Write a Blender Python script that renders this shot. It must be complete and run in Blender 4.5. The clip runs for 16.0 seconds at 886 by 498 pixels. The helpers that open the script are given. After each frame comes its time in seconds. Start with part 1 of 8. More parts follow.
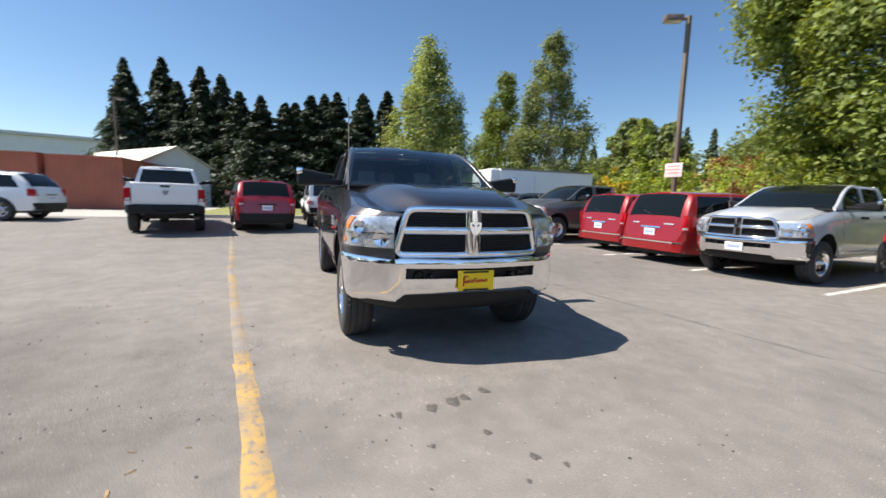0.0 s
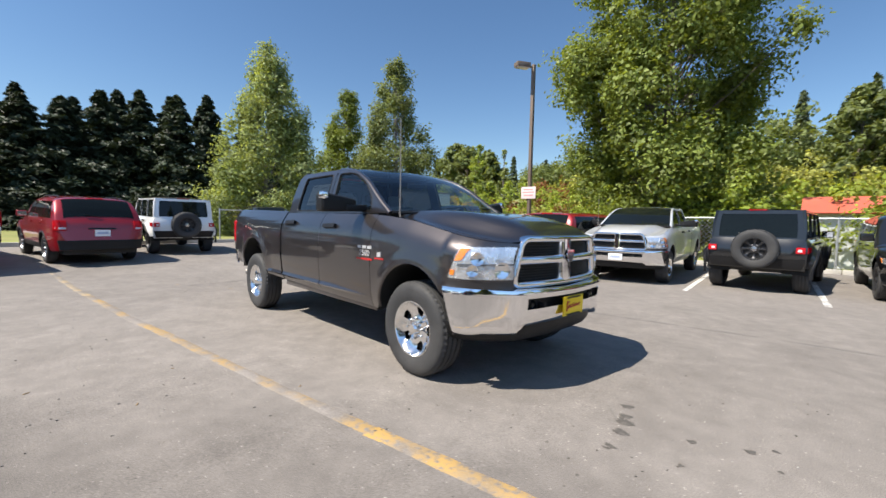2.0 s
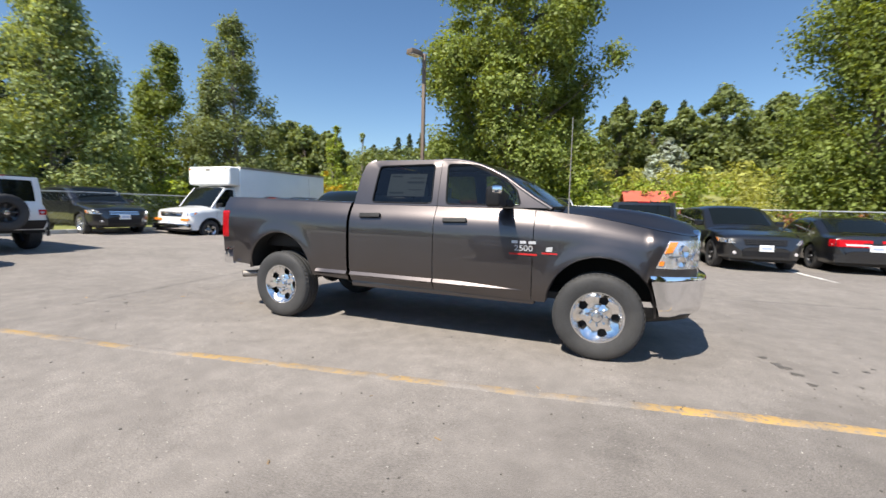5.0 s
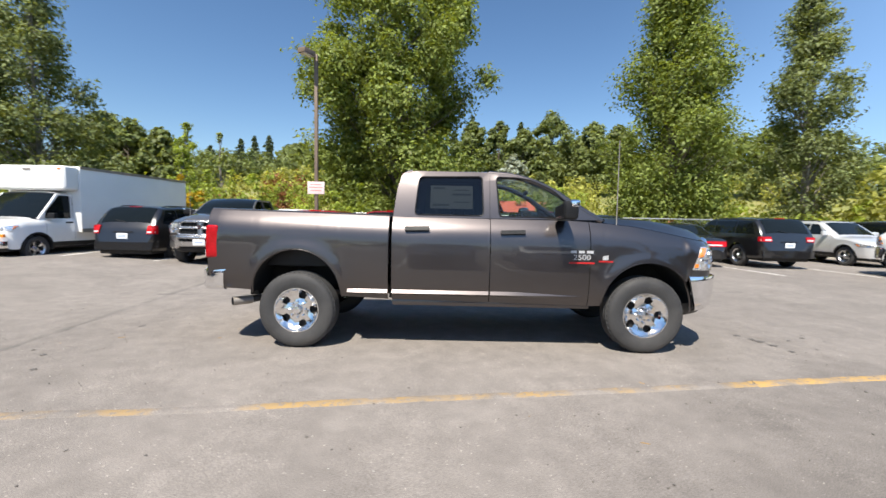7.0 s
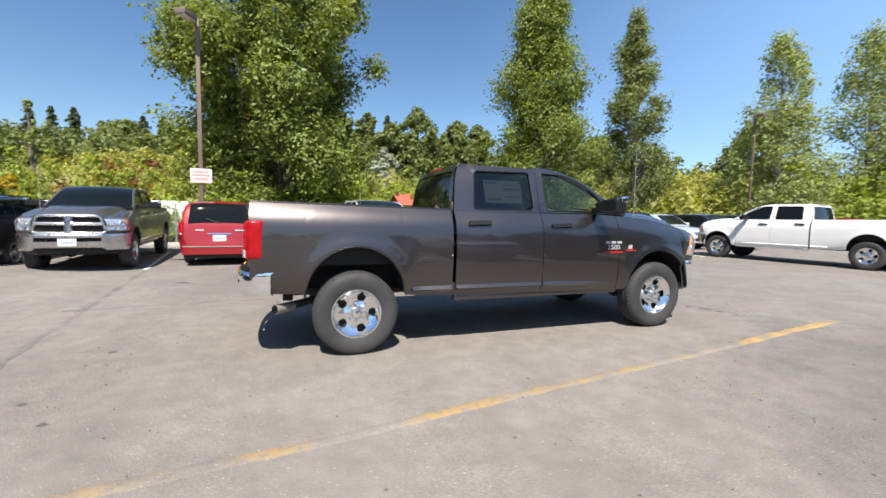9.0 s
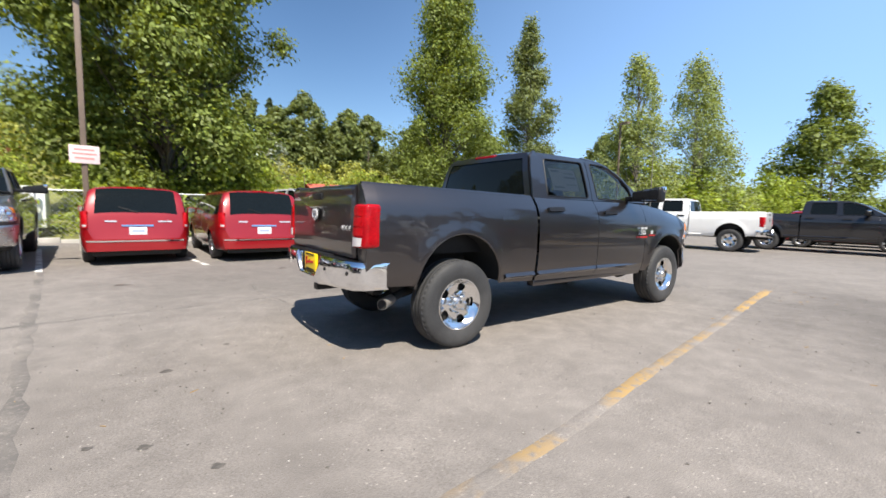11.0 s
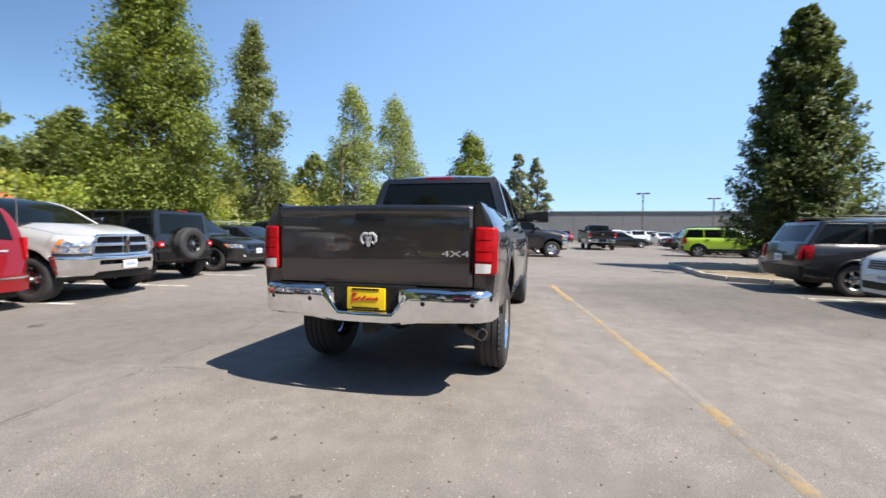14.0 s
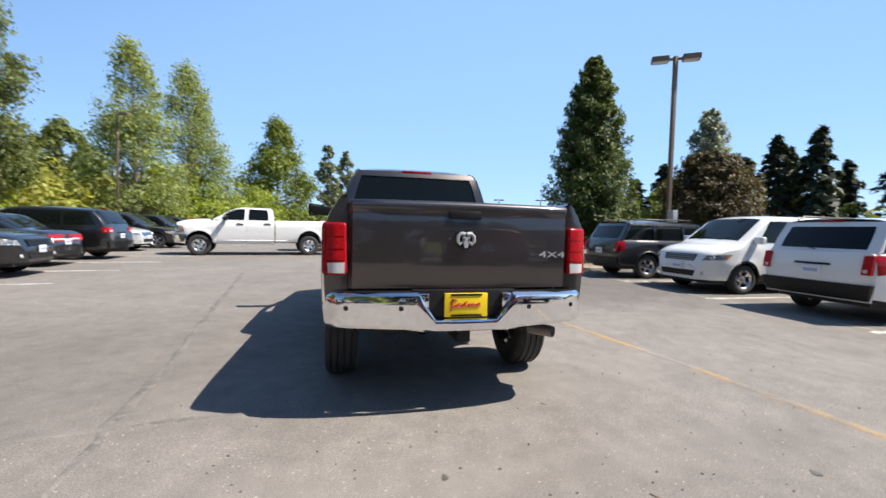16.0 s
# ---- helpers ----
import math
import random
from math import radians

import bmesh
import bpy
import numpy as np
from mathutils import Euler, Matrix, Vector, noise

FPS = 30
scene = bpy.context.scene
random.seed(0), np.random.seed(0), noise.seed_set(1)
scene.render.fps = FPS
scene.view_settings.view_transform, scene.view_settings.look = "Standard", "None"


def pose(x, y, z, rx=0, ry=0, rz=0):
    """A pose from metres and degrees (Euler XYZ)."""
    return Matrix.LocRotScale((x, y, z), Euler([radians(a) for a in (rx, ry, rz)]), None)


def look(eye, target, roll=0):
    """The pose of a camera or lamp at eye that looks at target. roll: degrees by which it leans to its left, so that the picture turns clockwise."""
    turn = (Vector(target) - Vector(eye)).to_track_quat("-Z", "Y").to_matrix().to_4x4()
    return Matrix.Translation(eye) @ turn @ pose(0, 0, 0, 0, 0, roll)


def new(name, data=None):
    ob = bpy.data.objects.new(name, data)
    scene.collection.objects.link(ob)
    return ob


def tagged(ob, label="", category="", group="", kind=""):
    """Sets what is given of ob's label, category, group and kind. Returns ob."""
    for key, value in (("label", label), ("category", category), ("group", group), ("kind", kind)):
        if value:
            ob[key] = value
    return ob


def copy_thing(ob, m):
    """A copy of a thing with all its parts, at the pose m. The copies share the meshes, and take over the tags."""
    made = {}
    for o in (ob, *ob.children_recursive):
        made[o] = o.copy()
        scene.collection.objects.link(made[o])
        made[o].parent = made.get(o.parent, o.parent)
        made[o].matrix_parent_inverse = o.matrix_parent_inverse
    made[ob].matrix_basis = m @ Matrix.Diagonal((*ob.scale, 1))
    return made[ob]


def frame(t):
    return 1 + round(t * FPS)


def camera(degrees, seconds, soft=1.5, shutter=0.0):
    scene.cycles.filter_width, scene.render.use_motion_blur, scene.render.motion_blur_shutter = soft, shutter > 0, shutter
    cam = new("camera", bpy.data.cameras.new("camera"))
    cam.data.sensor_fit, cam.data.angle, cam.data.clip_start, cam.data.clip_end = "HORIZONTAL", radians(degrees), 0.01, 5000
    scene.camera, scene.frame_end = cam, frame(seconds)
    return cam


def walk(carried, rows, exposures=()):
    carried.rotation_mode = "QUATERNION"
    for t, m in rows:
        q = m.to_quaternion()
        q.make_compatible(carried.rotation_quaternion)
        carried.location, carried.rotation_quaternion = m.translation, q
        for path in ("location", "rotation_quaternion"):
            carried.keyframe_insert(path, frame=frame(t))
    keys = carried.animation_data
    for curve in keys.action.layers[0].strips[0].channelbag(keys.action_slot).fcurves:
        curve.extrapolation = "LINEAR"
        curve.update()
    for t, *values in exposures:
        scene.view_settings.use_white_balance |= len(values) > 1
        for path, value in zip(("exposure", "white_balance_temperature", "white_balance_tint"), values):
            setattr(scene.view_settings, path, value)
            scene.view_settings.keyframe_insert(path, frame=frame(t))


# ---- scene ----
cam = camera(93.1, 16.0, shutter=0.5)
PATH = [
    (0, (5.995, -1.37, 1.308), (4.12, -0.716, 1.076), 1.6),
    (0.5, (5.712, -1.863, 1.322), (3.917, -0.997, 1.152), 0.2),
    (1, (5.422, -2.377, 1.349), (3.73, -1.319, 1.218), 2.7),
    (1.5, (5.083, -2.819, 1.342), (3.506, -1.596, 1.209), 1.2),
    (2, (4.729, -3.28, 1.365), (3.277, -1.91, 1.23), 1.1),
    (2.5, (4.322, -3.685, 1.369), (2.951, -2.235, 1.241), 1.8),
    (3, (3.898, -4.079, 1.387), (2.671, -2.501, 1.305), 0.0),
    (3.5, (3.452, -4.385, 1.391), (2.34, -2.724, 1.302), -0.8),
    (4, (2.969, -4.679, 1.392), (1.988, -2.939, 1.297), -0.3),
    (4.2, (2.771, -4.783, 1.407), (1.819, -3.032, 1.249), -0.0),
    (6.5, (0.307, -5.48, 1.395), (0.16, -3.491, 1.248), 1.2),
    (7, (-0.258, -5.485, 1.404), (-0.28, -3.49, 1.266), 1.1),
    (7.5, (-0.798, -5.525, 1.394), (-0.637, -3.54, 1.211), 1.0),
    (8, (-1.348, -5.412, 1.391), (-1.06, -3.444, 1.176), 2.0),
    (8.5, (-1.9, -5.32, 1.385), (-1.387, -3.402, 1.143), 1.3),
    (8.7, (-2.126, -5.246, 1.386), (-1.553, -3.339, 1.194), 1.2),
    (10.8, (-4.162, -4.16, 1.24), (-3.041, -2.511, 1.095), 0.3),
    (11, (-4.324, -4.027, 1.264), (-3.157, -2.413, 1.083), 1.3),
    (11.5, (-4.697, -3.661, 1.252), (-3.377, -2.175, 1.03), 1.7),
    (12, (-5.02, -3.247, 1.252), (-3.538, -1.915, 1.092), 3.1),
    (12.5, (-5.354, -2.794, 1.263), (-3.709, -1.665, 1.124), 2.0),
    (13, (-5.552, -2.308, 1.261), (-3.78, -1.389, 1.138), 1.6),
    (13.5, (-5.775, -1.815, 1.271), (-3.897, -1.133, 1.2), 0.9),
    (14, (-5.958, -1.327, 1.264), (-4.017, -0.853, 1.183), 0.6),
    (14.5, (-6.03, -0.793, 1.271), (-4.042, -0.581, 1.221), 1.3),
    (15, (-6.016, -0.258, 1.264), (-4.017, -0.264, 1.204), 2.9),
    (15.5, (-5.925, 0.306, 1.277), (-3.94, 0.063, 1.228), 1.7),
    (16, (-5.791, 0.837, 1.272), (-3.847, 0.378, 1.178), 1.4),
]
walk(cam, [(t, look(eye, target, roll)) for t, eye, target, roll in PATH], exposures=[(0.0, 0.76), (4.0, 0.8), (8.0, 0.82), (11.0, 0.82), (13.0, 0.8), (14.0, 0.74), (16.0, 0.72)])

# ---- daylight ----
world = bpy.data.worlds.new("sky")
scene.world = world
world.use_nodes = True
wn = world.node_tree
for nd in list(wn.nodes):
    wn.nodes.remove(nd)
sky = wn.nodes.new("ShaderNodeTexSky")
sky.sky_type = "NISHITA"
sky.sun_disc = False
SUN_DIR = Vector((-0.22, -0.68, 1.0)).normalized()
sky.sun_elevation = math.asin(SUN_DIR.z)
sky.sun_rotation = math.atan2(SUN_DIR.x, SUN_DIR.y)
sky.altitude = 100
sky.air_density, sky.dust_density, sky.ozone_density = 1.0, 0.25, 2.6
bg = wn.nodes.new("ShaderNodeBackground")
bg.inputs["Strength"].default_value = 0.083
wo = wn.nodes.new("ShaderNodeOutputWorld")
hs = wn.nodes.new("ShaderNodeHueSaturation")
hs.inputs["Saturation"].default_value = 1.12
wn.links.new(sky.outputs[0], hs.inputs["Color"])
# thin summer haze, thickest low over the east
way = wn.nodes.new("ShaderNodeTexCoord")
dot = wn.nodes.new("ShaderNodeVectorMath")
dot.operation = "DOT_PRODUCT"
dot.inputs[1].default_value = (0.93, -0.32, -0.15)
veil = wn.nodes.new("ShaderNodeMapRange")
veil.interpolation_type = "SMOOTHSTEP"
veil.inputs[1].default_value, veil.inputs[2].default_value = -0.1, 1.0
veil.inputs[3].default_value, veil.inputs[4].default_value = 0.0, 0.62
mixer = wn.nodes.new("ShaderNodeMix")
mixer.data_type = "RGBA"
mixer.inputs[7].default_value = (3.9, 6.6, 11.4, 1)
wn.links.new(way.outputs["Generated"], dot.inputs[0])
wn.links.new(dot.outputs["Value"], veil.inputs[0])
wn.links.new(veil.outputs[0], mixer.inputs[0])
wn.links.new(hs.outputs[0], mixer.inputs[6])
wn.links.new(mixer.outputs[2], bg.inputs[0])
wn.links.new(bg.outputs[0], wo.inputs[0])

sun = new("sun", bpy.data.lights.new("sun", "SUN"))
sun.data.energy, sun.data.angle, sun.data.color = 5.0, radians(0.53), (1.0, 0.93, 0.82)
sun.matrix_world = look(tuple(SUN_DIR * 60), (0, 0, 0))

# ---- materials ----
def mat(name, col, rough=0.5, metal=0.0, var=0.12, scale=6.0, fine=90.0, bump=0.0, coat=0.0, emit=0.0, spec=0.5,
        per="object", dirt=0.0, dirt_col=(0.2, 0.18, 0.15), rvar=0.1, translucent=0.0, flake=0.0):
    """A node material: colour varied by a coarse and a fine noise, roughness varied too, relief from the fine noise."""
    m = bpy.data.materials.new(name)
    m.use_nodes = True
    t = m.node_tree
    b = t.nodes["Principled BSDF"]
    co = t.nodes.new("ShaderNodeTexCoord")
    n1 = t.nodes.new("ShaderNodeTexNoise")
    n1.inputs["Scale"].default_value, n1.inputs["Detail"].default_value = scale, 5
    n2 = t.nodes.new("ShaderNodeTexNoise")
    n2.inputs["Scale"].default_value, n2.inputs["Detail"].default_value = fine, 3
    for n in (n1, n2):
        t.links.new(co.outputs["Object"], n.inputs["Vector"])
    mixn = t.nodes.new("ShaderNodeMath")
    mixn.operation = "ADD"
    t.links.new(n1.outputs[0], mixn.inputs[0])
    t.links.new(n2.outputs[0], mixn.inputs[1])
    rng = t.nodes.new("ShaderNodeMapRange")
    rng.inputs[1].default_value, rng.inputs[2].default_value = 0.6, 1.4
    rng.inputs[3].default_value, rng.inputs[4].default_value = 1 - var, 1 + var
    t.links.new(mixn.outputs[0], rng.inputs[0])
    val = rng.outputs[0]
    if per in ("island", "random"):
        src = t.nodes.new("ShaderNodeNewGeometry" if per == "island" else "ShaderNodeObjectInfo")
        r2 = t.nodes.new("ShaderNodeMapRange")
        r2.inputs[3].default_value, r2.inputs[4].default_value = 0.6, 1.4
        t.links.new(src.outputs["Random Per Island" if per == "island" else "Random"], r2.inputs[0])
        mul = t.nodes.new("ShaderNodeMath")
        mul.operation = "MULTIPLY"
        t.links.new(val, mul.inputs[0])
        t.links.new(r2.outputs[0], mul.inputs[1])
        val = mul.outputs[0]
    vm = t.nodes.new("ShaderNodeVectorMath")
    vm.operation = "SCALE"
    vm.inputs[0].default_value = col
    t.links.new(val, vm.inputs["Scale"])
    colour = vm.outputs[0]
    if dirt:
        n3 = t.nodes.new("ShaderNodeTexNoise")
        n3.inputs["Scale"].default_value, n3.inputs["Detail"].default_value = scale * 0.35, 8
        t.links.new(co.outputs["Object"], n3.inputs["Vector"])
        r3 = t.nodes.new("ShaderNodeMapRange")
        r3.inputs[1].default_value, r3.inputs[2].default_value = 0.5, 0.72
        r3.inputs[4].default_value = dirt
        t.links.new(n3.outputs[0], r3.inputs[0])
        mx = t.nodes.new("ShaderNodeMix")
        mx.data_type = "RGBA"
        t.links.new(r3.outputs[0], mx.inputs[0])
        t.links.new(colour, mx.inputs[6])
        mx.inputs[7].default_value = (*dirt_col, 1)
        colour = mx.outputs[2]
    t.links.new(colour, b.inputs["Base Color"])
    rr = t.nodes.new("ShaderNodeMapRange")
    rr.inputs[1].default_value, rr.inputs[2].default_value = 0.3, 0.7
    rr.inputs[3].default_value, rr.inputs[4].default_value = max(0.0, rough * (1 - rvar)), min(1.0, rough * (1 + rvar))
    t.links.new(n1.outputs[0], rr.inputs[0])
    t.links.new(rr.outputs[0], b.inputs["Roughness"])
    b.inputs["Metallic"].default_value = metal
    b.inputs["Specular IOR Level"].default_value = spec
    if coat:
        b.inputs["Coat Weight"].default_value, b.inputs["Coat Roughness"].default_value = coat, 0.035
    if emit:
        b.inputs["Emission Color"].default_value, b.inputs["Emission Strength"].default_value = (*col, 1), emit
    if bump:
        bp = t.nodes.new("ShaderNodeBump")
        bp.inputs["Strength"].default_value, bp.inputs["Distance"].default_value = bump, 0.01
        t.links.new(n2.outputs[0], bp.inputs["Height"])
        t.links.new(bp.outputs[0], b.inputs["Normal"])
    if translucent:
        tr = t.nodes.new("ShaderNodeBsdfTranslucent")
        br = t.nodes.new("ShaderNodeVectorMath")
        br.operation = "MULTIPLY"
        br.inputs[1].default_value = (1.5, 1.35, 0.5)
        t.links.new(colour, br.inputs[0])
        t.links.new(br.outputs[0], tr.inputs["Color"])
        ms = t.nodes.new("ShaderNodeMixShader")
        ms.inputs[0].default_value = translucent
        t.links.new(b.outputs[0], ms.inputs[1])
        t.links.new(tr.outputs[0], ms.inputs[2])
        t.links.new(ms.outputs[0], t.nodes["Material Output"].inputs["Surface"])
    return m


def glass(name, tint, rough=0.01):
    """A thin pane: clear through with a tint, mirror-like by Fresnel."""
    m = bpy.data.materials.new(name)
    m.use_nodes = True
    t = m.node_tree
    t.nodes.remove(t.nodes["Principled BSDF"])
    tr = t.nodes.new("ShaderNodeBsdfTransparent")
    tr.inputs[0].default_value = (*tint, 1)
    gl = t.nodes.new("ShaderNodeBsdfGlossy")
    gl.inputs["Roughness"].default_value = rough
    lw = t.nodes.new("ShaderNodeLayerWeight")
    lw.inputs[0].default_value = 0.5
    pw = t.nodes.new("ShaderNodeMath")
    pw.operation = "POWER"
    pw.inputs[1].default_value = 4.0
    fr = t.nodes.new("ShaderNodeMath")
    fr.operation = "MULTIPLY_ADD"
    fr.inputs[1].default_value, fr.inputs[2].default_value = 0.9, 0.055
    t.links.new(lw.outputs["Facing"], pw.inputs[0])
    t.links.new(pw.outputs[0], fr.inputs[0])
    ms = t.nodes.new("ShaderNodeMixShader")
    t.links.new(fr.outputs[0], ms.inputs[0])
    t.links.new(tr.outputs[0], ms.inputs[1])
    t.links.new(gl.outputs[0], ms.inputs[2])
    t.links.new(ms.outputs[0], t.nodes["Material Output"].inputs["Surface"])
    return m


def paint(name, col, metal=0.0, rough=0.35):
    return mat(name, col, rough, metal, var=0.05, scale=2.0, fine=900.0, coat=1.0, rvar=0.05)


def asphalt(name, col, dark_areas=()):
    """Worn lot asphalt: pale stone specks, broad bleached and darker areas, fine relief."""
    m = bpy.data.materials.new(name)
    m.use_nodes = True
    t = m.node_tree
    b = t.nodes["Principled BSDF"]
    co = t.nodes.new("ShaderNodeTexCoord")

    def noise_at(scale, detail, lo, hi, a, c):
        n = t.nodes.new("ShaderNodeTexNoise")
        n.inputs["Scale"].default_value, n.inputs["Detail"].default_value = scale, detail
        t.links.new(co.outputs["Object"], n.inputs["Vector"])
        r = t.nodes.new("ShaderNodeMapRange")
        for i, v in enumerate((lo, hi, a, c)):
            r.inputs[i + 1].default_value = v
        t.links.new(n.outputs[0], r.inputs[0])
        return r.outputs[0], n.outputs[0]

    broad, _ = noise_at(0.16, 6, 0.35, 0.65, 0.9, 1.08)
    middle, _ = noise_at(1.3, 8, 0.3, 0.7, 0.91, 1.08)
    fine, raw = noise_at(150, 4, 0.3, 0.7, 0.66, 1.34)
    stain, _ = noise_at(0.55, 4, 0.6, 0.78, 1.0, 0.86)
    vo = t.nodes.new("ShaderNodeTexVoronoi")
    vo.inputs["Scale"].default_value = 34
    t.links.new(co.outputs["Object"], vo.inputs["Vector"])
    sp = t.nodes.new("ShaderNodeMapRange")
    sp.inputs[1].default_value, sp.inputs[2].default_value = 0.12, 0.26
    sp.inputs[3].default_value, sp.inputs[4].default_value = 1.0, 0.0
    t.links.new(vo.outputs["Distance"], sp.inputs[0])
    few = t.nodes.new("ShaderNodeMapRange")
    few.inputs[1].default_value, few.inputs[2].default_value = 0.6, 1.0
    t.links.new(vo.outputs["Color"], few.inputs[0])
    speck = t.nodes.new("ShaderNodeMath")
    speck.operation = "MULTIPLY"
    t.links.new(sp.outputs[0], speck.inputs[0])
    t.links.new(few.outputs[0], speck.inputs[1])
    lift = t.nodes.new("ShaderNodeMath")
    lift.operation = "MULTIPLY_ADD"
    lift.inputs[1].default_value, lift.inputs[2].default_value = 1.2, 1.0
    t.links.new(speck.outputs[0], lift.inputs[0])
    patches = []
    # each area multiplies the colour by k, easing out between ragged radii
    for x, y, r0, r1, k in dark_areas:
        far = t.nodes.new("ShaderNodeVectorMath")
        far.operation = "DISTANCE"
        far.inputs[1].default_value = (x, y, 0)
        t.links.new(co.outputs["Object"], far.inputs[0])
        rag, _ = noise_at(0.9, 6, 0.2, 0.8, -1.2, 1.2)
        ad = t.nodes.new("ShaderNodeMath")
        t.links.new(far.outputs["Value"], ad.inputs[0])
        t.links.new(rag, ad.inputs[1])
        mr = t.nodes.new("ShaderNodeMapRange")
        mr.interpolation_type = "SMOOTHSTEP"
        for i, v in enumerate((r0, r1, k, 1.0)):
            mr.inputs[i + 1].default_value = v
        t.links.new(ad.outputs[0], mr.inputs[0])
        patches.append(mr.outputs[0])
    mottle, _ = noise_at(5.5, 8, 0.3, 0.7, 0.88, 1.1)
    out = broad
    for o in (mottle, *patches, middle, fine, stain, lift.outputs[0]):
        mu = t.nodes.new("ShaderNodeMath")
        mu.operation = "MULTIPLY"
        t.links.new(out, mu.inputs[0])
        t.links.new(o, mu.inputs[1])
        out = mu.outputs[0]
    vm = t.nodes.new("ShaderNodeVectorMath")
    vm.operation = "SCALE"
    vm.inputs[0].default_value = col
    t.links.new(out, vm.inputs["Scale"])
    t.links.new(vm.outputs[0], b.inputs["Base Color"])
    b.inputs["Roughness"].default_value = 0.88
    b.inputs["Specular IOR Level"].default_value = 0.3
    bp = t.nodes.new("ShaderNodeBump")
    bp.inputs["Strength"].default_value, bp.inputs["Distance"].default_value = 0.3, 0.004
    t.links.new(raw, bp.inputs["Height"])
    t.links.new(bp.outputs[0], b.inputs["Normal"])
    return m


def worn_line(name, col, under, wear):
    """Road paint worn through in flakes to the asphalt below."""
    m = asphalt(name, under)
    t = m.node_tree
    b = t.nodes["Principled BSDF"]
    base = b.inputs["Base Color"].links[0].from_socket
    co = t.nodes.new("ShaderNodeTexCoord")
    out = None
    for sc, lo, hi in ((2.2, wear - 0.1, wear + 0.12), (22.0, 0.34, 0.52)):
        n = t.nodes.new("ShaderNodeTexNoise")
        n.inputs["Scale"].default_value, n.inputs["Detail"].default_value = sc, 6
        t.links.new(co.outputs["Object"], n.inputs["Vector"])
        r = t.nodes.new("ShaderNodeMapRange")
        r.inputs[1].default_value, r.inputs[2].default_value = lo, hi
        t.links.new(n.outputs[0], r.inputs[0])
        if out is None:
            out = r.outputs[0]
        else:
            mu = t.nodes.new("ShaderNodeMath")
            mu.operation = "MULTIPLY"
            t.links.new(out, mu.inputs[0])
            t.links.new(r.outputs[0], mu.inputs[1])
            out = mu.outputs[0]
    mx = t.nodes.new("ShaderNodeMix")
    mx.data_type = "RGBA"
    t.links.new(out, mx.inputs[0])
    t.links.new(base, mx.inputs[6])
    mx.inputs[7].default_value = (*col, 1)
    t.links.new(mx.outputs[2], b.inputs["Base Color"])
    return m


ASPH = (0.21, 0.189, 0.171)
# colour darkened in three soft areas to lower the lot's brightness there
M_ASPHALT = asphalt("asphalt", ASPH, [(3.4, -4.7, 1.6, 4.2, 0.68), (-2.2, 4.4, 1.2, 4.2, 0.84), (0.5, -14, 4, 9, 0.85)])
M_STAIN = mat("oil_stain", (0.1, 0.09, 0.08), 0.6, var=0.5, scale=9, fine=60)
M_SEAM = worn_line("tar_seam", (0.135, 0.125, 0.115), ASPH, 0.43)
M_YELLOW = worn_line("yellow_line_paint", (0.45, 0.285, 0.095), ASPH, 0.47)
M_MIDLINE = worn_line("half_worn_line_paint", (0.36, 0.24, 0.1), ASPH, 0.488)
M_FAINT = worn_line("faint_line_paint", (0.42, 0.31, 0.16), ASPH, 0.57)
M_WHITE_LINE = worn_line("white_line_paint", (0.75, 0.74, 0.7), ASPH, 0.42)
M_CONCRETE = mat("kerb_concrete", (0.42, 0.4, 0.36), 0.85, var=0.25, scale=3, fine=60, bump=0.3, dirt=0.5)
M_SOIL = mat("dry_soil", (0.26, 0.2, 0.13), 0.95, var=0.4, scale=2, fine=30, bump=0.6)
M_GRASS = mat("grass", (0.2, 0.21, 0.06), 0.9, var=0.5, scale=0.6, fine=24, bump=0.8, dirt=0.6, dirt_col=(0.3, 0.25, 0.1))
M_RUBBER = mat("tyre_rubber", (0.032, 0.032, 0.033), 0.72, var=0.35, scale=7, fine=120, bump=0.15, dirt=0.35, dirt_col=(0.09, 0.085, 0.08))
M_CHROME = mat("chrome", (0.86, 0.86, 0.87), 0.06, 1.0, var=0.04, scale=6, fine=300, rvar=0.4)
M_WHEEL = mat("chromed_wheel", (0.8, 0.8, 0.8), 0.16, 1.0, var=0.06, scale=9, fine=200, rvar=0.4)
M_ALLOY = mat("alloy_rim", (0.56, 0.56, 0.57), 0.28, 1.0, var=0.08)
M_DARK_RIM = mat("black_rim", (0.03, 0.03, 0.032), 0.35, 0.4, coat=0.4)
M_BLACK = mat("black_plastic", (0.011, 0.011, 0.012), 0.45, spec=0.28, var=0.25, scale=12, fine=200, bump=0.08)
M_WELL = mat("wheel_well_liner", (0.012, 0.012, 0.012), 0.85, var=0.3)
M_UNDER = mat("underbody_steel", (0.03, 0.028, 0.026), 0.7, 0.2, var=0.4)
M_STEEL = mat("weathered_steel", (0.33, 0.3, 0.27), 0.55, 0.6, var=0.2, scale=3, fine=50, bump=0.1)
M_GALV = mat("galvanised_wire", (0.45, 0.46, 0.46), 0.5, 0.7, var=0.15)
M_GLASS = glass("clear_glass", (0.74, 0.8, 0.76))
M_TINT = glass("tinted_glass", (0.16, 0.17, 0.17))
M_BADGE = mat("bright_badge", (0.56, 0.56, 0.57), 0.28, 0.35, var=0.1)
M_DARK_GLASS = mat("privacy_glass", (0.006, 0.008, 0.008), 0.03, var=0.1, spec=0.26, rvar=0.1)
M_LENS = glass("lamp_lens", (0.93, 0.94, 0.95))
M_LAMP_DARK = mat("dark_lamp_bowl", (0.22, 0.23, 0.25), 0.25, 0.6, var=0.4, scale=16, fine=45, coat=1.0)
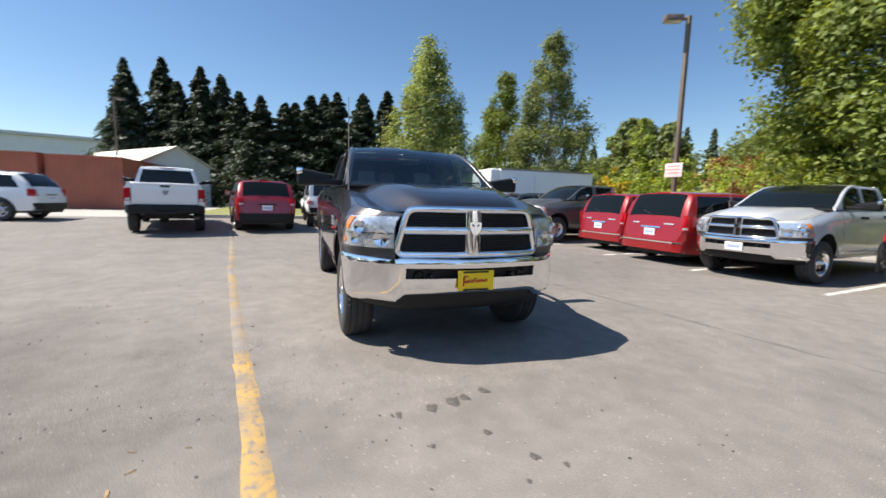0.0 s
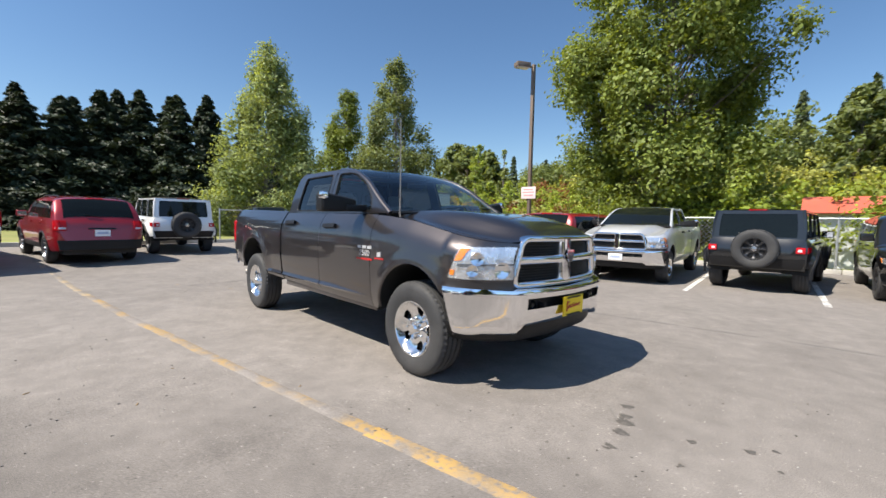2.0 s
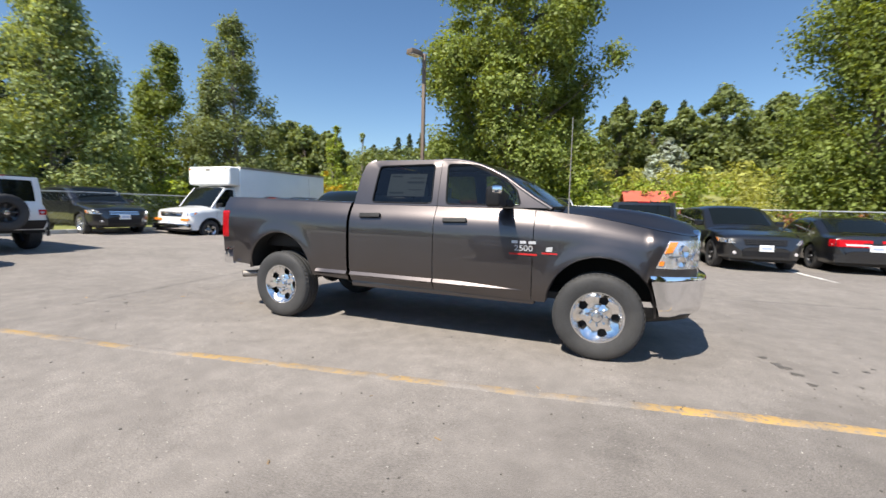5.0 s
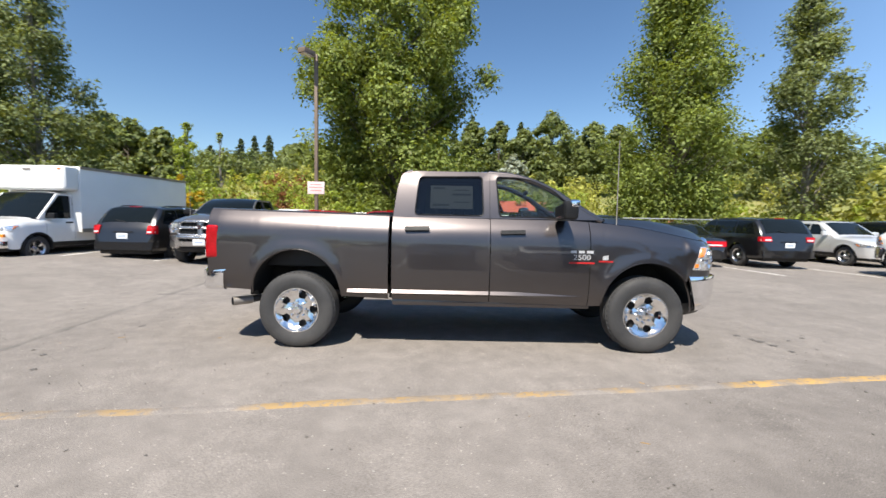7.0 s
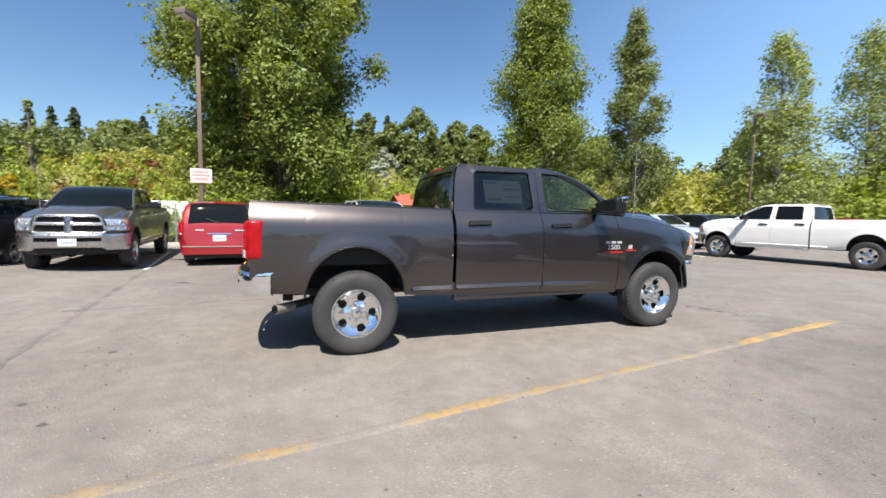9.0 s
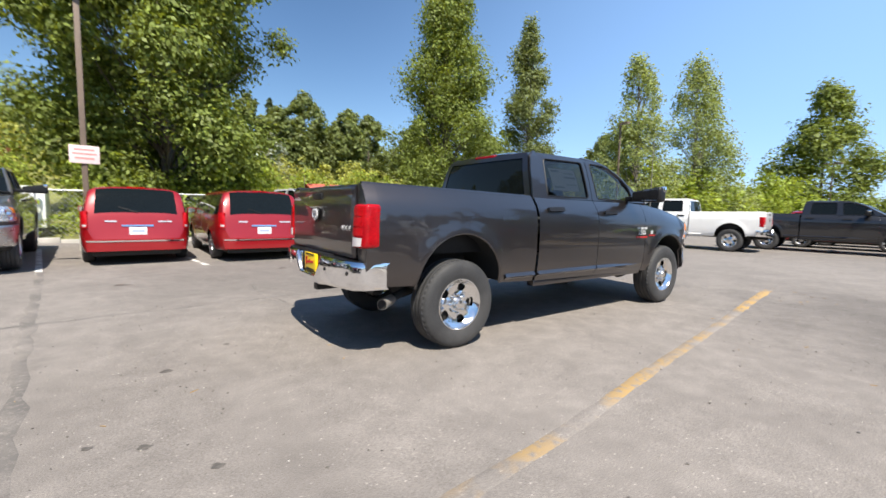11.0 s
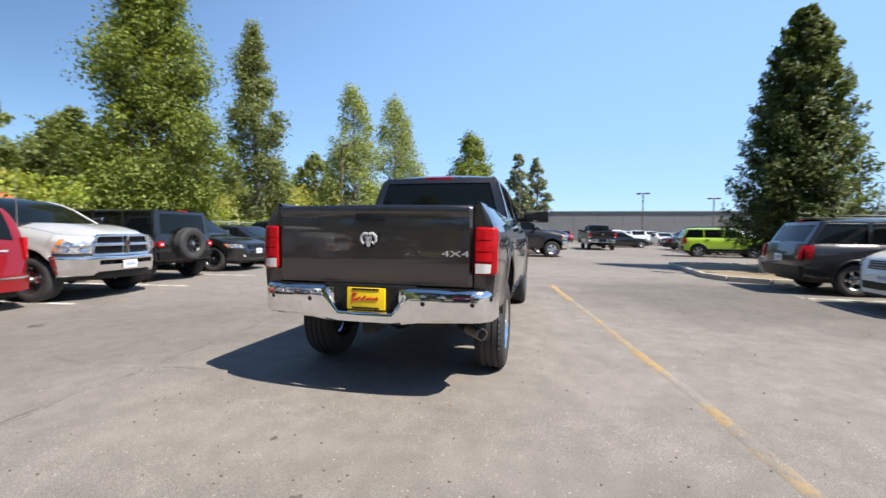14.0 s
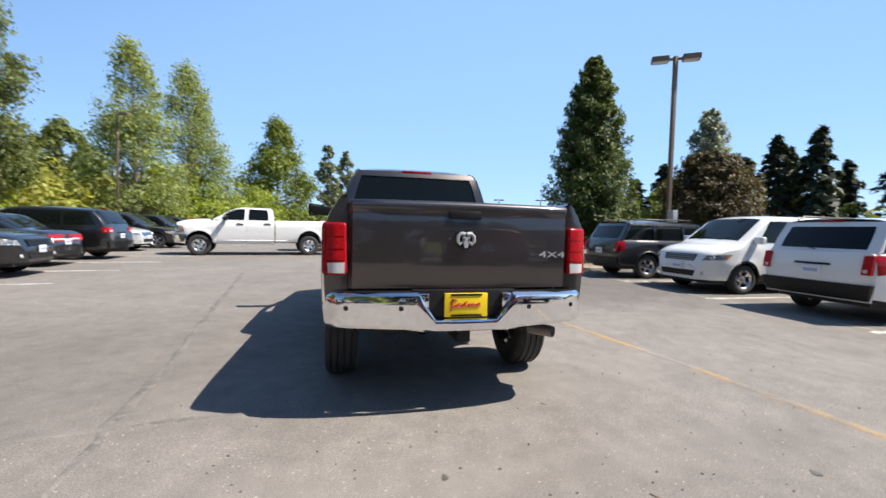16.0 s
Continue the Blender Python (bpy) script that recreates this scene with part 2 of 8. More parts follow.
M_REFLECT = mat("lamp_reflector", (0.8, 0.8, 0.8), 0.26, 0.75, var=0.3, scale=14, fine=30, bump=0.5)
M_AMBER = mat("amber_lens", (0.85, 0.25, 0.03), 0.2, var=0.15, coat=0.6)
M_RED_LENS = mat("red_tail_lens", (0.32, 0.004, 0.008), 0.16, var=0.4, scale=14, fine=50, spec=0.35)
M_RED_GLOW = mat("red_stop_lens", (0.4, 0.004, 0.008), 0.3, var=0.4, scale=22, fine=60, spec=0.25)
M_WHITE_LENS = mat("white_lens", (0.55, 0.52, 0.52), 0.25, var=0.15, coat=0.6)
M_SEAT = mat("grey_seat_cloth", (0.2, 0.2, 0.205), 0.85, var=0.2, bump=0.2)
M_LOWER = mat("dark_lamp_surround", (0.03, 0.028, 0.029), 0.4, var=0.15)
M_PAPER = mat("window_sticker_paper", (0.62, 0.65, 0.64), 0.7, var=0.05)
M_GREYBAR = mat("printed_grey", (0.3, 0.33, 0.34), 0.7)
M_PLATE_Y = mat("yellow_plate", (0.85, 0.58, 0.01), 0.4, var=0.06)
M_PLATE_W = mat("white_plate", (0.75, 0.77, 0.8), 0.4, var=0.06)
M_RED = mat("red_print", (0.42, 0.015, 0.015), 0.4)
M_BLUEBAR = mat("blue_print", (0.36, 0.42, 0.58), 0.5)

# ---- mesh tools ----
def thicken(bm, depth):
    """Gives a sheet its thickness, inwards, with a rim."""
    faces, rim = list(bm.faces), [e for e in bm.edges if len(e.link_faces) == 1]
    back = {v: bm.verts.new(v.co - v.normal * depth) for v in list(bm.verts)}
    loops = [(e.link_loops[0].vert, e.link_loops[0].link_loop_next.vert) for e in rim]
    for f in faces:
        bm.faces.new([back[v] for v in reversed(f.verts)])
    for a, b in loops:
        bm.faces.new((b, a, back[a], back[b]))
    bm.normal_update()


def part(name, bm, material, parent=None, label="", sharp=35, solid=0.0):
    """Links a bmesh as one mesh object under a thing or a part."""
    me = bpy.data.meshes.new(name)
    bm.normal_update()
    if solid:
        thicken(bm, solid)
    bm.to_mesh(me)
    bm.free()
    me.materials.append(material)
    me.shade_smooth()
    me.set_sharp_from_angle(angle=radians(sharp))
    ob = new(name, me)
    if parent is not None:
        ob.parent = parent
    return tagged(ob, label)


def thing(name, m, label, category, group=""):
    ob = new(name)
    ob.empty_display_size = 0.2
    ob.matrix_world = m
    return tagged(ob, label, category, group)


def lerp(a, b, f):
    return a + (b - a) * f


def table(pts, x):
    """Piecewise-linear value at x."""
    return float(np.interp(x, [p[0] for p in pts], [p[1] for p in pts]))


def soft_table(pts, x):
    """Piecewise value with eased joints."""
    return (table(pts, x - 0.05) + 2 * table(pts, x) + table(pts, x + 0.05)) / 4


def grid(us, vs, f, skip=None, ring=False, bm=None):
    bm = bm or bmesh.new()
    rows = [[bm.verts.new(f(u, v)) for v in vs] for u in us]
    n = len(us)
    for i in range(n if ring else n - 1):
        for j in range(len(vs) - 1):
            if skip and skip(us[i], vs[j], us[(i + 1) % n], vs[j + 1]):
                continue
            bm.faces.new((rows[i][j], rows[(i + 1) % n][j], rows[(i + 1) % n][j + 1], rows[i][j + 1]))
    return bm


def box(x0, x1, y0, y1, z0, z1, bevel=0.0, bm=None, seg=2):
    bm = bm or bmesh.new()
    m = Matrix.Translation(((x0 + x1) / 2, (y0 + y1) / 2, (z0 + z1) / 2)) @ Matrix.Diagonal((x1 - x0, y1 - y0, z1 - z0, 1))
    r = bmesh.ops.create_cube(bm, size=1, matrix=m)
    if bevel:
        es = list({e for v in r["verts"] for e in v.link_edges})
        bmesh.ops.bevel(bm, geom=es, offset=bevel, segments=seg, affect="EDGES", profile=0.6)
    return bm


def lathe(profile, n=32, bm=None, at=(0, 0, 0), axis="y"):
    """Turns (radius, along) pairs round an axis."""
    at = Vector(at)

    def f(a, k):
        r, h = profile[int(k)]
        c, s = r * math.cos(a), r * math.sin(a)
        return at + (Vector((c, h, s)) if axis == "y" else Vector((c, s, h)) if axis == "z" else Vector((h, c, s)))

    return grid([2 * math.pi * i / n for i in range(n)], list(range(len(profile))), f, ring=True, bm=bm)


def tube(pts, r, n=8, bm=None, r1=None):
    """A round bar along points, tapering to r1."""
    bm = bm or bmesh.new()
    pts = [Vector(p) for p in pts]
    rings = []
    for i, p in enumerate(pts):
        d = (pts[min(i + 1, len(pts) - 1)] - pts[max(i - 1, 0)]).normalized()
        a = d.orthogonal().normalized() if i == 0 else (a - d * a.dot(d)).normalized()
        b = d.cross(a)
        rr = lerp(r, r if r1 is None else r1, i / (len(pts) - 1))
        rings.append([bm.verts.new(p + (a * math.cos(t) + b * math.sin(t)) * rr) for t in (2 * math.pi * k / n for k in range(n))])
    for u, w in zip(rings, rings[1:]):
        for k in range(n):
            bm.faces.new((u[k], u[(k + 1) % n], w[(k + 1) % n], w[k]))
    bm.faces.new(rings[0][::-1])
    bm.faces.new(rings[-1])
    return bm


def rounded(pts, r, n=4):
    """A polygon with its corners rounded."""
    out = []
    k = len(pts)
    for i in range(k):
        p, a, b = Vector(pts[i]), Vector(pts[i - 1]), Vector(pts[(i + 1) % k])
        ra = min(r, (a - p).length * 0.45, (b - p).length * 0.45)
        s, e = p + (a - p).normalized() * ra, p + (b - p).normalized() * ra
        for j in range(n + 1):
            f = j / n
            out.append(tuple(s * (1 - f) ** 2 + p * 2 * f * (1 - f) + e * f * f))
    return out


def plate(outer, holes, f):
    """A flat sheet with openings, laid out by f(a, b) -> place."""
    bm = bmesh.new()
    es = []
    for loop in [outer, *holes]:
        vs = [bm.verts.new(f(*p)) for p in loop]
        es += [bm.edges.new((vs[i], vs[(i + 1) % len(vs)])) for i in range(len(vs))]
    bmesh.ops.triangle_fill(bm, use_beauty=True, use_dissolve=False, edges=es)
    return bm


def ngon(pts):
    bm = bmesh.new()
    bm.faces.new([bm.verts.new(p) for p in pts])
    return bm


def slab(f, quad, off, nu=6, nv=4, thick=0.02, bm=None):
    """A raised piece on a surface f(a, b) -> (place, outward): quad holds its four corners as (a, b), in turn."""
    bm = bm or bmesh.new()
    q = [Vector(p) for p in quad]

    def at(u, v, o):
        p = q[0].lerp(q[1], u).lerp(q[3].lerp(q[2], u), v)
        place, out = f(p.x, p.y)
        return place + out * o

    us, vs = [i / nu for i in range(nu + 1)], [i / nv for i in range(nv + 1)]
    top = [[bm.verts.new(at(u, v, off)) for v in vs] for u in us]
    for i in range(nu):
        for j in range(nv):
            bm.faces.new((top[i][j], top[i + 1][j], top[i + 1][j + 1], top[i][j + 1]))
    rim = [(i, 0) for i in range(nu)] + [(nu, j) for j in range(nv)] + [(i, nv) for i in range(nu, 0, -1)] + [(0, j) for j in range(nv, 0, -1)]
    low = [bm.verts.new(at(us[i], vs[j], off - thick)) for i, j in rim]
    for k in range(len(rim)):
        i, j = rim[k]
        i2, j2 = rim[(k + 1) % len(rim)]
        bm.faces.new((top[i2][j2], top[i][j], low[k], low[(k + 1) % len(rim)]))
    bmesh.ops.recalc_face_normals(bm, faces=bm.faces)
    return bm


def divided(pts, step, closed=True):
    """A polyline with its long edges divided."""
    out = []
    k = len(pts)
    for i in range(k if closed else k - 1):
        a, b = Vector(pts[i]), Vector(pts[(i + 1) % k])
        n = max(1, math.ceil((b - a).length / step))
        out += [tuple(a.lerp(b, j / n)) for j in range(n)]
    return out if closed else out + [tuple(pts[-1])]


def bead(f, pts, w, high, deep, closed=False, bm=None):
    """A rounded moulding along (a, b) points of a surface f(a, b) -> (place, outward)."""
    bm = bm or bmesh.new()
    sec = [(-0.5, -deep), (-0.5, 0.0), (-0.42, high * 0.6), (-0.2, high), (0.2, high), (0.42, high * 0.6), (0.5, 0.0), (0.5, -deep)]
    P = [f(*p) for p in pts]
    n = len(P)
    rings = []
    for i in range(n):
        a = P[(i - 1) % n if closed else max(0, i - 1)][0]
        b = P[(i + 1) % n if closed else min(n - 1, i + 1)][0]
        d = (b - a).normalized()
        o = P[i][1].normalized()
        side = d.cross(o).normalized()
        rings.append([bm.verts.new(P[i][0] + side * (k * w) + o * h) for k, h in sec])
    for i in range(n if closed else n - 1):
        u, v = rings[i], rings[(i + 1) % n]
        for k in range(len(sec) - 1):
            bm.faces.new((u[k], v[k], v[k + 1], u[k + 1]))
    if not closed:
        bm.faces.new(rings[0])
        bm.faces.new(rings[-1][::-1])
    bmesh.ops.recalc_face_normals(bm, faces=bm.faces)
    return bm


def words(body, size, material, parent, m, name="lettering", depth=0.003):
    """Lettering as a mesh, in Blender's own font."""
    cu = bpy.data.curves.new(name, "FONT")
    cu.body, cu.size, cu.extrude, cu.align_x, cu.align_y = body, size, depth, "CENTER", "CENTER"
    ob = bpy.data.objects.new(name, cu)
    scene.collection.objects.link(ob)
    me = bpy.data.meshes.new_from_object(ob.evaluated_get(bpy.context.evaluated_depsgraph_get()))
    bpy.data.objects.remove(ob)
    me.materials.clear()
    me.materials.append(material)
    o = new(name, me)
    o.parent = parent
    o.matrix_local = m
    return o

# ---- vehicles: front is +x, left is +y, ground is z = 0 ----
PROFILE = [(0.0, 0.955), (0.12, 0.98), (0.35, 0.997), (0.62, 1.0), (0.76, 0.994), (0.86, 0.979), (0.93, 0.954), (1.0, 0.908)]


PICKUP_PROFILE = [(0.0, 0.94), (0.06, 0.965), (0.16, 0.985), (0.35, 0.998), (0.58, 1.0), (0.72, 0.996), (0.8, 0.984), (0.87, 0.962), (0.93, 0.932), (1.0, 0.888)]


class Shell:
    """The side skin of a vehicle: bottom edge with wheel arches, top edge, and plan."""

    def __init__(s, half, sill, deck, axles, wheel_r, arch_r, plan, flare=0.02, profile=PROFILE, rise=None):
        s.rise = rise or {a: wheel_r for a in axles}
        s.half, s.sill, s.deck, s.axles, s.wr, s.ar, s.plan, s.flare, s.prof = half, sill, deck, axles, wheel_r, arch_r, plan, flare, profile

    def low(s, x):
        z = table(s.sill, x)
        for a in s.axles:
            d = s.ar * s.ar - (x - a) ** 2
            if d > 0:
                z = max(z, s.rise[a] + math.sqrt(d))
        return z

    def top(s, x):
        return soft_table(s.deck, x)

    def y(s, x, z):
        t, lo = s.top(x), table(s.sill, x)
        f = min(1.0, max(0.0, (z - min(lo, 0.62 * t)) / (t - min(lo, 0.62 * t))))
        y = s.half * soft_table(s.plan, x) * table(s.prof, f)
        for a in s.axles:
            d = abs(math.hypot(x - a, max(0.0, z - s.rise[a])) - s.ar)
            y += s.flare * math.exp(-(d / 0.09) ** 2)
        return y

    def on(s, sgn):
        def f(x, z):
            p = Vector((x, sgn * s.y(x, z), z))
            dx = Vector((x + 0.01, sgn * s.y(x + 0.01, z), z)) - p
            dz = Vector((x, sgn * s.y(x, z + 0.01), z + 0.01)) - p
            n = dz.cross(dx).normalized()
            return p, n if n.y * sgn > 0 or abs(n.y) < 0.05 else -n
        return f

    def skin(s, x0, x1, sgn, rows=11, step=0.09, gap=0.004):
        xs = set(np.linspace(x0 + gap, x1 - gap, max(3, int((x1 - x0) / step))).tolist())
        for a in s.axles:
            for k in range(0, 181, 9):
                xs.add(a + s.ar * math.cos(radians(k)))
            xs |= {a - s.ar - 0.003, a + s.ar + 0.003}
        for p in s.plan:
            xs.add(p[0])
        xs = sorted(x for x in xs if x0 + gap - 1e-6 <= x <= x1 - gap + 1e-6)
        vs = [i / (rows - 1) for i in range(rows)]

        def f(x, v):
            z = lerp(s.low(x), s.top(x), v)
            return Vector((x, sgn * s.y(x, z), z))

        bm = grid(xs, vs, f)
        bmesh.ops.recalc_face_normals(bm, faces=bm.faces)
        if sum(fc.normal.y for fc in bm.faces) * sgn < 0:
            bmesh.ops.reverse_faces(bm, faces=bm.faces)
        return bm

    def well(s, a, sgn, inner=0.45):
        """The liner over one wheel."""
        ks = [radians(k) for k in range(0, 181, 12)]

        def f(k, y):
            return Vector((a + (s.ar + 0.004) * math.cos(k), sgn * y, s.rise[a] + (s.ar + 0.004) * math.sin(k)))

        bm = grid(ks, [inner, s.half * 0.9, s.half * 0.985], f)
        c = [bm.verts.new(f(k, inner)) for k in ks]
        bm.faces.new(c)
        return bm


MESHES = {}


def shared(key, build, material, parent, m, name, label=""):
    """One more object on a mesh that alike parts share."""
    if key not in MESHES:
        ob = part(name, build(), material, parent, label)
        MESHES[key] = ob.data
    else:
        ob = tagged(new(name, MESHES[key]), label)
        ob.parent = parent
    ob.matrix_local = m
    return ob


def tyre_mesh(R, rim, w, n):
    h = w / 2
    prof = [(rim - 0.01, -h + 0.02), (rim + 0.012, -h + 0.012), (lerp(rim, R, 0.35), -h - 0.004), (lerp(rim, R, 0.6), -h), (lerp(rim, R, 0.82), -h + 0.008),
            (R - 0.012, -h + 0.022), (R, -h + 0.045)]
    for g in (-0.3, -0.1, 0.1, 0.3):
        c = g * w
        prof += [(R, c - 0.009), (R - 0.011, c - 0.005), (R - 0.011, c + 0.005), (R, c + 0.009)]
    prof += [(r, -y) for r, y in reversed(prof[:7])]
    k = len(prof)

    def f(i, j):
        r, y = prof[j]
        a = 2 * math.pi * i / n
        if j in (5, 6, k - 6, k - 7) and i % 2:
            r -= 0.011
        return Vector((r * math.cos(a), y, r * math.sin(a)))

    bm = grid(list(range(n)), list(range(k)), f, ring=True)
    bmesh.ops.recalc_face_normals(bm, faces=bm.faces)
    return bm


def rim_mesh(rim, w, spokes, hole, twin):
    """A pressed wheel face with windows between its spokes, on a barrel."""
    h = w / 2 - 0.012
    rs = [(0.0, h - 0.05), (0.16, h - 0.05), (0.3, h - 0.052), (0.42, h - 0.058), (0.54, h - 0.062), (0.66, h - 0.056), (0.78, h - 0.045), (0.86, h - 0.028), (0.93, h - 0.014), (0.965, h), (1.0, h), (1.02, h - 0.014),
          (0.99, h - 0.05), (0.93, h - 0.1), (0.92, -h + 0.02), (1.0, -h)]
    seg = 20 if hole < 0.25 else 12
    n = spokes * seg

    def skip(i, j, i2, j2):
        ph = ((i + 0.5) % seg) / seg
        inside = abs(ph - 0.5) < hole
        if hole < 0.25:
            return j in (4, 5) and inside
        if twin and abs(ph - 0.5) > 0.44:
            inside = True
        return 3 <= j <= 6 and inside

    def f(i, j):
        r, y = rs[j]
        a = 2 * math.pi * i / n
        dish = 0.0
        if 3 <= j <= 7:
            ph = abs(((i % seg) / seg) - 0.5)
            dish = -0.014 * (1 - min(1.0, ph / 0.5)) + 0.004
            if hole < 0.25 and j in (4, 6) and ph <= hole + 1e-6:  # oval windows
                r = 0.66 + (j - 5) * 0.155 * max(0.0, 1 - (ph / hole) ** 2) ** 0.35
        return Vector((r * rim * math.cos(a), y + dish, r * rim * math.sin(a)))

    bm = grid(list(range(n)), list(range(len(rs))), f, skip=skip, ring=True)
    bmesh.ops.remove_doubles(bm, verts=bm.verts, dist=0.0005)
    bmesh.ops.recalc_face_normals(bm, faces=bm.faces)
    return bm


def add_wheel(root, x, sgn, half, R, rim, w=0.25, spokes=5, hole=0.34, metal=None, twin=False, fine=40, lugs=5, z=None):
    m = pose(x, sgn * (half - w / 2 - 0.015), R if z is None else z, 0, 0, 0 if sgn > 0 else 180)
    t = shared(("tyre", R, rim, w, fine), lambda: tyre_mesh(R, rim, w, fine), M_RUBBER, root, m, "tyre")
    r = shared(("rim", rim, w, spokes, hole, twin, metal.name), lambda: rim_mesh(rim, w, spokes, hole, twin), metal, t, pose(0, 0, 0), "rim")
    shared(("drum", rim, w), lambda: lathe([(0.0, 0.0), (rim * 0.8, 0.0), (rim * 0.8, -0.04), (0, -0.05)], 24), M_UNDER, t, pose(0, w / 2 - 0.12, 0), "brake_disc")

    def cap():
        c = lathe([(0, w / 2 - 0.005), (rim * 0.16, w / 2 - 0.01), (rim * 0.22, w / 2 - 0.03), (rim * 0.24, w / 2 - 0.07)], 24)
        return c

    shared(("cap", rim, w, lugs, metal.name), cap, metal, t, pose(0, 0, 0), "hub_cap")
    if lugs > 5 and fine > 50:
        for i in range(lugs):
            a = 2 * math.pi * i / lugs
            shared(("lug",), lambda: lathe([(0, 0.0), (0.011, -0.004), (0.014, -0.03)], 8), metal, t, pose(rim * 0.36 * math.cos(a), w / 2 - 0.03, rim * 0.36 * math.sin(a)), "lug_nut")
    return t


def side_glass(root, name, pts, yf, sgn, material, inset=0.012, r=0.03):
    q = rounded(pts, r, 3)
    bm = ngon([(x, sgn * (yf(z) - inset), z) for x, z in q])
    ob = part(name, bm, material, root)
    ob.visible_shadow = material is not M_GLASS
    return ob


def cabin(root, coat, A, B, C, D, yb, yr, cuts, wedge, glass_f, glass_r, screen, crown=0.05, bow=0.1, rear_bow=0.05, pillar=0.045, margin=0.05, pillar_mat=None, roof_mat=None, rear_glass=True, lid=None, gap=(0.86, 0.05, 0.87)):
    """The glasshouse: A, D front and rear corners at the belt, B, C front and rear corners of the roof, as (x, z); cuts: pillar places."""
    zb, zr = A[1], B[1]

    def yf(z):
        f = (z - zb) / (zr - zb)
        return lerp(yb, yr, f) + 0.018 * math.sin(math.pi * min(1, max(0, f)))

    def fx(z):
        return lerp(A[0], B[0], (z - A[1]) / (B[1] - A[1]))

    def rx(z):
        return lerp(D[0], C[0], (z - D[1]) / (C[1] - D[1]))

    wins, zlo, zhi = [], zb + 0.025, zr - 0.045
    edges = [None, *cuts, None]
    for k in range(len(edges) - 1):
        f0, r0 = edges[k], edges[k + 1]
        ftop = fx(zhi) - margin * 1.25 if f0 is None else f0 - pillar
        fbot = fx(zlo) - wedge if f0 is None else f0 - pillar
        rtop = rx(zhi) + margin * 1.4 if r0 is None else r0 + pillar
        rbot = rx(zlo) + margin * 1.4 if r0 is None else r0 + pillar
        if f0 is None:
            wins.append([(fbot, zlo), (fbot - 0.02, lerp(zlo, zhi, 0.28)), (ftop, zhi), (rtop, zhi), (rbot, zlo)])
        else:
            wins.append([(fbot, zlo), (ftop, zhi), (rtop, zhi), (rbot, zlo)])
    for sgn in (1, -1):
        outer = [A, ((A[0] + B[0]) / 2, (A[1] + B[1]) / 2 + 0.012), B, C, D]
        holes = [rounded(w, 0.035, 3) for w in wins]
        bm = plate(rounded(outer, 0.05, 3), holes, lambda x, z: Vector((x, sgn * yf(z), z)))
        bmesh.ops.recalc_face_normals(bm, faces=bm.faces)
        if sum(fc.normal.y for fc in bm.faces) * sgn < 0:
            bmesh.ops.reverse_faces(bm, faces=bm.faces)
        part("cab_side", bm, pillar_mat or coat, root, solid=0.035)
        for k, w in enumerate(wins):
            nm = "front_door_glass" if k == 0 else "rear_door_glass" if k == 1 else "quarter_glass"
            ob = side_glass(root, nm, [(x, z) for x, z in w], yf, sgn, glass_f if k == 0 else glass_r)
            seal = tube([(x, sgn * (yf(z) + 0.001), z) for x, z in rounded(w, 0.035, 3) + [rounded(w, 0.035, 3)[0]]], 0.007, 5)
            part("window_seal", seal, M_BLACK, ob)
        front = [Vector((lerp(A[0] + 0.03, B[0], f), sgn * (yf(lerp(zb, zr, f)) - 0.02 - 0.02 * f), lerp(zb - 0.01, zr + 0.005, f) + 0.012 * math.sin(math.pi * f))) for f in np.linspace(0, 1, 7)]
        part("windscreen_pillar", tube(front, 0.04, 8, r1=0.034), coat, root)
        back = [Vector((lerp(D[0], C[0], f), sgn * (yf(lerp(zb, zr, f)) - 0.025), lerp(zb - 0.01, zr + 0.005, f))) for f in np.linspace(0, 1, 6)]
        part("rear_pillar", tube(back, 0.034, 8), coat, root)

    def ws(u, v):
        x = lerp(A[0] + 0.05, B[0] + 0.015, v) + bow * (1 - u * u) * (1 - 0.45 * v)
        z = lerp(zb + 0.0, zr + 0.02, v) + 0.02 * math.sin(math.pi * v) + (0.022 * v * (1 - u * u))
        return Vector((x, u * (yf(lerp(zb, zr, v)) - 0.025), z))

    g = part("windscreen", grid(np.linspace(-1, 1, 13).tolist(), np.linspace(0, 1, 7).tolist(), ws), screen, root)
    g.visible_shadow = screen is not M_GLASS
    fr = tube([ws(u, 0.0) + Vector((0.01, 0, 0.0)) for u in np.linspace(-1, 1, 13)], 0.018, 6)
    part("cowl_trim", fr, M_BLACK, g)

    def rw(u, v):
        x = lerp(D[0] - 0.02, C[0] - 0.012, v) - rear_bow * (1 - u * u)
        return Vector((x, u * (yf(lerp(zb, zr, v)) - 0.03), lerp(zb + 0.01, zr + 0.005, v)))

    if rear_glass:
        part("rear_window", grid(np.linspace(-0.96, 0.96, 9).tolist(), np.linspace(0.04, 0.9, 5).tolist(), rw), glass_r, root)
        part("rear_window_frame", grid([-1, -0.97, -gap[0], -0.6, -0.3, 0, 0.3, 0.6, gap[0], 0.97, 1], [0.0, gap[1], 0.3, 0.6, gap[2], 1.0], lambda u, v: rw(u, v) + Vector((-0.008, 0, 0)),
                                       skip=lambda u, v, u2, v2: abs((u + u2) / 2) < gap[0] and gap[1] < (v + v2) / 2 < gap[2]), lid or coat, root)

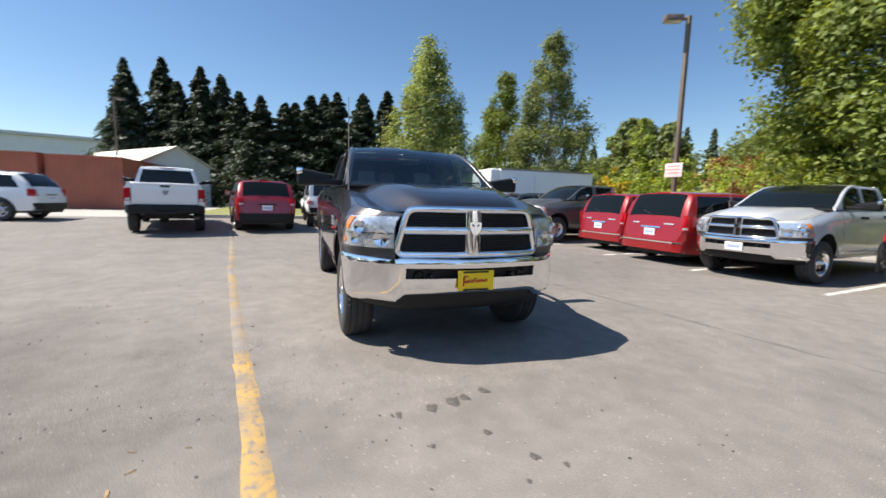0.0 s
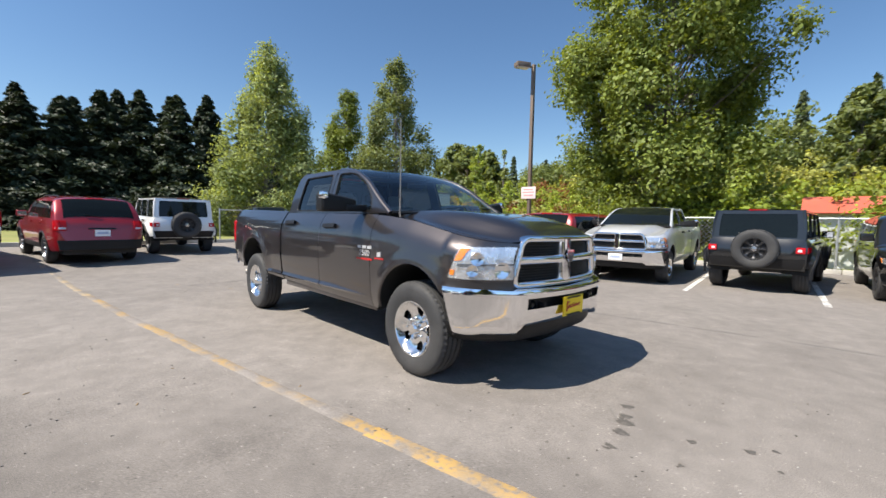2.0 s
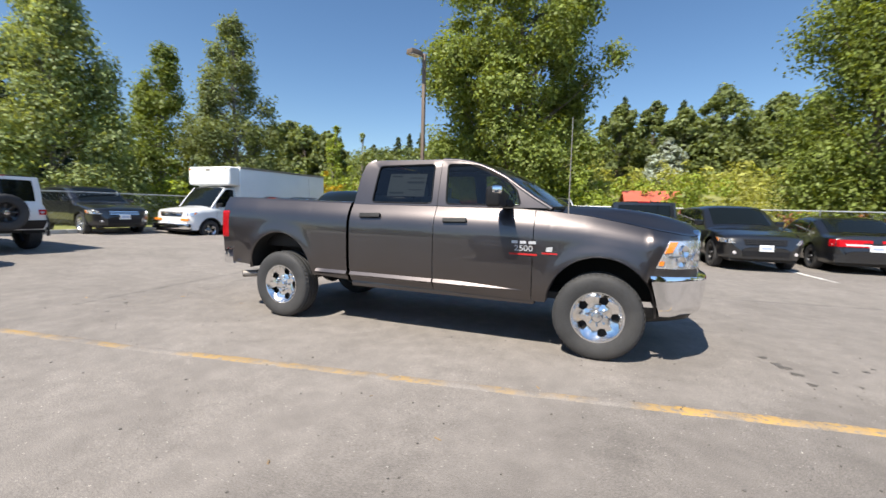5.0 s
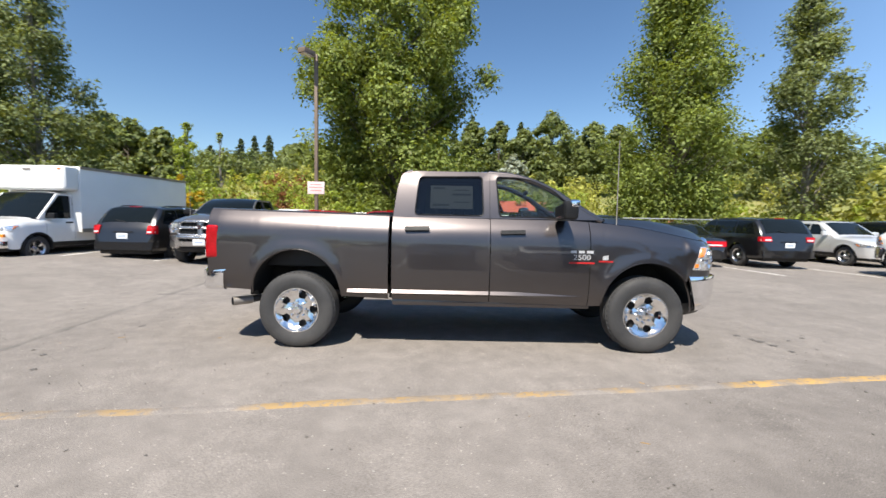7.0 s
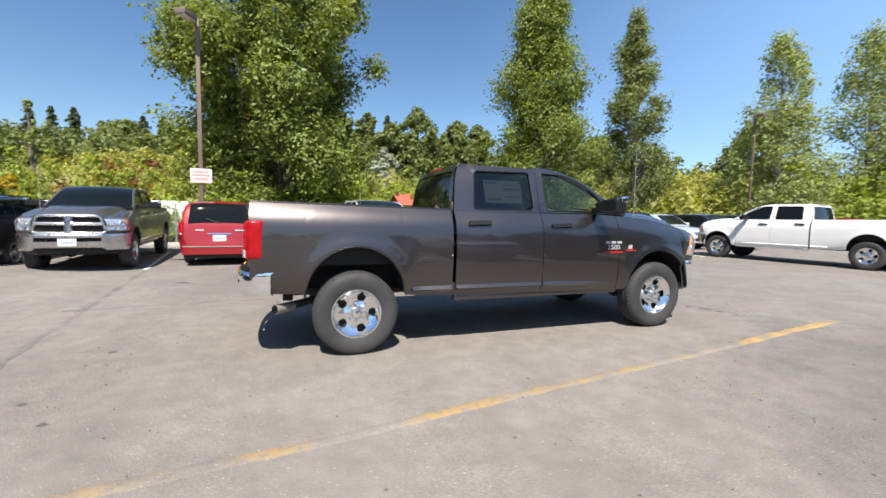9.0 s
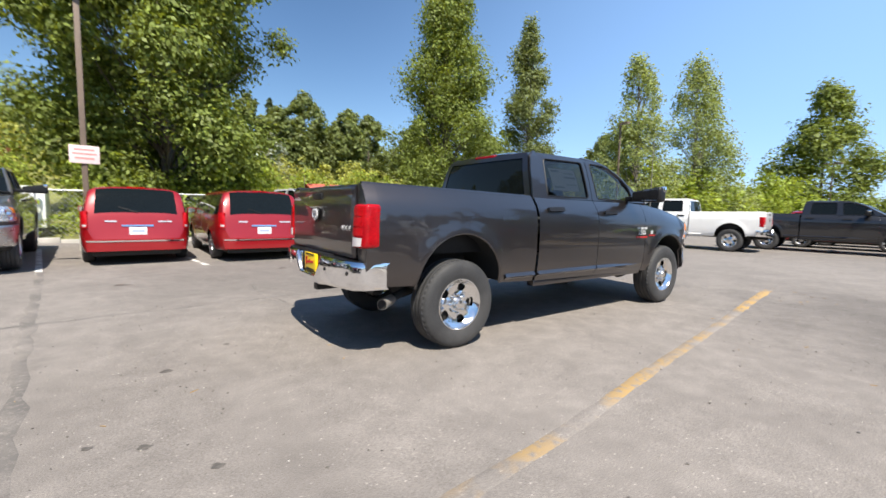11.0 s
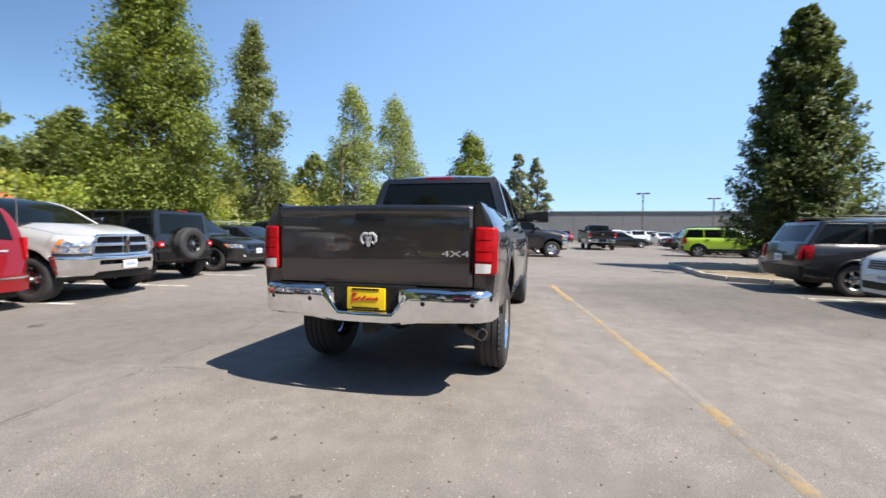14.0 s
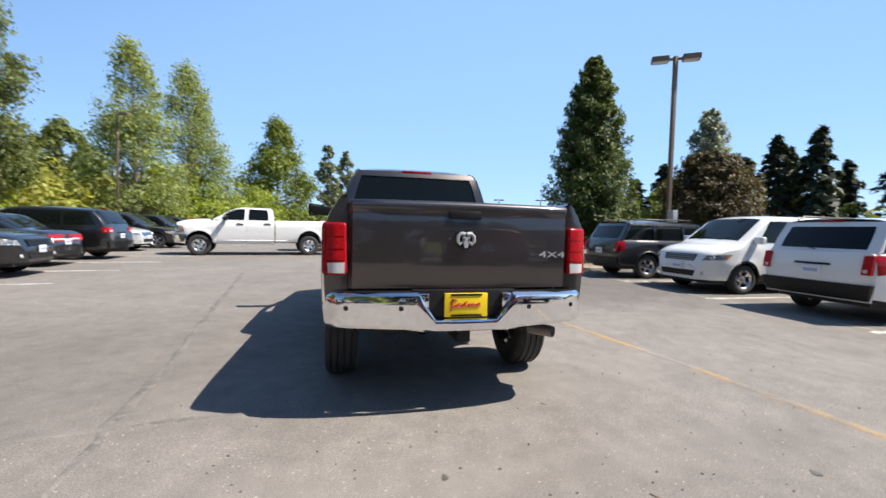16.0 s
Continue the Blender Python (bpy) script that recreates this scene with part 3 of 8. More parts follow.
    def rf(u, v):
        # eased corner from the side up to the crown
        x = lerp(B[0] + bow * 0.5 * (1 - u * u), C[0] - rear_bow * (1 - u * u), v)
        e = abs(u)
        y = math.copysign(yr * min(1.0, e * 1.005) + (0.012 if e > 0.95 else 0), u)
        z = zr - 0.012 + (crown + 0.012) * (1 - e ** 5) * (1 - 0.35 * (2 * v - 1) ** 4)
        return Vector((x, y, z))

    part("roof", grid([-1, -0.985, -0.95, -0.88, -0.75, -0.5, -0.25, 0, 0.25, 0.5, 0.75, 0.88, 0.95, 0.985, 1], np.linspace(0, 1, 9).tolist(), rf), roof_mat or coat, root)
    return yf, wins


def mirror(root, x, y, z, sgn, material, w=0.22, h=0.16, tow=False):
    b = box(x - 0.05, x + 0.07, sgn * y - w / 2, sgn * y + w / 2, z - h / 2, z + h / 2, 0.035, seg=3)
    hs = part("mirror_housing", b, material, root)
    part("mirror_glass", box(x - 0.056, x - 0.05, sgn * y - w * 0.4, sgn * y + w * 0.4, z - h * 0.38, z + h * 0.38), M_CHROME, hs)
    part("mirror_arm", box(x - 0.02, x + 0.05, min(sgn * (y - w / 2 - 0.16), sgn * (y - w / 2 + 0.02)), max(sgn * (y - w / 2 - 0.16), sgn * (y - w / 2 + 0.02)), z - h * 0.35, z - h * 0.1, 0.015), material, hs)
    return hs


def number_plate(root, x, z, facing, colour=None, name="license_plate", y=0.0):
    p = part(name, box(min(x, x + 0.012 * facing), max(x, x + 0.012 * facing), y - 0.155, y + 0.155, z - 0.08, z + 0.08, 0.003), colour or M_PLATE_W, root)
    part("plate_print", box(min(x + 0.013 * facing, x + 0.015 * facing), max(x + 0.013 * facing, x + 0.015 * facing), y - 0.11, y + 0.11, z - 0.025, z + 0.03), M_BLUEBAR, p)
    return p


def seats(root, xs, half, floor, top):
    for x, span in xs:
        for y0, y1 in span:
            s = part("seat", box(x - 0.25, x + 0.25, y0, y1, floor + 0.22, floor + 0.42, 0.06, seg=3), M_SEAT, root)
            b = box(-0.07, 0.07, y0, y1, 0, top - floor - 0.55, 0.06, seg=3)
            bmesh.ops.transform(b, matrix=pose(x - 0.22, 0, floor + 0.38, 0, -12, 0), verts=b.verts)
            part("seat_back", b, M_SEAT, s)
            ym = (y0 + y1) / 2
            part("headrest", box(x - 0.4, x - 0.31, ym - 0.12, ym + 0.12, top - 0.2, top - 0.02, 0.04, seg=3), M_SEAT, s)


CAB_FRONT = [(1.43, 1.432), (1.25, 1.537), (1.11, 1.628), (0.95, 1.738), (0.8, 1.815), (0.66, 1.872), (0.53, 1.91), (0.4, 1.934), (0.2, 1.947)]
CAB_REAR = [(-0.62, 1.95), (-0.7, 1.944), (-0.755, 1.925), (-0.785, 1.89), (-0.825, 1.75), (-0.862, 1.428)]
CAB_WINDOWS = [[(1.115, 1.452), (1.06, 1.61), (0.88, 1.762), (0.66, 1.862), (0.5, 1.888), (0.268, 1.892), (0.3, 1.452)], [(0.128, 1.455), (0.112, 1.893), (-0.585, 1.88), (-0.625, 1.457)]]


def cab_side_y(z):
    return table([(1.42, 0.888), (1.5, 0.868), (1.7, 0.812), (1.88, 0.752), (1.93, 0.725), (1.96, 0.695)], z)


def pickup_cab(root, coat, glass_f, glass_r, screen):
    """The cab above the belt: rounded screen pillars, four doors' windows, crowned roof, upright rear window."""
    def pillar(v):
        pts = CAB_FRONT[:-1]
        k = v * (len(pts) - 1)
        i = min(int(k), len(pts) - 2)
        return lerp(pts[i][0], pts[i + 1][0], k - i), lerp(pts[i][1], pts[i + 1][1], k - i)

    for sgn in (1, -1):
        holes = [divided(rounded(w, 0.045, 4), 0.12) for w in CAB_WINDOWS]
        bm = plate(divided(CAB_FRONT + CAB_REAR, 0.12), holes, lambda x, z: Vector((x, sgn * cab_side_y(z), z)))
        bmesh.ops.recalc_face_normals(bm, faces=bm.faces)
        if sum(fc.normal.y for fc in bm.faces) * sgn < 0:
            bmesh.ops.reverse_faces(bm, faces=bm.faces)
        part("cab_side", bm, coat, root, solid=0.035, sharp=50)
        for k, w in enumerate(CAB_WINDOWS):
            loop = divided(rounded(w, 0.045, 4), 0.12)
            pane = plate(loop, [], lambda x, z: Vector((x, sgn * (cab_side_y(z) - 0.014), z)))
            ob = part(("front_door_glass", "rear_door_glass")[k], pane, (glass_f, glass_r)[k], root)
            ob.visible_shadow = ob.data.materials[0] is not M_GLASS
            part("window_seal", tube([(x, sgn * (cab_side_y(z) - 0.001), z) for x, z in loop + [loop[0]]], 0.008, 5), M_BLACK, ob)
        part("windscreen_pillar", tube([(x - 0.012, sgn * (cab_side_y(z) - 0.028), z - 0.012) for x, z in CAB_FRONT], 0.034, 12), coat, root)
        part("rear_pillar", tube([(x + 0.03, sgn * (cab_side_y(z) - 0.03), z - 0.004) for x, z in CAB_REAR[1:]], 0.03, 8), coat, root)
        part("door_seam", tube([(0.197, sgn * (cab_side_y(z) + 0.0005), z) for z in (1.425, 1.5, 1.6, 1.7, 1.8, 1.88, 1.905)], 0.0035, 4), M_BLACK, root)

    def ws(u, v):
        x, z = pillar(v)
        return Vector((x + 0.0 + 0.16 * (1 - u * u) * (1 - 0.55 * v), u * (cab_side_y(z) - 0.03), z + 0.004 + 0.03 * v * (1 - u * u)))

    g = part("windscreen", grid(np.linspace(-1, 1, 15).tolist(), np.linspace(0, 1, 15).tolist(), ws), screen, root)
    g.visible_shadow = screen is not M_GLASS
    part("cowl_trim", tube([ws(u, 0.0) + Vector((0.01, 0, 0.0)) for u in np.linspace(-1, 1, 13)], 0.018, 6), M_BLACK, g)

    def rf(u, v):
        e = abs(u)
        front = ws(u, 1.0)
        x = lerp(front.x, -0.74 - 0.03 * (1 - u * u), v)
        ease = min(1.0, 8 * v, 10 * (1 - v) + 0.25)
        z = lerp(front.z, 1.945 + 0.028 * (1 - e ** 4), min(1.0, v * 5)) + 0.01 * (1 - e ** 4) * ease - 0.022 * max(0.0, e - 0.9) / 0.1 - 0.022 * max(0.0, v - 0.93) / 0.07
        return Vector((x, u * 0.712, z))

    part("roof", grid([-1, -0.97, -0.93, -0.85, -0.7, -0.5, -0.25, 0, 0.25, 0.5, 0.7, 0.85, 0.93, 0.97, 1], np.linspace(0, 1, 15).tolist(), rf), coat, root, sharp=60)

    def rw(u, v):
        z = lerp(1.43, 1.942, v)
        x = table([(1.43, -0.868), (1.75, -0.83), (1.89, -0.79), (1.942, -0.755)], z) - 0.03 * (1 - u * u)
        return Vector((x, u * (cab_side_y(z) - 0.03), z))

    part("rear_window", grid(np.linspace(-0.93, 0.93, 9).tolist(), np.linspace(0.04, 0.92, 6).tolist(), rw), glass_r, root)
    part("rear_window_frame", grid([-1, -0.97, -0.9, -0.6, -0.3, 0, 0.3, 0.6, 0.9, 0.97, 1], [0.0, 0.06, 0.3, 0.6, 0.87, 0.93, 1.0], lambda u, v: rw(u, v) + Vector((-0.008, 0, 0)),
                                   skip=lambda u, v, u2, v2: abs((u + u2) / 2) < 0.9 and 0.06 < (v + v2) / 2 < 0.87), coat, root)


def ram(label, m, coat, name="pickup_truck", detail=True, front_plate=True, tall=0.0, rim=None, bumper=None, screen=None, clear=False, bedlen=0.0, drop=(0.0, 0.0), group=""):
    """A full-size crew-cab pickup with a cross-bar grille."""
    bumper = bumper or M_CHROME
    rim = rim or M_WHEEL
    root = thing(name, m, label, "pickup truck", group)
    RX = -1.9 - bedlen
    E = -bedlen
    sh = Shell(1.0, [(-2.87 + E, 0.62), (RX - 0.3, 0.6), (RX + 0.4, 0.56), (-0.88, 0.53), (1.3, 0.5), (2.28, 0.56), (2.34, 0.82), (2.76, 0.84)],
               [(-2.88 + E, 1.472), (-1.9 + E, 1.455), (-0.9, 1.435), (-0.8, 1.428), (1.1, 1.42), (1.45, 1.398), (1.8, 1.362), (2.1, 1.305), (2.35, 1.255), (2.6, 1.212), (2.76, 1.19)],
               [1.9, RX], 0.42, 0.49, [(-2.9 + E, 0.965), (-2.75 + E, 0.985), (-2.3 + E, 1.0), (2.1, 1.0), (2.3, 0.998), (2.42, 0.986), (2.5, 0.962), (2.58, 0.912), (2.65, 0.83), (2.7, 0.74), (2.732, 0.66), (2.75, 0.6)], 0.022, profile=PICKUP_PROFILE, rise={1.9: 0.505, RX: 0.575})
    for sgn in (1, -1):
        bed = part("bed_side", sh.skin(-2.87 + E, -0.895, sgn, rows=17), coat, root)
        part("rear_door", sh.skin(-0.865, 0.2, sgn, rows=17), coat, root)
        fd = part("front_door", sh.skin(0.2, 1.27, sgn, rows=17), coat, root)
        part("front_fender", sh.skin(1.27, 2.75, sgn, rows=17, step=0.05), coat, root)
        for a in sh.axles:
            part("wheel_well", sh.well(a, sgn), M_WELL, root)
        f = sh.on(sgn)
        part("door_handle", slab(f, [(0.31, 1.255), (0.57, 1.262), (0.57, 1.3), (0.31, 1.293)], 0.035, 6, 2, 0.035), M_BLACK, root)
        part("door_handle", slab(f, [(-0.72, 1.275), (-0.46, 1.282), (-0.46, 1.32), (-0.72, 1.313)], 0.035, 6, 2, 0.035), M_BLACK, root)
        for x0, x1 in ((-1.34, -0.905), (-0.855, 0.19), (0.21, 1.2)):
            def crease(x, v):
                k = 1.0 if x1 < 1 else min(1.0, (x1 - x) / 0.7)
                z = 0.606 + 0.036 * k * (1 - v) if v < 1.5 else 0.58
                return Vector((x, sgn * (sh.y(x, z) + (0.001, 0.03 * k, 0.0)[int(round(v))]), z))

            cm = grid(np.linspace(x0, x1, 12).tolist(), [0, 1, 2], crease)
            bmesh.ops.recalc_face_normals(cm, faces=cm.faces)
            if sum(fc.normal.y for fc in cm.faces) * sgn < 0:
                bmesh.ops.reverse_faces(cm, faces=cm.faces)
            part("rocker_crease", cm, coat, root, sharp=25)
        part("rocker_panel", box(-0.86, 1.3, sgn * 0.88 - 0.05, sgn * 0.88 + 0.05, 0.46, 0.53, 0.02), coat, root)
        # bed rail cap, inner wall
        part("bed_rail_cap", grid(np.linspace(-2.86 + E, -0.9, 20).tolist(), [0, 0.25, 0.6, 1.0], lambda x, v: Vector((x, sgn * lerp(sh.y(x, 9) + 0.001, 0.815, v), sh.top(x) + 0.022 * math.sin(math.pi * min(1, v * 1.1)) * (1 if v < 1 else 0)))), coat, root)
        part("bed_inner_wall", box(-2.85 + E, -0.9, sgn * 0.8 - 0.015, sgn * 0.8 + 0.015, 0.9, 1.43), M_BLACK, root)
        # head lamp round the corner
        hl = part("headlamp", slab(f, [(2.46, 1.163), (2.742, 1.165), (2.744, 0.915), (2.365, 0.92)], 0.004, 22, 6, 0.03), M_REFLECT, root, "clear headlamp with bright reflector")
        part("lens", slab(f, [(2.455, 1.168), (2.744, 1.17), (2.746, 0.91), (2.36, 0.915)], 0.02, 22, 6, 0.02), M_LENS, hl).visible_shadow = False
        part("turn_signal", slab(f, [(2.466, 1.15), (2.53, 1.152), (2.485, 1.065), (2.428, 1.055)], 0.012, 5, 4, 0.01), M_AMBER, hl, "amber turn signal")
        part("side_marker", slab(f, [(2.39, 0.985), (2.43, 0.985), (2.42, 0.945), (2.385, 0.945)], 0.011, 2, 2, 0.01), M_AMBER, hl)
        for cx, cz, k in ((2.695, 0.99, 1.05), (2.585, 1.075, 0.85), (2.56, 0.985, 0.75)):
            c = f(cx, cz)
            part("bulb_bowl", lathe([(0.0, 0.002), (0.02 * k, 0.008), (0.05 * k, 0.012), (0.062 * k, 0.018), (0.068 * k, 0.0)], 18, at=(0, 0, 0)), M_CHROME, hl).matrix_local = Matrix.Translation(c[0]) @ c[1].to_track_quat("Y", "Z").to_matrix().to_4x4()
        part("lamp_divider", slab(f, [(2.46, 1.035), (2.742, 1.04), (2.742, 1.026), (2.45, 1.02)], 0.012, 14, 1, 0.01), M_LAMP_DARK, hl)
        part("lamp_trim", slab(f, [(2.36, 0.905), (2.745, 0.9), (2.745, 0.845), (2.35, 0.845)], 0.003, 20, 2, 0.02), M_LOWER if coat is not M_RAM_WHITE else coat, root)
        # tail lamp
        part("bed_post", grid([0, 0.12, 0.5, 0.9, 1.0], np.linspace(0.66, 1.46, 12).tolist(), lambda u, z: Vector((-2.868 + E - 0.012 * math.sin(math.pi * u), sgn * lerp(0.812, sh.y(-2.866 + E, min(z, 1.455)), u), z + (0.0 if z < 1.44 else 0.02 * math.sin(math.pi * u))))), coat, root)
        tb = box(-2.925 + E, -2.74 + E, min(sgn * 0.815, sgn * 0.984), max(sgn * 0.815, sgn * 0.984), 0.945, 1.305, 0.035, seg=4)
        for v in tb.verts:
            v.co.x += 0.05 * (v.co.z - 0.945) * (1 if v.co.x < -2.83 + E else 0) + 0.04 * max(0.0, abs(v.co.y) - 0.9) / 0.08 * (1 if v.co.x < -2.83 + E else 0)
        tl = part("tail_lamp", tb, M_RED_LENS, root, "red tail lamp lens")
        tail = lambda y, z: (Vector((-2.925 + E + 0.05 * (z - 0.945) + 0.04 * max(0.0, abs(y) - 0.9) / 0.08, y, z)), Vector((-1, 0, 0)))
        part("reverse_lens", slab(tail, [(sgn * 0.832, 1.035), (sgn * 0.945, 1.03), (sgn * 0.94, 0.965), (sgn * 0.832, 0.962)], 0.004, 4, 2, 0.012), M_WHITE_LENS, tl)
        for z0, z1 in ((1.05, 1.115), (1.125, 1.2), (1.21, 1.285)):
            part("stop_lens", slab(tail, [(sgn * 0.834, z1), (sgn * 0.95, z1), (sgn * 0.95, z0), (sgn * 0.834, z0)], 0.004, 4, 2, 0.012), M_RED_GLOW, tl, "brighter red stop lens")
        hs = box(0.87, 1.02, -0.19, 0.19, -0.095, 0.095, 0.045, seg=3)
        for v in hs.verts:
            if v.co.y * sgn < 0:
                v.co.z = v.co.z * 0.7 - 0.02
        bmesh.ops.translate(hs, verts=hs.verts, vec=(0, sgn * 1.18, 1.525))
        mh = part("mirror_housing", hs, M_BLACK, root)
        part("mirror_glass", box(0.872, 0.879, sgn * 1.235 - 0.1, sgn * 1.235 + 0.1, 1.45, 1.59), M_CHROME, mh)
        part("mirror_cap", box(0.93, 1.03, min(sgn * 1.3, sgn * 1.375), max(sgn * 1.3, sgn * 1.375), 1.55, 1.628, 0.03, seg=3), M_CHROME, mh, "bright mirror end cap")
        part("mirror_arm", box(0.92, 1.03, min(sgn * 0.87, sgn * 1.12), max(sgn * 0.87, sgn * 1.12), 1.44, 1.51, 0.02), M_BLACK, mh)
        for a in sh.axles:
            add_wheel(root, a, sgn, 1.0, 0.42, 0.245, 0.27, 5, 0.19, rim, False, 96 if detail else 48, 8, 0.42 + (drop[0] if a > 0 else drop[1]))
        part("mud_lip", tube([(1.9 + 0.49 * math.cos(k), sgn * (sh.y(1.9 + 0.49 * math.cos(k), 0.505 + 0.49 * math.sin(k)) - 0.012), 0.505 + 0.49 * math.sin(k)) for k in np.linspace(-0.1, math.pi - 0.05, 22)], 0.012, 5), coat, root)
        part("mud_lip", tube([(RX + 0.49 * math.cos(k), sgn * (sh.y(RX + 0.49 * math.cos(k), 0.575 + 0.49 * math.sin(k)) - 0.012), 0.575 + 0.49 * math.sin(k)) for k in np.linspace(0.0, math.pi, 22)], 0.012, 5), coat, root)
    # hood with raised middle
    mid = [(1.3, 1.47), (1.8, 1.464), (2.1, 1.445), (2.35, 1.412), (2.52, 1.375), (2.67, 1.325), (2.76, 1.278), (2.8, 1.24)]

    def hd(u, v):
        x = lerp(1.33, 2.8 - 0.05 * u * u, v)
        y = u * sh.y(min(x, 2.75), 9)
        wide = table([(1.3, 0.66), (1.9, 0.63), (2.4, 0.57), (2.8, 0.5)], x)
        s = min(1.0, max(0.0, (wide + 0.12 - abs(y)) / 0.26))
        s = s * s * (3 - 2 * s)
        dip = -0.014 * math.exp(-((abs(y) - wide - 0.12) / 0.05) ** 2) * max(0.0, min(1.0, (2.6 - x) / 0.4))
        return Vector((x, y, lerp(sh.top(x) + 0.004, table(mid, x), s) + dip))

    part("hood", grid([-1, -0.97, -0.93, -0.88, -0.83, -0.78, -0.73, -0.68, -0.62, -0.55, -0.4, -0.2, 0, 0.2, 0.4, 0.55, 0.62, 0.68, 0.73, 0.78, 0.83, 0.88, 0.93, 0.97, 1], np.linspace(0, 1, 31).tolist(), hd), coat, root, sharp=50)
    part("cowl", box(1.2, 1.42, -0.86, 0.86, 1.38, 1.44, 0.02), M_BLACK, root)
    # grille: bright frame and cross bars over dark mesh
    def gs(y, z):
        return Vector((2.815 - 0.075 * (y / 0.6) ** 2 - 0.02 * (z - 0.84), y, z)), Vector((1, 0.25 * y, 0.05)).normalized()

    ring = divided(rounded([(-0.635, 0.864), (-0.54, 1.232), (0.54, 1.232), (0.635, 0.864)], 0.075, 5), 0.1)
    gr = part("grille_frame", bead(gs, ring, 0.056, 0.022, 0.09, True), bumper, root, "bright cross-bar grille frame", sharp=50)
    part("grille_bar", bead(gs, divided([(-0.575, 1.06), (0.575, 1.06)], 0.1, False), 0.068, 0.024, 0.05), bumper, gr, sharp=50)
    part("grille_post", bead(gs, divided([(0.0, 0.875), (0.0, 1.225)], 0.08, False), 0.14, 0.028, 0.06), bumper, gr, sharp=50)
    part("grille_mesh", grid(np.linspace(-0.62, 0.62, 20).tolist(), np.linspace(0.85, 1.225, 10).tolist(), lambda y, z: gs(y * table([(0.85, 1.0), (1.225, 0.86)], z), z)[0] - Vector((0.05, 0, 0))), M_BLACK, root)
    for k in range(0, 13):
        z = 0.905 + 0.0225 * k
        part("mesh_wire", tube([gs(y, z)[0] - Vector((0.035, 0, 0)) for y in np.linspace(-0.55, 0.55, 9)], 0.004, 5), M_BLACK, gr)
    shield = rounded([(-0.052, 1.135), (0.052, 1.135), (0.05, 1.09), (0.022, 1.03), (-0.022, 1.03), (-0.05, 1.09)], 0.015, 3)
    gb = bmesh.new()
    fc = gb.faces.new([gb.verts.new(gs(y, z)[0] + Vector((0.042, 0, 0))) for y, z in shield])
    r = bmesh.ops.extrude_face_region(gb, geom=[fc])
    bmesh.ops.translate(gb, verts=[v for v in r["geom"] if isinstance(v, bmesh.types.BMVert)], vec=(0.012, 0, 0))
    nb = part("grille_badge", gb, M_CHROME, gr, "plain bright shield badge")
    for s_ in (1, -1):
        part("badge_slit", slab(gs, [(s_ * 0.014, 1.112), (s_ * 0.032, 1.118), (s_ * 0.028, 1.1), (s_ * 0.012, 1.092)], 0.058, 2, 2, 0.006), M_LAMP_DARK, nb)
    # front bumper
    bp = [(2.323, 1.008), (2.42, 0.988), (2.52, 0.935), (2.62, 0.86), (2.71, 0.775), (2.772, 0.7), (2.81, 0.635), (2.832, 0.57), (2.845, 0.5), (2.862, 0.35), (2.875, 0.18), (2.88, 0.0)]
    bp += [(x, -y) for x, y in reversed(bp[:-1])]
    sec = [(0.0, -0.08), (0.0, -0.03), (0.02, 0.004), (0.08, 0.012), (0.17, 0.01), (0.24, 0.007), (0.53, 0.0), (0.6, -0.002), (0.8, -0.01), (0.94, -0.022), (1.0, -0.045), (1.02, -0.09)]

    def fb(i, j):
        x, y = bp[i]
        v, o = sec[j]
        a = abs(y)
        z = lerp(table([(0, 0.828), (0.7, 0.84), (1, 0.856)], a), table([(0, 0.545), (0.57, 0.54), (0.635, 0.485), (1, 0.478)], a), v)
        d = Vector((1, 0, 0)).lerp(Vector((0, math.copysign(1, y), 0)), min(1, max(0, (a - 0.5) / 0.5)) ** 2).normalized()
        return Vector((x + 0.1 * v * max(0.0, (a - 0.86) / 0.148), y, z)) + d * o

    def fb_skip(i, j, i2, j2):
        return abs((bp[i][1] + bp[i2][1]) / 2) < 0.56 and j == 5

    fbm = grid(list(range(len(bp))), list(range(len(sec))), fb, skip=fb_skip)
    bmesh.ops.recalc_face_normals(fbm, faces=fbm.faces)
    if sum(fc.normal.x for fc in fbm.faces) < 0:
        bmesh.ops.reverse_faces(fbm, faces=fbm.faces)
    part("front_bumper", fbm, bumper, root, "bright wrap-around front bumper" if bumper is M_CHROME else "", solid=0.02, sharp=42)
    part("bumper_intake", box(2.66, 2.8, -0.6, 0.6, 0.6, 0.8, 0.02), M_BLACK, root)
    for y in (0.46, -0.46):
        part("fog_lamp", lathe([(0, 0.02), (0.035, 0.015), (0.045, 0)], 16, axis="x", at=(2.8, y, 0.7)), M_DARK_GLASS, root)
    dam = grid(list(range(len(bp))), [0, 1, 2, 3], lambda i, j: Vector((bp[i][0] - 0.07 - (0.0, 0.01, 0.04, 0.12)[j], bp[i][1] * (0.95, 0.94, 0.91, 0.86)[j], (0.55, 0.46, 0.41, 0.38)[j])))
    part("air_dam", dam, M_BLACK, root)
    for y in (0.36, -0.36):
        part("tow_hook", box(2.78, 2.86, y - 0.02, y + 0.02, 0.67, 0.72, 0.012), M_BLACK, root)
    if front_plate:
        number_plate(root, 2.893, 0.665, 1)
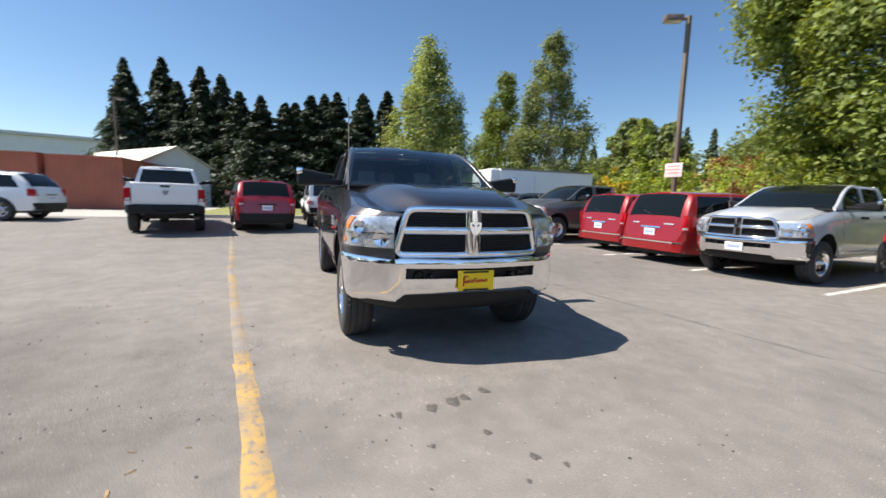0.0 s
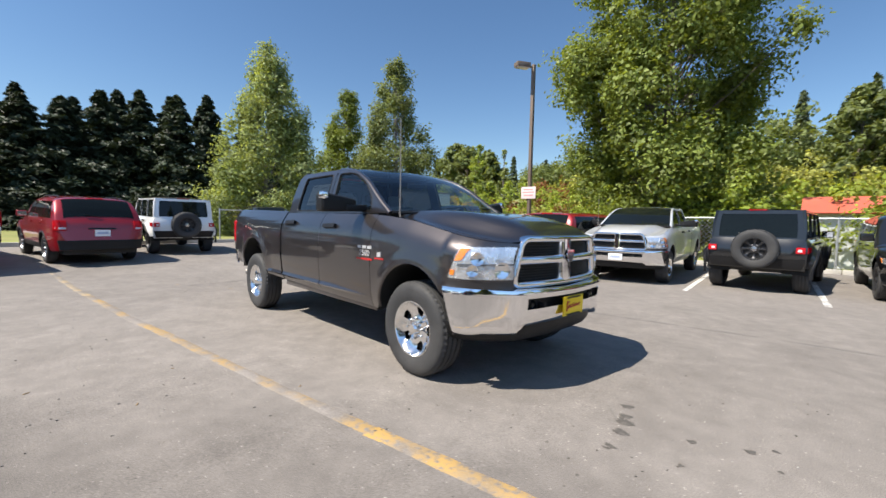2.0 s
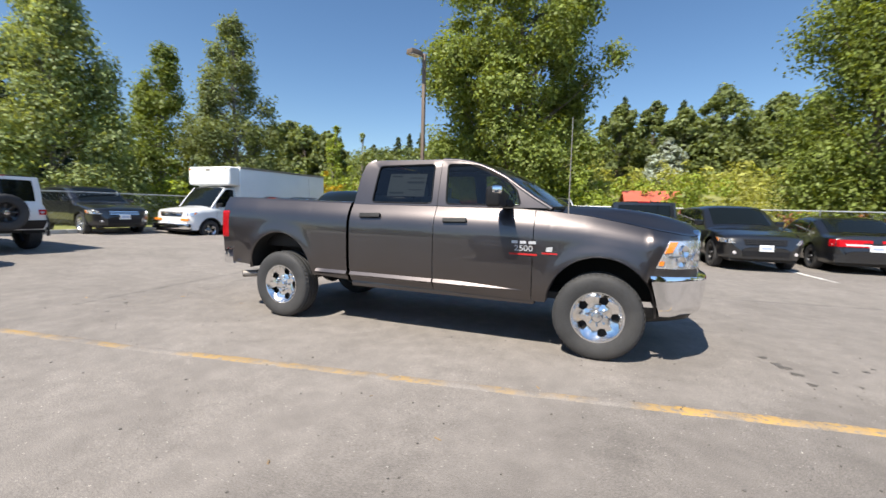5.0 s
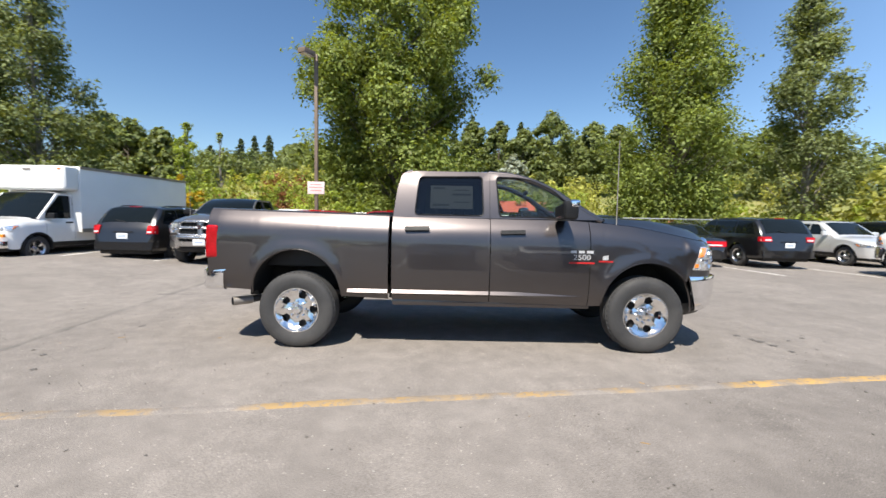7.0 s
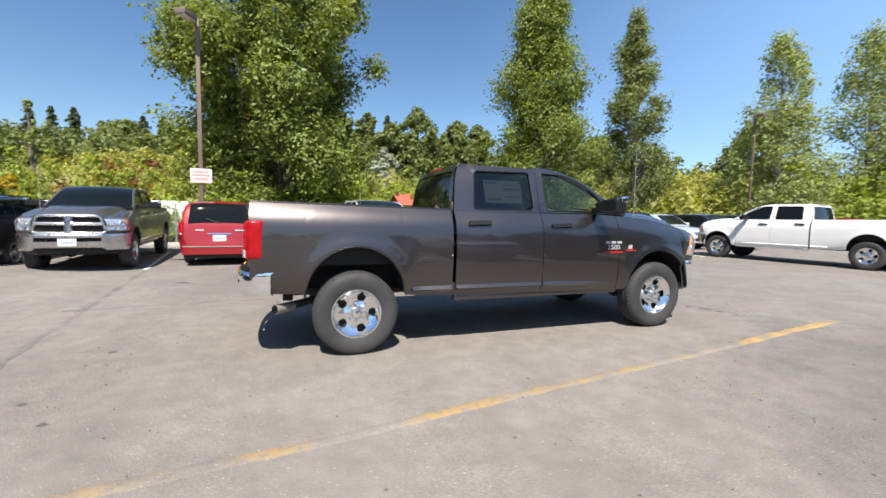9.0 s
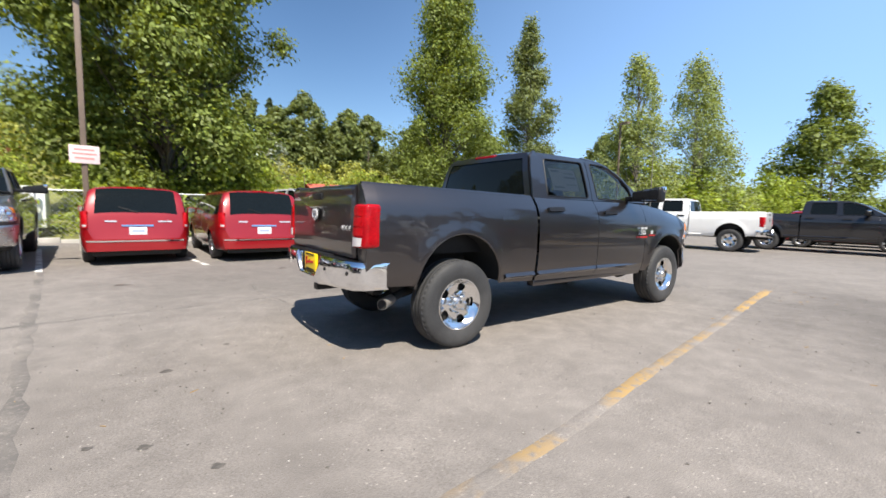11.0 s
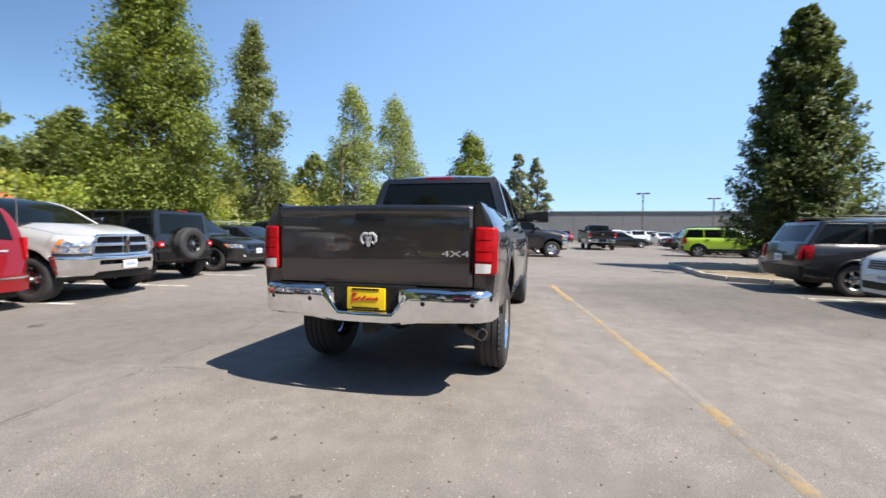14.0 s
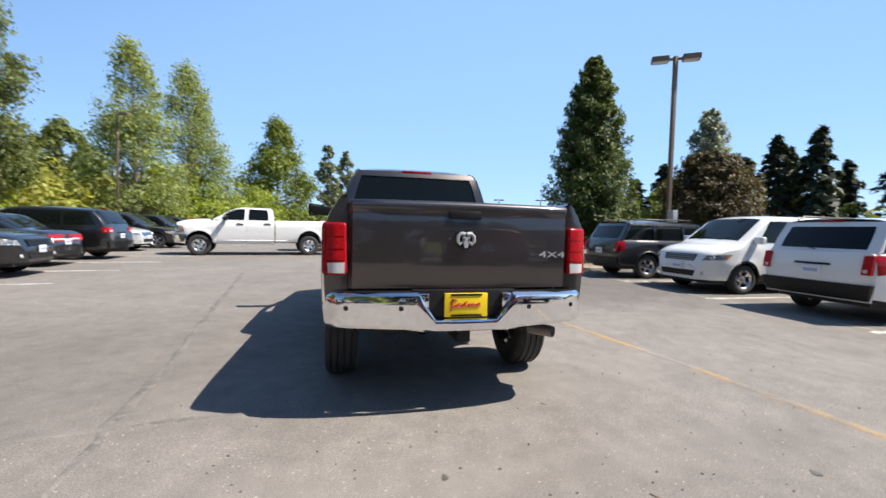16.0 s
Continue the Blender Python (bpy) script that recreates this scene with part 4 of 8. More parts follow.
    # tailgate
    tgm = grid([-1, -0.995, -0.97, -0.7, -0.14, 0.14, 0.7, 0.97, 0.995, 1],
                               [0.85, 0.856, 0.875, 0.9, 1.05, 1.25, 1.35, 1.375, 1.41, 1.435, 1.45, 1.462],
                               lambda u, z: Vector((E - 2.905 + (0.02 if abs(u) > 0.99 else 0) - (0.012 if z > 1.4 else 0) + (0.03 if z > 1.455 or z < 0.853 else 0.008 if z > 1.44 else 0) - 0.006 * (1 - abs(u)) - (0.008 if 0.89 < z < 1.36 and abs(u) < 0.98 else 0), u * 0.806, z + 0.008 * (1 - u * u) * (1 if z > 1.4 else 0))))
    bmesh.ops.recalc_face_normals(tgm, faces=tgm.faces)
    if sum(fc.normal.x for fc in tgm.faces) > 0:
        bmesh.ops.reverse_faces(tgm, faces=tgm.faces)
    tg = part("tailgate", tgm, coat, root, "closed tailgate", solid=0.05)
    part("gate_handle", box(-2.932 + E, -2.9 + E, -0.12, 0.12, 1.345, 1.405, 0.012), M_BLACK, tg)
    em = rounded([(-0.075, 1.255), (0.075, 1.255), (0.07, 1.2), (0.03, 1.135), (-0.03, 1.135), (-0.07, 1.2)], 0.02, 3)
    eb = bmesh.new()
    fc = eb.faces.new([eb.verts.new((-2.93 + E, y, z)) for y, z in em])
    r = bmesh.ops.extrude_face_region(eb, geom=[fc])
    bmesh.ops.translate(eb, verts=[v for v in r["geom"] if isinstance(v, bmesh.types.BMVert)], vec=(-0.014, 0, 0))
    bad = part("gate_badge", eb, M_BLACK, tg, "plain bright shield badge")
    flat = lambda y, z: (Vector((-2.945 + E, y, z)), Vector((-1, 0, 0)))
    for s in (1, -1):
        part("badge_horn", tube([(-2.948 + E, s * y, z) for y, z in ((0.006, 1.24), (0.035, 1.246), (0.058, 1.225), (0.06, 1.19), (0.042, 1.168), (0.03, 1.185))], 0.015, 8, r1=0.009), M_BADGE, bad)
    part("badge_head", slab(flat, [(-0.03, 1.225), (0.03, 1.225), (0.011, 1.145), (-0.011, 1.145)], 0.012, 3, 3, 0.02), M_BADGE, bad)
    for s in (1, -1):
        part("badge_slit", slab(flat, [(s * 0.013, 1.205), (s * 0.022, 1.213), (s * 0.02, 1.2), (s * 0.01, 1.19)], 0.015, 2, 1, 0.006), M_BLACK, bad)
    part("bed_floor", box(-2.86 + E, -0.9, -0.8, 0.8, 0.86, 0.92), M_BLACK, root)
    part("bed_front_wall", box(-0.94, -0.9, -0.82, 0.82, 0.9, 1.43), coat, root)
    # rear bumper, stepped down in the middle
    def rb(y):
        a = abs(y)
        return table([(0, -3.035), (0.4, -3.03), (0.7, -3.005), (0.88, -2.955), (0.96, -2.87), (0.985, -2.69)], a) + E

    ys = [0.985, 0.97, 0.95, 0.92, 0.88, 0.8, 0.6, 0.42, 0.36, 0.34, 0.3, 0.26, 0.22, 0.1]
    ys = ys + [0] + [-y for y in reversed(ys)]
    fr = [0, 0.08, 0.2, 0.4, 0.7, 0.9, 1.0]

    def rbf(y, v):
        a = abs(y)
        top = table([(0.22, 0.655), (0.34, 0.838), (0.9, 0.832), (1, 0.822)], a)
        bot = table([(0, 0.568), (0.3, 0.57), (0.45, 0.592), (0.9, 0.6), (1, 0.605)], a)
        z = lerp(top, bot, v)
        back = 0.03 if v < 0.05 else 0.006 if v < 0.1 else 0.02 if v > 0.95 else 0
        yy = y if a < 0.95 else y
        return Vector((rb(y) + back, yy, z))

    rbm = grid(ys, fr, rbf)
    bmesh.ops.recalc_face_normals(rbm, faces=rbm.faces)
    if sum(fc.normal.x for fc in rbm.faces) > 0:
        bmesh.ops.reverse_faces(rbm, faces=rbm.faces)
    rbo = part("rear_bumper", rbm, bumper, root, "bright stepped rear bumper" if bumper is M_CHROME else "", solid=0.03)
    for y0, y1 in ((0.36, 0.95), (-0.95, -0.36)):
        part("step_pad", grid(np.linspace(y0, y1, 8).tolist(), [0, 1], lambda y, v: Vector((lerp(rb(y) + 0.03, -2.86 + E, v), y, 0.838))), M_BLACK, rbo)
    for y in (0.82, 0.46, -0.46, -0.82):
        part("parking_sensor", lathe([(0, 0.006), (0.014, 0.005), (0.018, 0)], 12, axis="x", at=(0, 0, 0)), M_BLACK, rbo).matrix_local = pose(rb(y) - 0.001, y, 0.735, 0, 0, 180)
    part("plate_recess", box(-2.97 + E, -2.9 + E, -0.38, 0.38, 0.6, 0.85, 0.01), M_BLACK, root)
    for y in (0.3, -0.3):
        st = box(-3.0 + E, -2.96 + E, y - 0.035, y + 0.035, 0.7, 0.83, 0.01)
        part("step_socket", st, bumper, rbo)
    # cab and inside
    g1 = M_GLASS if clear else M_DARK_GLASS
    pickup_cab(root, coat, g1, M_TINT if clear else M_DARK_GLASS, screen or g1)
    part("high_stop_lamp", box(-0.805, -0.74, -0.18, 0.18, 1.918, 1.955, 0.01), M_RED_LENS, root, "red high brake lamp")
    part("underbody", box(-2.6 + E, 2.3, -0.45, 0.45, 0.5, 0.62, 0.03), M_UNDER, root)
    part("floor_pan", box(-0.9, 1.6, -0.86, 0.86, 0.53, 0.6), M_UNDER, root)
    part("bulkhead", box(1.32, 1.42, -0.85, 0.85, 0.55, 1.38), M_UNDER, root)
    part("engine_block", box(1.45, 2.55, -0.44, 0.44, 0.5, 1.15, 0.05), M_UNDER, root)
    for a in sh.axles:
        ax = tube([(a, -0.8, 0.42), (a, 0.8, 0.42)], 0.05, 10)
        lathe([(0, -0.14), (0.12, -0.1), (0.16, 0), (0.12, 0.1), (0, 0.14)], 16, ax, (a, 0.1 if a < 0 else -0.25, 0.42))
        part("axle", ax, M_UNDER, root)
    part("exhaust_pipe", tube([(-1.2 + E, -0.5, 0.55), (-2.2 + E, -0.55, 0.5), (-2.42 + E, -0.64, 0.46), (-2.6 + E, -0.8, 0.45)], 0.04, 14), M_UNDER, root, "stainless exhaust tail pipe")
    tip = tube([(-2.5 + E, -0.715, 0.452), (-2.66 + E, -0.85, 0.448)], 0.048, 16)
    et = part("exhaust_tip", tip, M_STEEL, root)
    # black disc capping the tip, standing in for the shade inside the pipe
    part("exhaust_bore", tube([(-2.655 + E, -0.846, 0.448), (-2.6635 + E, -0.853, 0.448)], 0.042, 16), M_WELL, et)
    part("tow_hitch", box(-2.95 + E, -2.5 + E, -0.05, 0.05, 0.47, 0.58, 0.01, bm=box(-2.6 + E, -2.5 + E, -0.55, 0.55, 0.47, 0.57, 0.01)), M_BLACK, root)
    part("spare_tyre", lathe([(0.12, 0.08), (0.25, 0.1), (0.38, 0.09), (0.4, 0.0), (0.38, -0.09), (0.12, -0.09)], 28, axis="z", at=(-2.45 + E, 0.1, 0.66)), M_RUBBER, root)
    for s in (0.25, -0.25):
        part("wiper", tube([(1.5, s, 1.455), (1.42, s + 0.15, 1.5), (1.38, s + 0.42, 1.52)], 0.008, 5), M_BLACK, root)
    if clear:
        seats(root, [(0.15, [(0.15, 0.68), (-0.68, -0.15)]), (-0.45, [(-0.68, 0.68)])], 0.8, 0.8, 1.72)
        part("dashboard", box(0.85, 1.3, -0.8, 0.8, 1.1, 1.4, 0.08, seg=3), M_BLACK, root)
        w = lathe([(0.19, 0.0), (0.205, 0.012), (0.19, 0.024), (0.178, 0.012), (0.19, 0.0)], 28, axis="x")
        tube([(0.01, -0.18, 0), (0.01, 0.18, 0)], 0.02, 6, w)
        part("steering_wheel", w, M_BLACK, root).matrix_local = pose(0.68, 0.4, 1.32, 0, 22, 0)
        part("rear_mirror", box(0.72, 0.75, -0.12, 0.12, 1.74, 1.8, 0.02), M_BLACK, root)
    part("antenna", tube([(1.58, -0.87, 1.38), (1.575, -0.87, 2.3)], 0.006, 6, r1=0.004), M_STEEL, root)
    return root, sh


class Loft:
    """A smooth car body: side-view profile, plan and tumblehome, closed over the top by a superellipse. X runs back from the front bumper."""

    def __init__(s, L, W, H, sill, belt, wb, fo, R, top, plan, inset, flare):
        s.L, s.half, s.H, s.sill, s.belt, s.wb, s.fo, s.R, s.plan, s.flare = L, W / 2, H, sill, belt, wb, fo, R, plan, flare
        s.ar = R + 0.05
        s.ax = [fo, fo + wb]
        X = np.linspace(0, L, 400)
        Z = np.interp(X, [p[0] for p in top], [p[1] for p in top])
        k = np.ones(13) / 13
        Z = np.convolve(np.pad(Z, 6, mode="edge"), k, mode="valid")
        s.X, s.Z = X, Z
        e = 1 - inset / s.half
        s.prof = [(sill, 0.93), (sill + 0.1, 0.965), (lerp(sill, belt, 0.45), 1.0), (belt - 0.16, 0.992), (belt - 0.05, 0.972), (belt, 0.955), (lerp(belt, H, 0.55), lerp(0.955, e, 0.5)), (H - 0.1, e), (H, e - 0.03)]
        i = int(np.argmax(Z))
        s.zf, s.xfz = np.maximum.accumulate(Z[:i]), X[:i]
        s.zr, s.xrz = np.maximum.accumulate(Z[i:][::-1]), X[i:][::-1]

    def top(s, X):
        return float(np.interp(X, s.X, s.Z))

    def low(s, X):
        z = s.sill + 0.04 * max(0.0, (X - s.L + 0.4) / 0.4)
        for a in s.ax:
            d = s.ar * s.ar - (X - a) ** 2
            if d > 0:
                z = max(z, s.R + math.sqrt(d))
        return min(z, s.top(X) - 0.05)

    def r(s, X):
        return min(0.13, 0.35 * (s.top(X) - s.low(X)))

    def w(s, X, z):
        y = s.half * soft_table(s.plan, X) * table(s.prof, z)
        for a in s.ax:
            d = abs(math.hypot(X - a, max(0.0, z - s.R)) - s.ar)
            y += s.flare * math.exp(-(d / 0.08) ** 2)
        return y

    def over(s, X, y):
        zs = s.top(X) - s.r(X)
        f = min(1.0, abs(y) / s.w(X, zs))
        return zs + s.r(X) * (1 - f ** 4) ** 0.5

    def place(s, X, y, z):
        return Vector((s.wb / 2 + s.fo - X, y, z))

    def side(s, sgn):
        def f(X, z):
            p = s.place(X, sgn * s.w(X, z), z)
            a = s.place(X + 0.02, sgn * s.w(X + 0.02, z), z) - p
            b = s.place(X, sgn * s.w(X, z + 0.02), z + 0.02) - p
            n = a.cross(b).normalized()
            return p, n if n.y * sgn > 0 else -n
        return f

    def roof(s, y, X):
        """A place on the top skin, and the way out of it."""
        p = s.place(X, y, s.over(X, y))
        a = s.place(X + 0.02, y, s.over(X + 0.02, y)) - p
        b = s.place(X, y + 0.02, s.over(X, y + 0.02)) - p
        n = a.cross(b).normalized()
        return p, n if n.z > 0 else -n

    def front(s, y, z):
        X = float(np.interp(z, s.zf, s.xfz))
        near = [p for p in s.plan if p[0] < s.L / 2]
        return s.place(max(X, float(np.interp(abs(y) / s.half, [p[1] for p in near], [p[0] for p in near]))), y, z), Vector((1, 0, 0.1)).normalized()

    def rear(s, y, z):
        X = float(np.interp(z, s.zr, s.xrz))
        far = [p for p in s.plan if p[0] > s.L / 2][::-1]
        return s.place(min(X, float(np.interp(abs(y) / s.half, [p[1] for p in far], [p[0] for p in far]))), y, z), Vector((-1, 0, 0.1)).normalized()

    def stations(s, a, b, step):
        xs = set(np.linspace(a, b, max(3, int((b - a) / step))).tolist())
        for c in s.ax:
            xs |= {c + s.ar * math.cos(radians(k)) for k in range(0, 181, 12)} | {c - s.ar - 0.004, c + s.ar + 0.004}
        xs |= {0.0, 0.012, 0.03, 0.06, 0.1, 0.15, 0.22, 0.3} | {s.L - v for v in (0.0, 0.01, 0.025, 0.045, 0.07, 0.1, 0.14, 0.2, 0.27, 0.35)}
        return sorted(x for x in xs if a - 1e-6 <= x <= b + 1e-6)

    def skin(s, a, b, sgn, rows=9, step=0.12):
        bm = grid(s.stations(a, b, step), np.linspace(0, 1, rows).tolist(), lambda X, v: (lambda z: s.place(X, sgn * s.w(X, z), z))(lerp(s.low(X), s.top(X) - s.r(X), v)))
        bmesh.ops.recalc_face_normals(bm, faces=bm.faces)
        if sum(fc.normal.y for fc in bm.faces) * sgn < 0:
            bmesh.ops.reverse_faces(bm, faces=bm.faces)
        return bm

    def cover(s, a, b, step=0.12):
        us = [-1, -0.998, -0.985, -0.96, -0.92, -0.85, -0.7, -0.4, 0, 0.4, 0.7, 0.85, 0.92, 0.96, 0.985, 0.998, 1]
        bm = grid(s.stations(a, b, step), us, lambda X, u: (lambda y: s.place(X, y, s.over(X, y)))(u * s.w(X, s.top(X) - s.r(X))))
        bmesh.ops.recalc_face_normals(bm, faces=bm.faces)
        if sum(fc.normal.z for fc in bm.faces) < 0:
            bmesh.ops.reverse_faces(bm, faces=bm.faces)
        return bm

    def end(s, X):
        zs = np.linspace(s.low(X), s.top(X) - s.r(X), 4)
        w = s.w(X, zs[-1])
        pts = [s.place(X, s.w(X, z), z) for z in zs] + [s.place(X, u * w, s.over(X, u * w)) for u in (0.9, 0.5, 0, -0.5, -0.9)] + [s.place(X, -s.w(X, z), z) for z in zs[::-1]]
        return ngon(pts)

    def well(s, a, sgn):
        ks = [radians(k) for k in range(0, 181, 15)]
        f = lambda k, y: s.place(a - (s.ar + 0.003) * math.cos(k), sgn * y, s.R + (s.ar + 0.003) * math.sin(k))
        bm = grid(ks, [s.half * 0.5, s.half * 0.93], f)
        bm.faces.new([bm.verts.new(f(k, s.half * 0.5)) for k in ks])
        return bm


def smooth_car(name, label, category, m, coat, L, W, H, hood, belt, wb, fo, R, A, B, C, D, cuts, sill=0.3, rim=None, lower=None, glassm=None, tail=((0.62, 0.9), (0.0, 0.14)), trunk=None, plate_rear=True, plate_front=True,
               rails=False, flare=0.014, top_inset=0.17, simple=False, tyre_w=0.22, lamp_h=0.16, group="", bumper_mat=None, strip=False, lamp=None, van=False):
    """A rounded car, wagon or van: A-D are the glasshouse corners as (X from the front bumper, z)."""
    root = thing(name, m, label, category, group)
    rim, lower, gm = rim or M_ALLOY, lower or coat, glassm or M_DARK_GLASS
    half, xf = W / 2, wb / 2 + fo
    nose = hood - 0.15
    top = [(0, sill + 0.18), (0.015, nose - 0.25), (0.05, nose - 0.1), (0.16, nose), (lerp(0.1, A[0], 0.45), hood - 0.04), (A[0] - 0.12, hood + 0.02), (A[0], A[1] + 0.02), (B[0], B[1] + 0.035), (B[0] + 0.35, H - 0.01), (lerp(B[0], C[0], 0.55), H)]
    if trunk is None:
        top += [(C[0], C[1] + 0.035), (C[0] + 0.1, C[1] - 0.01), (D[0] - 0.05, D[1] + 0.16), (D[0], D[1]), (L - 0.07, D[1] - 0.12), (L - 0.03, sill + 0.34), (L - 0.005, sill + 0.3), (L, sill + 0.12)]
    else:
        top += [(C[0], C[1] + 0.03), (D[0], D[1] + 0.03), (L - 0.12, trunk + 0.03), (L - 0.05, trunk - 0.04), (L - 0.01, sill + 0.4), (L, sill + 0.15)]
    plan = [(0, 0.52), (0.03, 0.66), (0.08, 0.77), (0.16, 0.86), (0.28, 0.935), (0.45, 0.98), (0.7, 1.0), (L - 0.75, 1.0), (L - 0.4, 0.985), (L - 0.22, 0.955), (L - 0.12, 0.91), (L - 0.06, 0.85), (L - 0.02, 0.76), (L, 0.66)]
    b = Loft(L, W, H, sill, belt, wb, fo, R, top, plan, top_inset, flare)
    doors = sorted(cuts)
    d0 = A[0] + 0.1
    segs = [("front_fender", 0, d0), ("front_door", d0, doors[0])] + [("rear_door", doors[k], doors[k + 1]) for k in range(min(1, len(doors) - 1))] + [("rear_quarter", doors[min(1, len(doors) - 1)], L)]
    step = 0.2 if simple else 0.12
    wtop = min(B[1], C[1]) - 0.055
    for sgn in (1, -1):
        f = b.side(sgn)
        for nm, x0, x1 in segs:
            part(nm, b.skin(x0 + (0.003 if x0 else 0), x1 - (0.003 if x1 < L else 0), sgn, 9 if simple else 15, step), coat, root)
            if "door" in nm and not simple:
                part("door_handle", slab(f, [(x1 - 0.26, belt - 0.13), (x1 - 0.07, belt - 0.13), (x1 - 0.07, belt - 0.098), (x1 - 0.26, belt - 0.098)], 0.028, 4, 2, 0.03), coat, root)
        for a in b.ax:
            part("wheel_well", b.well(a, sgn), M_WELL, root)
            add_wheel(root, xf - a, sgn, half, R, R * 0.64, tyre_w, 5, 0.32, rim, False, 40)
            if lower is not coat:
                part("arch_trim", tube([b.place(a + (b.ar + 0.012) * math.cos(k), sgn * (b.w(a + b.ar * math.cos(k), R + b.ar * math.sin(k)) - 0.012), R + (b.ar + 0.012) * math.sin(k)) for k in np.linspace(-0.1, math.pi + 0.1, 18)], 0.028, 6), lower, root)
        if lower is not coat:
            part("sill_cladding", slab(f, [(b.ax[0] + b.ar + 0.02, sill + 0.01), (b.ax[1] - b.ar - 0.02, sill + 0.01), (b.ax[1] - b.ar - 0.02, sill + 0.13), (b.ax[0] + b.ar + 0.02, sill + 0.13)], 0.016, 10, 2, 0.03), lower, root)
        # side windows between the pillars
        edges = [None, *doors, None]
        zb = belt + 0.02
        for k in range(len(edges) - 1):
            x0, x1 = edges[k], edges[k + 1]
            if van and k > 0:
                continue
            fb, ft = (A[0] + 0.42, lerp(A[0], B[0], 0.93) + 0.12) if x0 is None else (x0 + 0.035, x0 + 0.035)
            rb, rt = (D[0] - 0.26, C[0] - 0.06) if x1 is None else (x1 - 0.035, x1 - 0.035)
            if min(rb, rt) - max(fb, ft) < 0.12:
                rt = rb = max(rt, max(fb, ft) + 0.15)
            nm = ("front_door_glass", "rear_door_glass", "quarter_glass", "quarter_glass")[k]
            part(nm, slab(f, [(fb, zb), (ft, wtop), (rt, wtop), (rb, zb)], 0.006, 8, 8, 0.02), gm, root)
        mirror(root, xf - A[0] - 0.34, half + 0.06, belt + 0.07, sgn, coat)
        lz = nose - 0.07 - lamp_h
        hl = part("headlamp", slab(f, [(0.58, lz + lamp_h), (0.1, lz + lamp_h - 0.03), (0.055, lz + 0.02), (0.42, lz + 0.04)], 0.005, 12, 4, 0.02), lamp or M_REFLECT, root)
        part("lens", slab(f, [(0.585, lz + lamp_h + 0.004), (0.098, lz + lamp_h - 0.026), (0.052, lz + 0.016), (0.423, lz + 0.036)], 0.014, 12, 4, 0.012), M_LENS, hl).visible_shadow = False
        if not simple:
            c = f(0.17, lz + 0.085)
            part("bulb_bowl", lathe([(0.0, 0.0), (0.02, 0.006), (0.045, 0.008), (0.052, 0.012), (0.056, 0.0)], 14), M_CHROME, hl).matrix_local = Matrix.Translation(c[0]) @ c[1].to_track_quat("Y", "Z").to_matrix().to_4x4()
            part("turn_signal", slab(f, [(0.53, lz + lamp_h - 0.02), (0.46, lz + lamp_h - 0.02), (0.4, lz + 0.06), (0.43, lz + 0.06)], 0.01, 3, 3, 0.01), M_AMBER, hl)
    part("hood", b.cover(0.03, A[0] - 0.06, step), coat, root, sharp=50)
    part("roof", b.cover(A[0] - 0.055, C[0] + 0.03, step), coat, root, sharp=50)
    part("tailgate" if trunk is None else "trunk_lid", b.cover(C[0] + 0.034, L, step), coat, root, sharp=50)
    part("front_bumper", b.cover(0, 0.03), coat, root)
    part("front_end", b.end(0.0), coat, root)
    part("rear_end", b.end(L), lower, root)
    # windscreen and rear window lie on the skin
    yw = b.w(lerp(A[0], B[0], 0.5), H) * 0.93
    ws = part("windscreen", slab(b.roof, [(-yw * 1.0, A[0] + 0.05), (yw * 1.0, A[0] + 0.05), (yw * 0.93, B[0] - 0.02), (-yw * 0.93, B[0] - 0.02)], 0.006, 12, 10, 0.015), gm, root)
    if not simple:
        for y in (-0.35, 0.2):
            part("wiper", tube([b.roof(y, A[0] + 0.03)[0] + Vector((0, 0, 0.012)), b.roof(y + 0.3, A[0] + 0.1)[0] + Vector((0, 0, 0.012))], 0.008, 5), M_BLACK, ws)
    yr = b.w(C[0], H) * 0.9
    X0, X1 = (C[0] + 0.07, D[0] - 0.015) if trunk is None else (C[0] + 0.08, D[0] - 0.06)
    rw = part("rear_window", slab(b.roof, [(-yr, X0), (yr, X0), (yr * 1.06, X1), (-yr * 1.06, X1)], 0.006, 12, 10, 0.015), gm, root)
    if trunk is None and not simple:
        q, n = b.roof(0, C[0] + 0.03)
        part("high_stop_lamp", slab(b.roof, [(-0.17, C[0] + 0.015), (0.17, C[0] + 0.015), (0.17, C[0] + 0.05), (-0.17, C[0] + 0.05)], 0.012, 4, 1, 0.012), M_RED_LENS, root)
        part("rear_wiper", tube([b.roof(0, X1)[0] + Vector((-0.02, 0, 0)), b.roof(0.32, X1 - 0.03)[0] + Vector((-0.02, 0, 0.01))], 0.009, 5), M_BLACK, rw)
    # front details
    g0, g1, gw = nose - 0.24, nose - 0.09, half * 0.5
    part("grille_back", slab(b.front, [(-gw, g1), (gw, g1), (gw * 0.92, g0), (-gw * 0.92, g0)], 0.01, 8, 3, 0.03), M_BLACK, root)
    for k in range(3):
        z = lerp(g1, g0, 0.2 + 0.3 * k)
        part("grille_bar", slab(b.front, [(-gw * 0.94, z + 0.011), (gw * 0.94, z + 0.011), (gw * 0.94, z - 0.011), (-gw * 0.94, z - 0.011)], 0.022, 8, 1, 0.015), bumper_mat or M_CHROME, root)
    part("lower_intake", slab(b.front, [(-gw * 1.1, sill + 0.2), (gw * 1.1, sill + 0.2), (gw, sill + 0.07), (-gw, sill + 0.07)], 0.012, 8, 3, 0.03), M_BLACK, root)
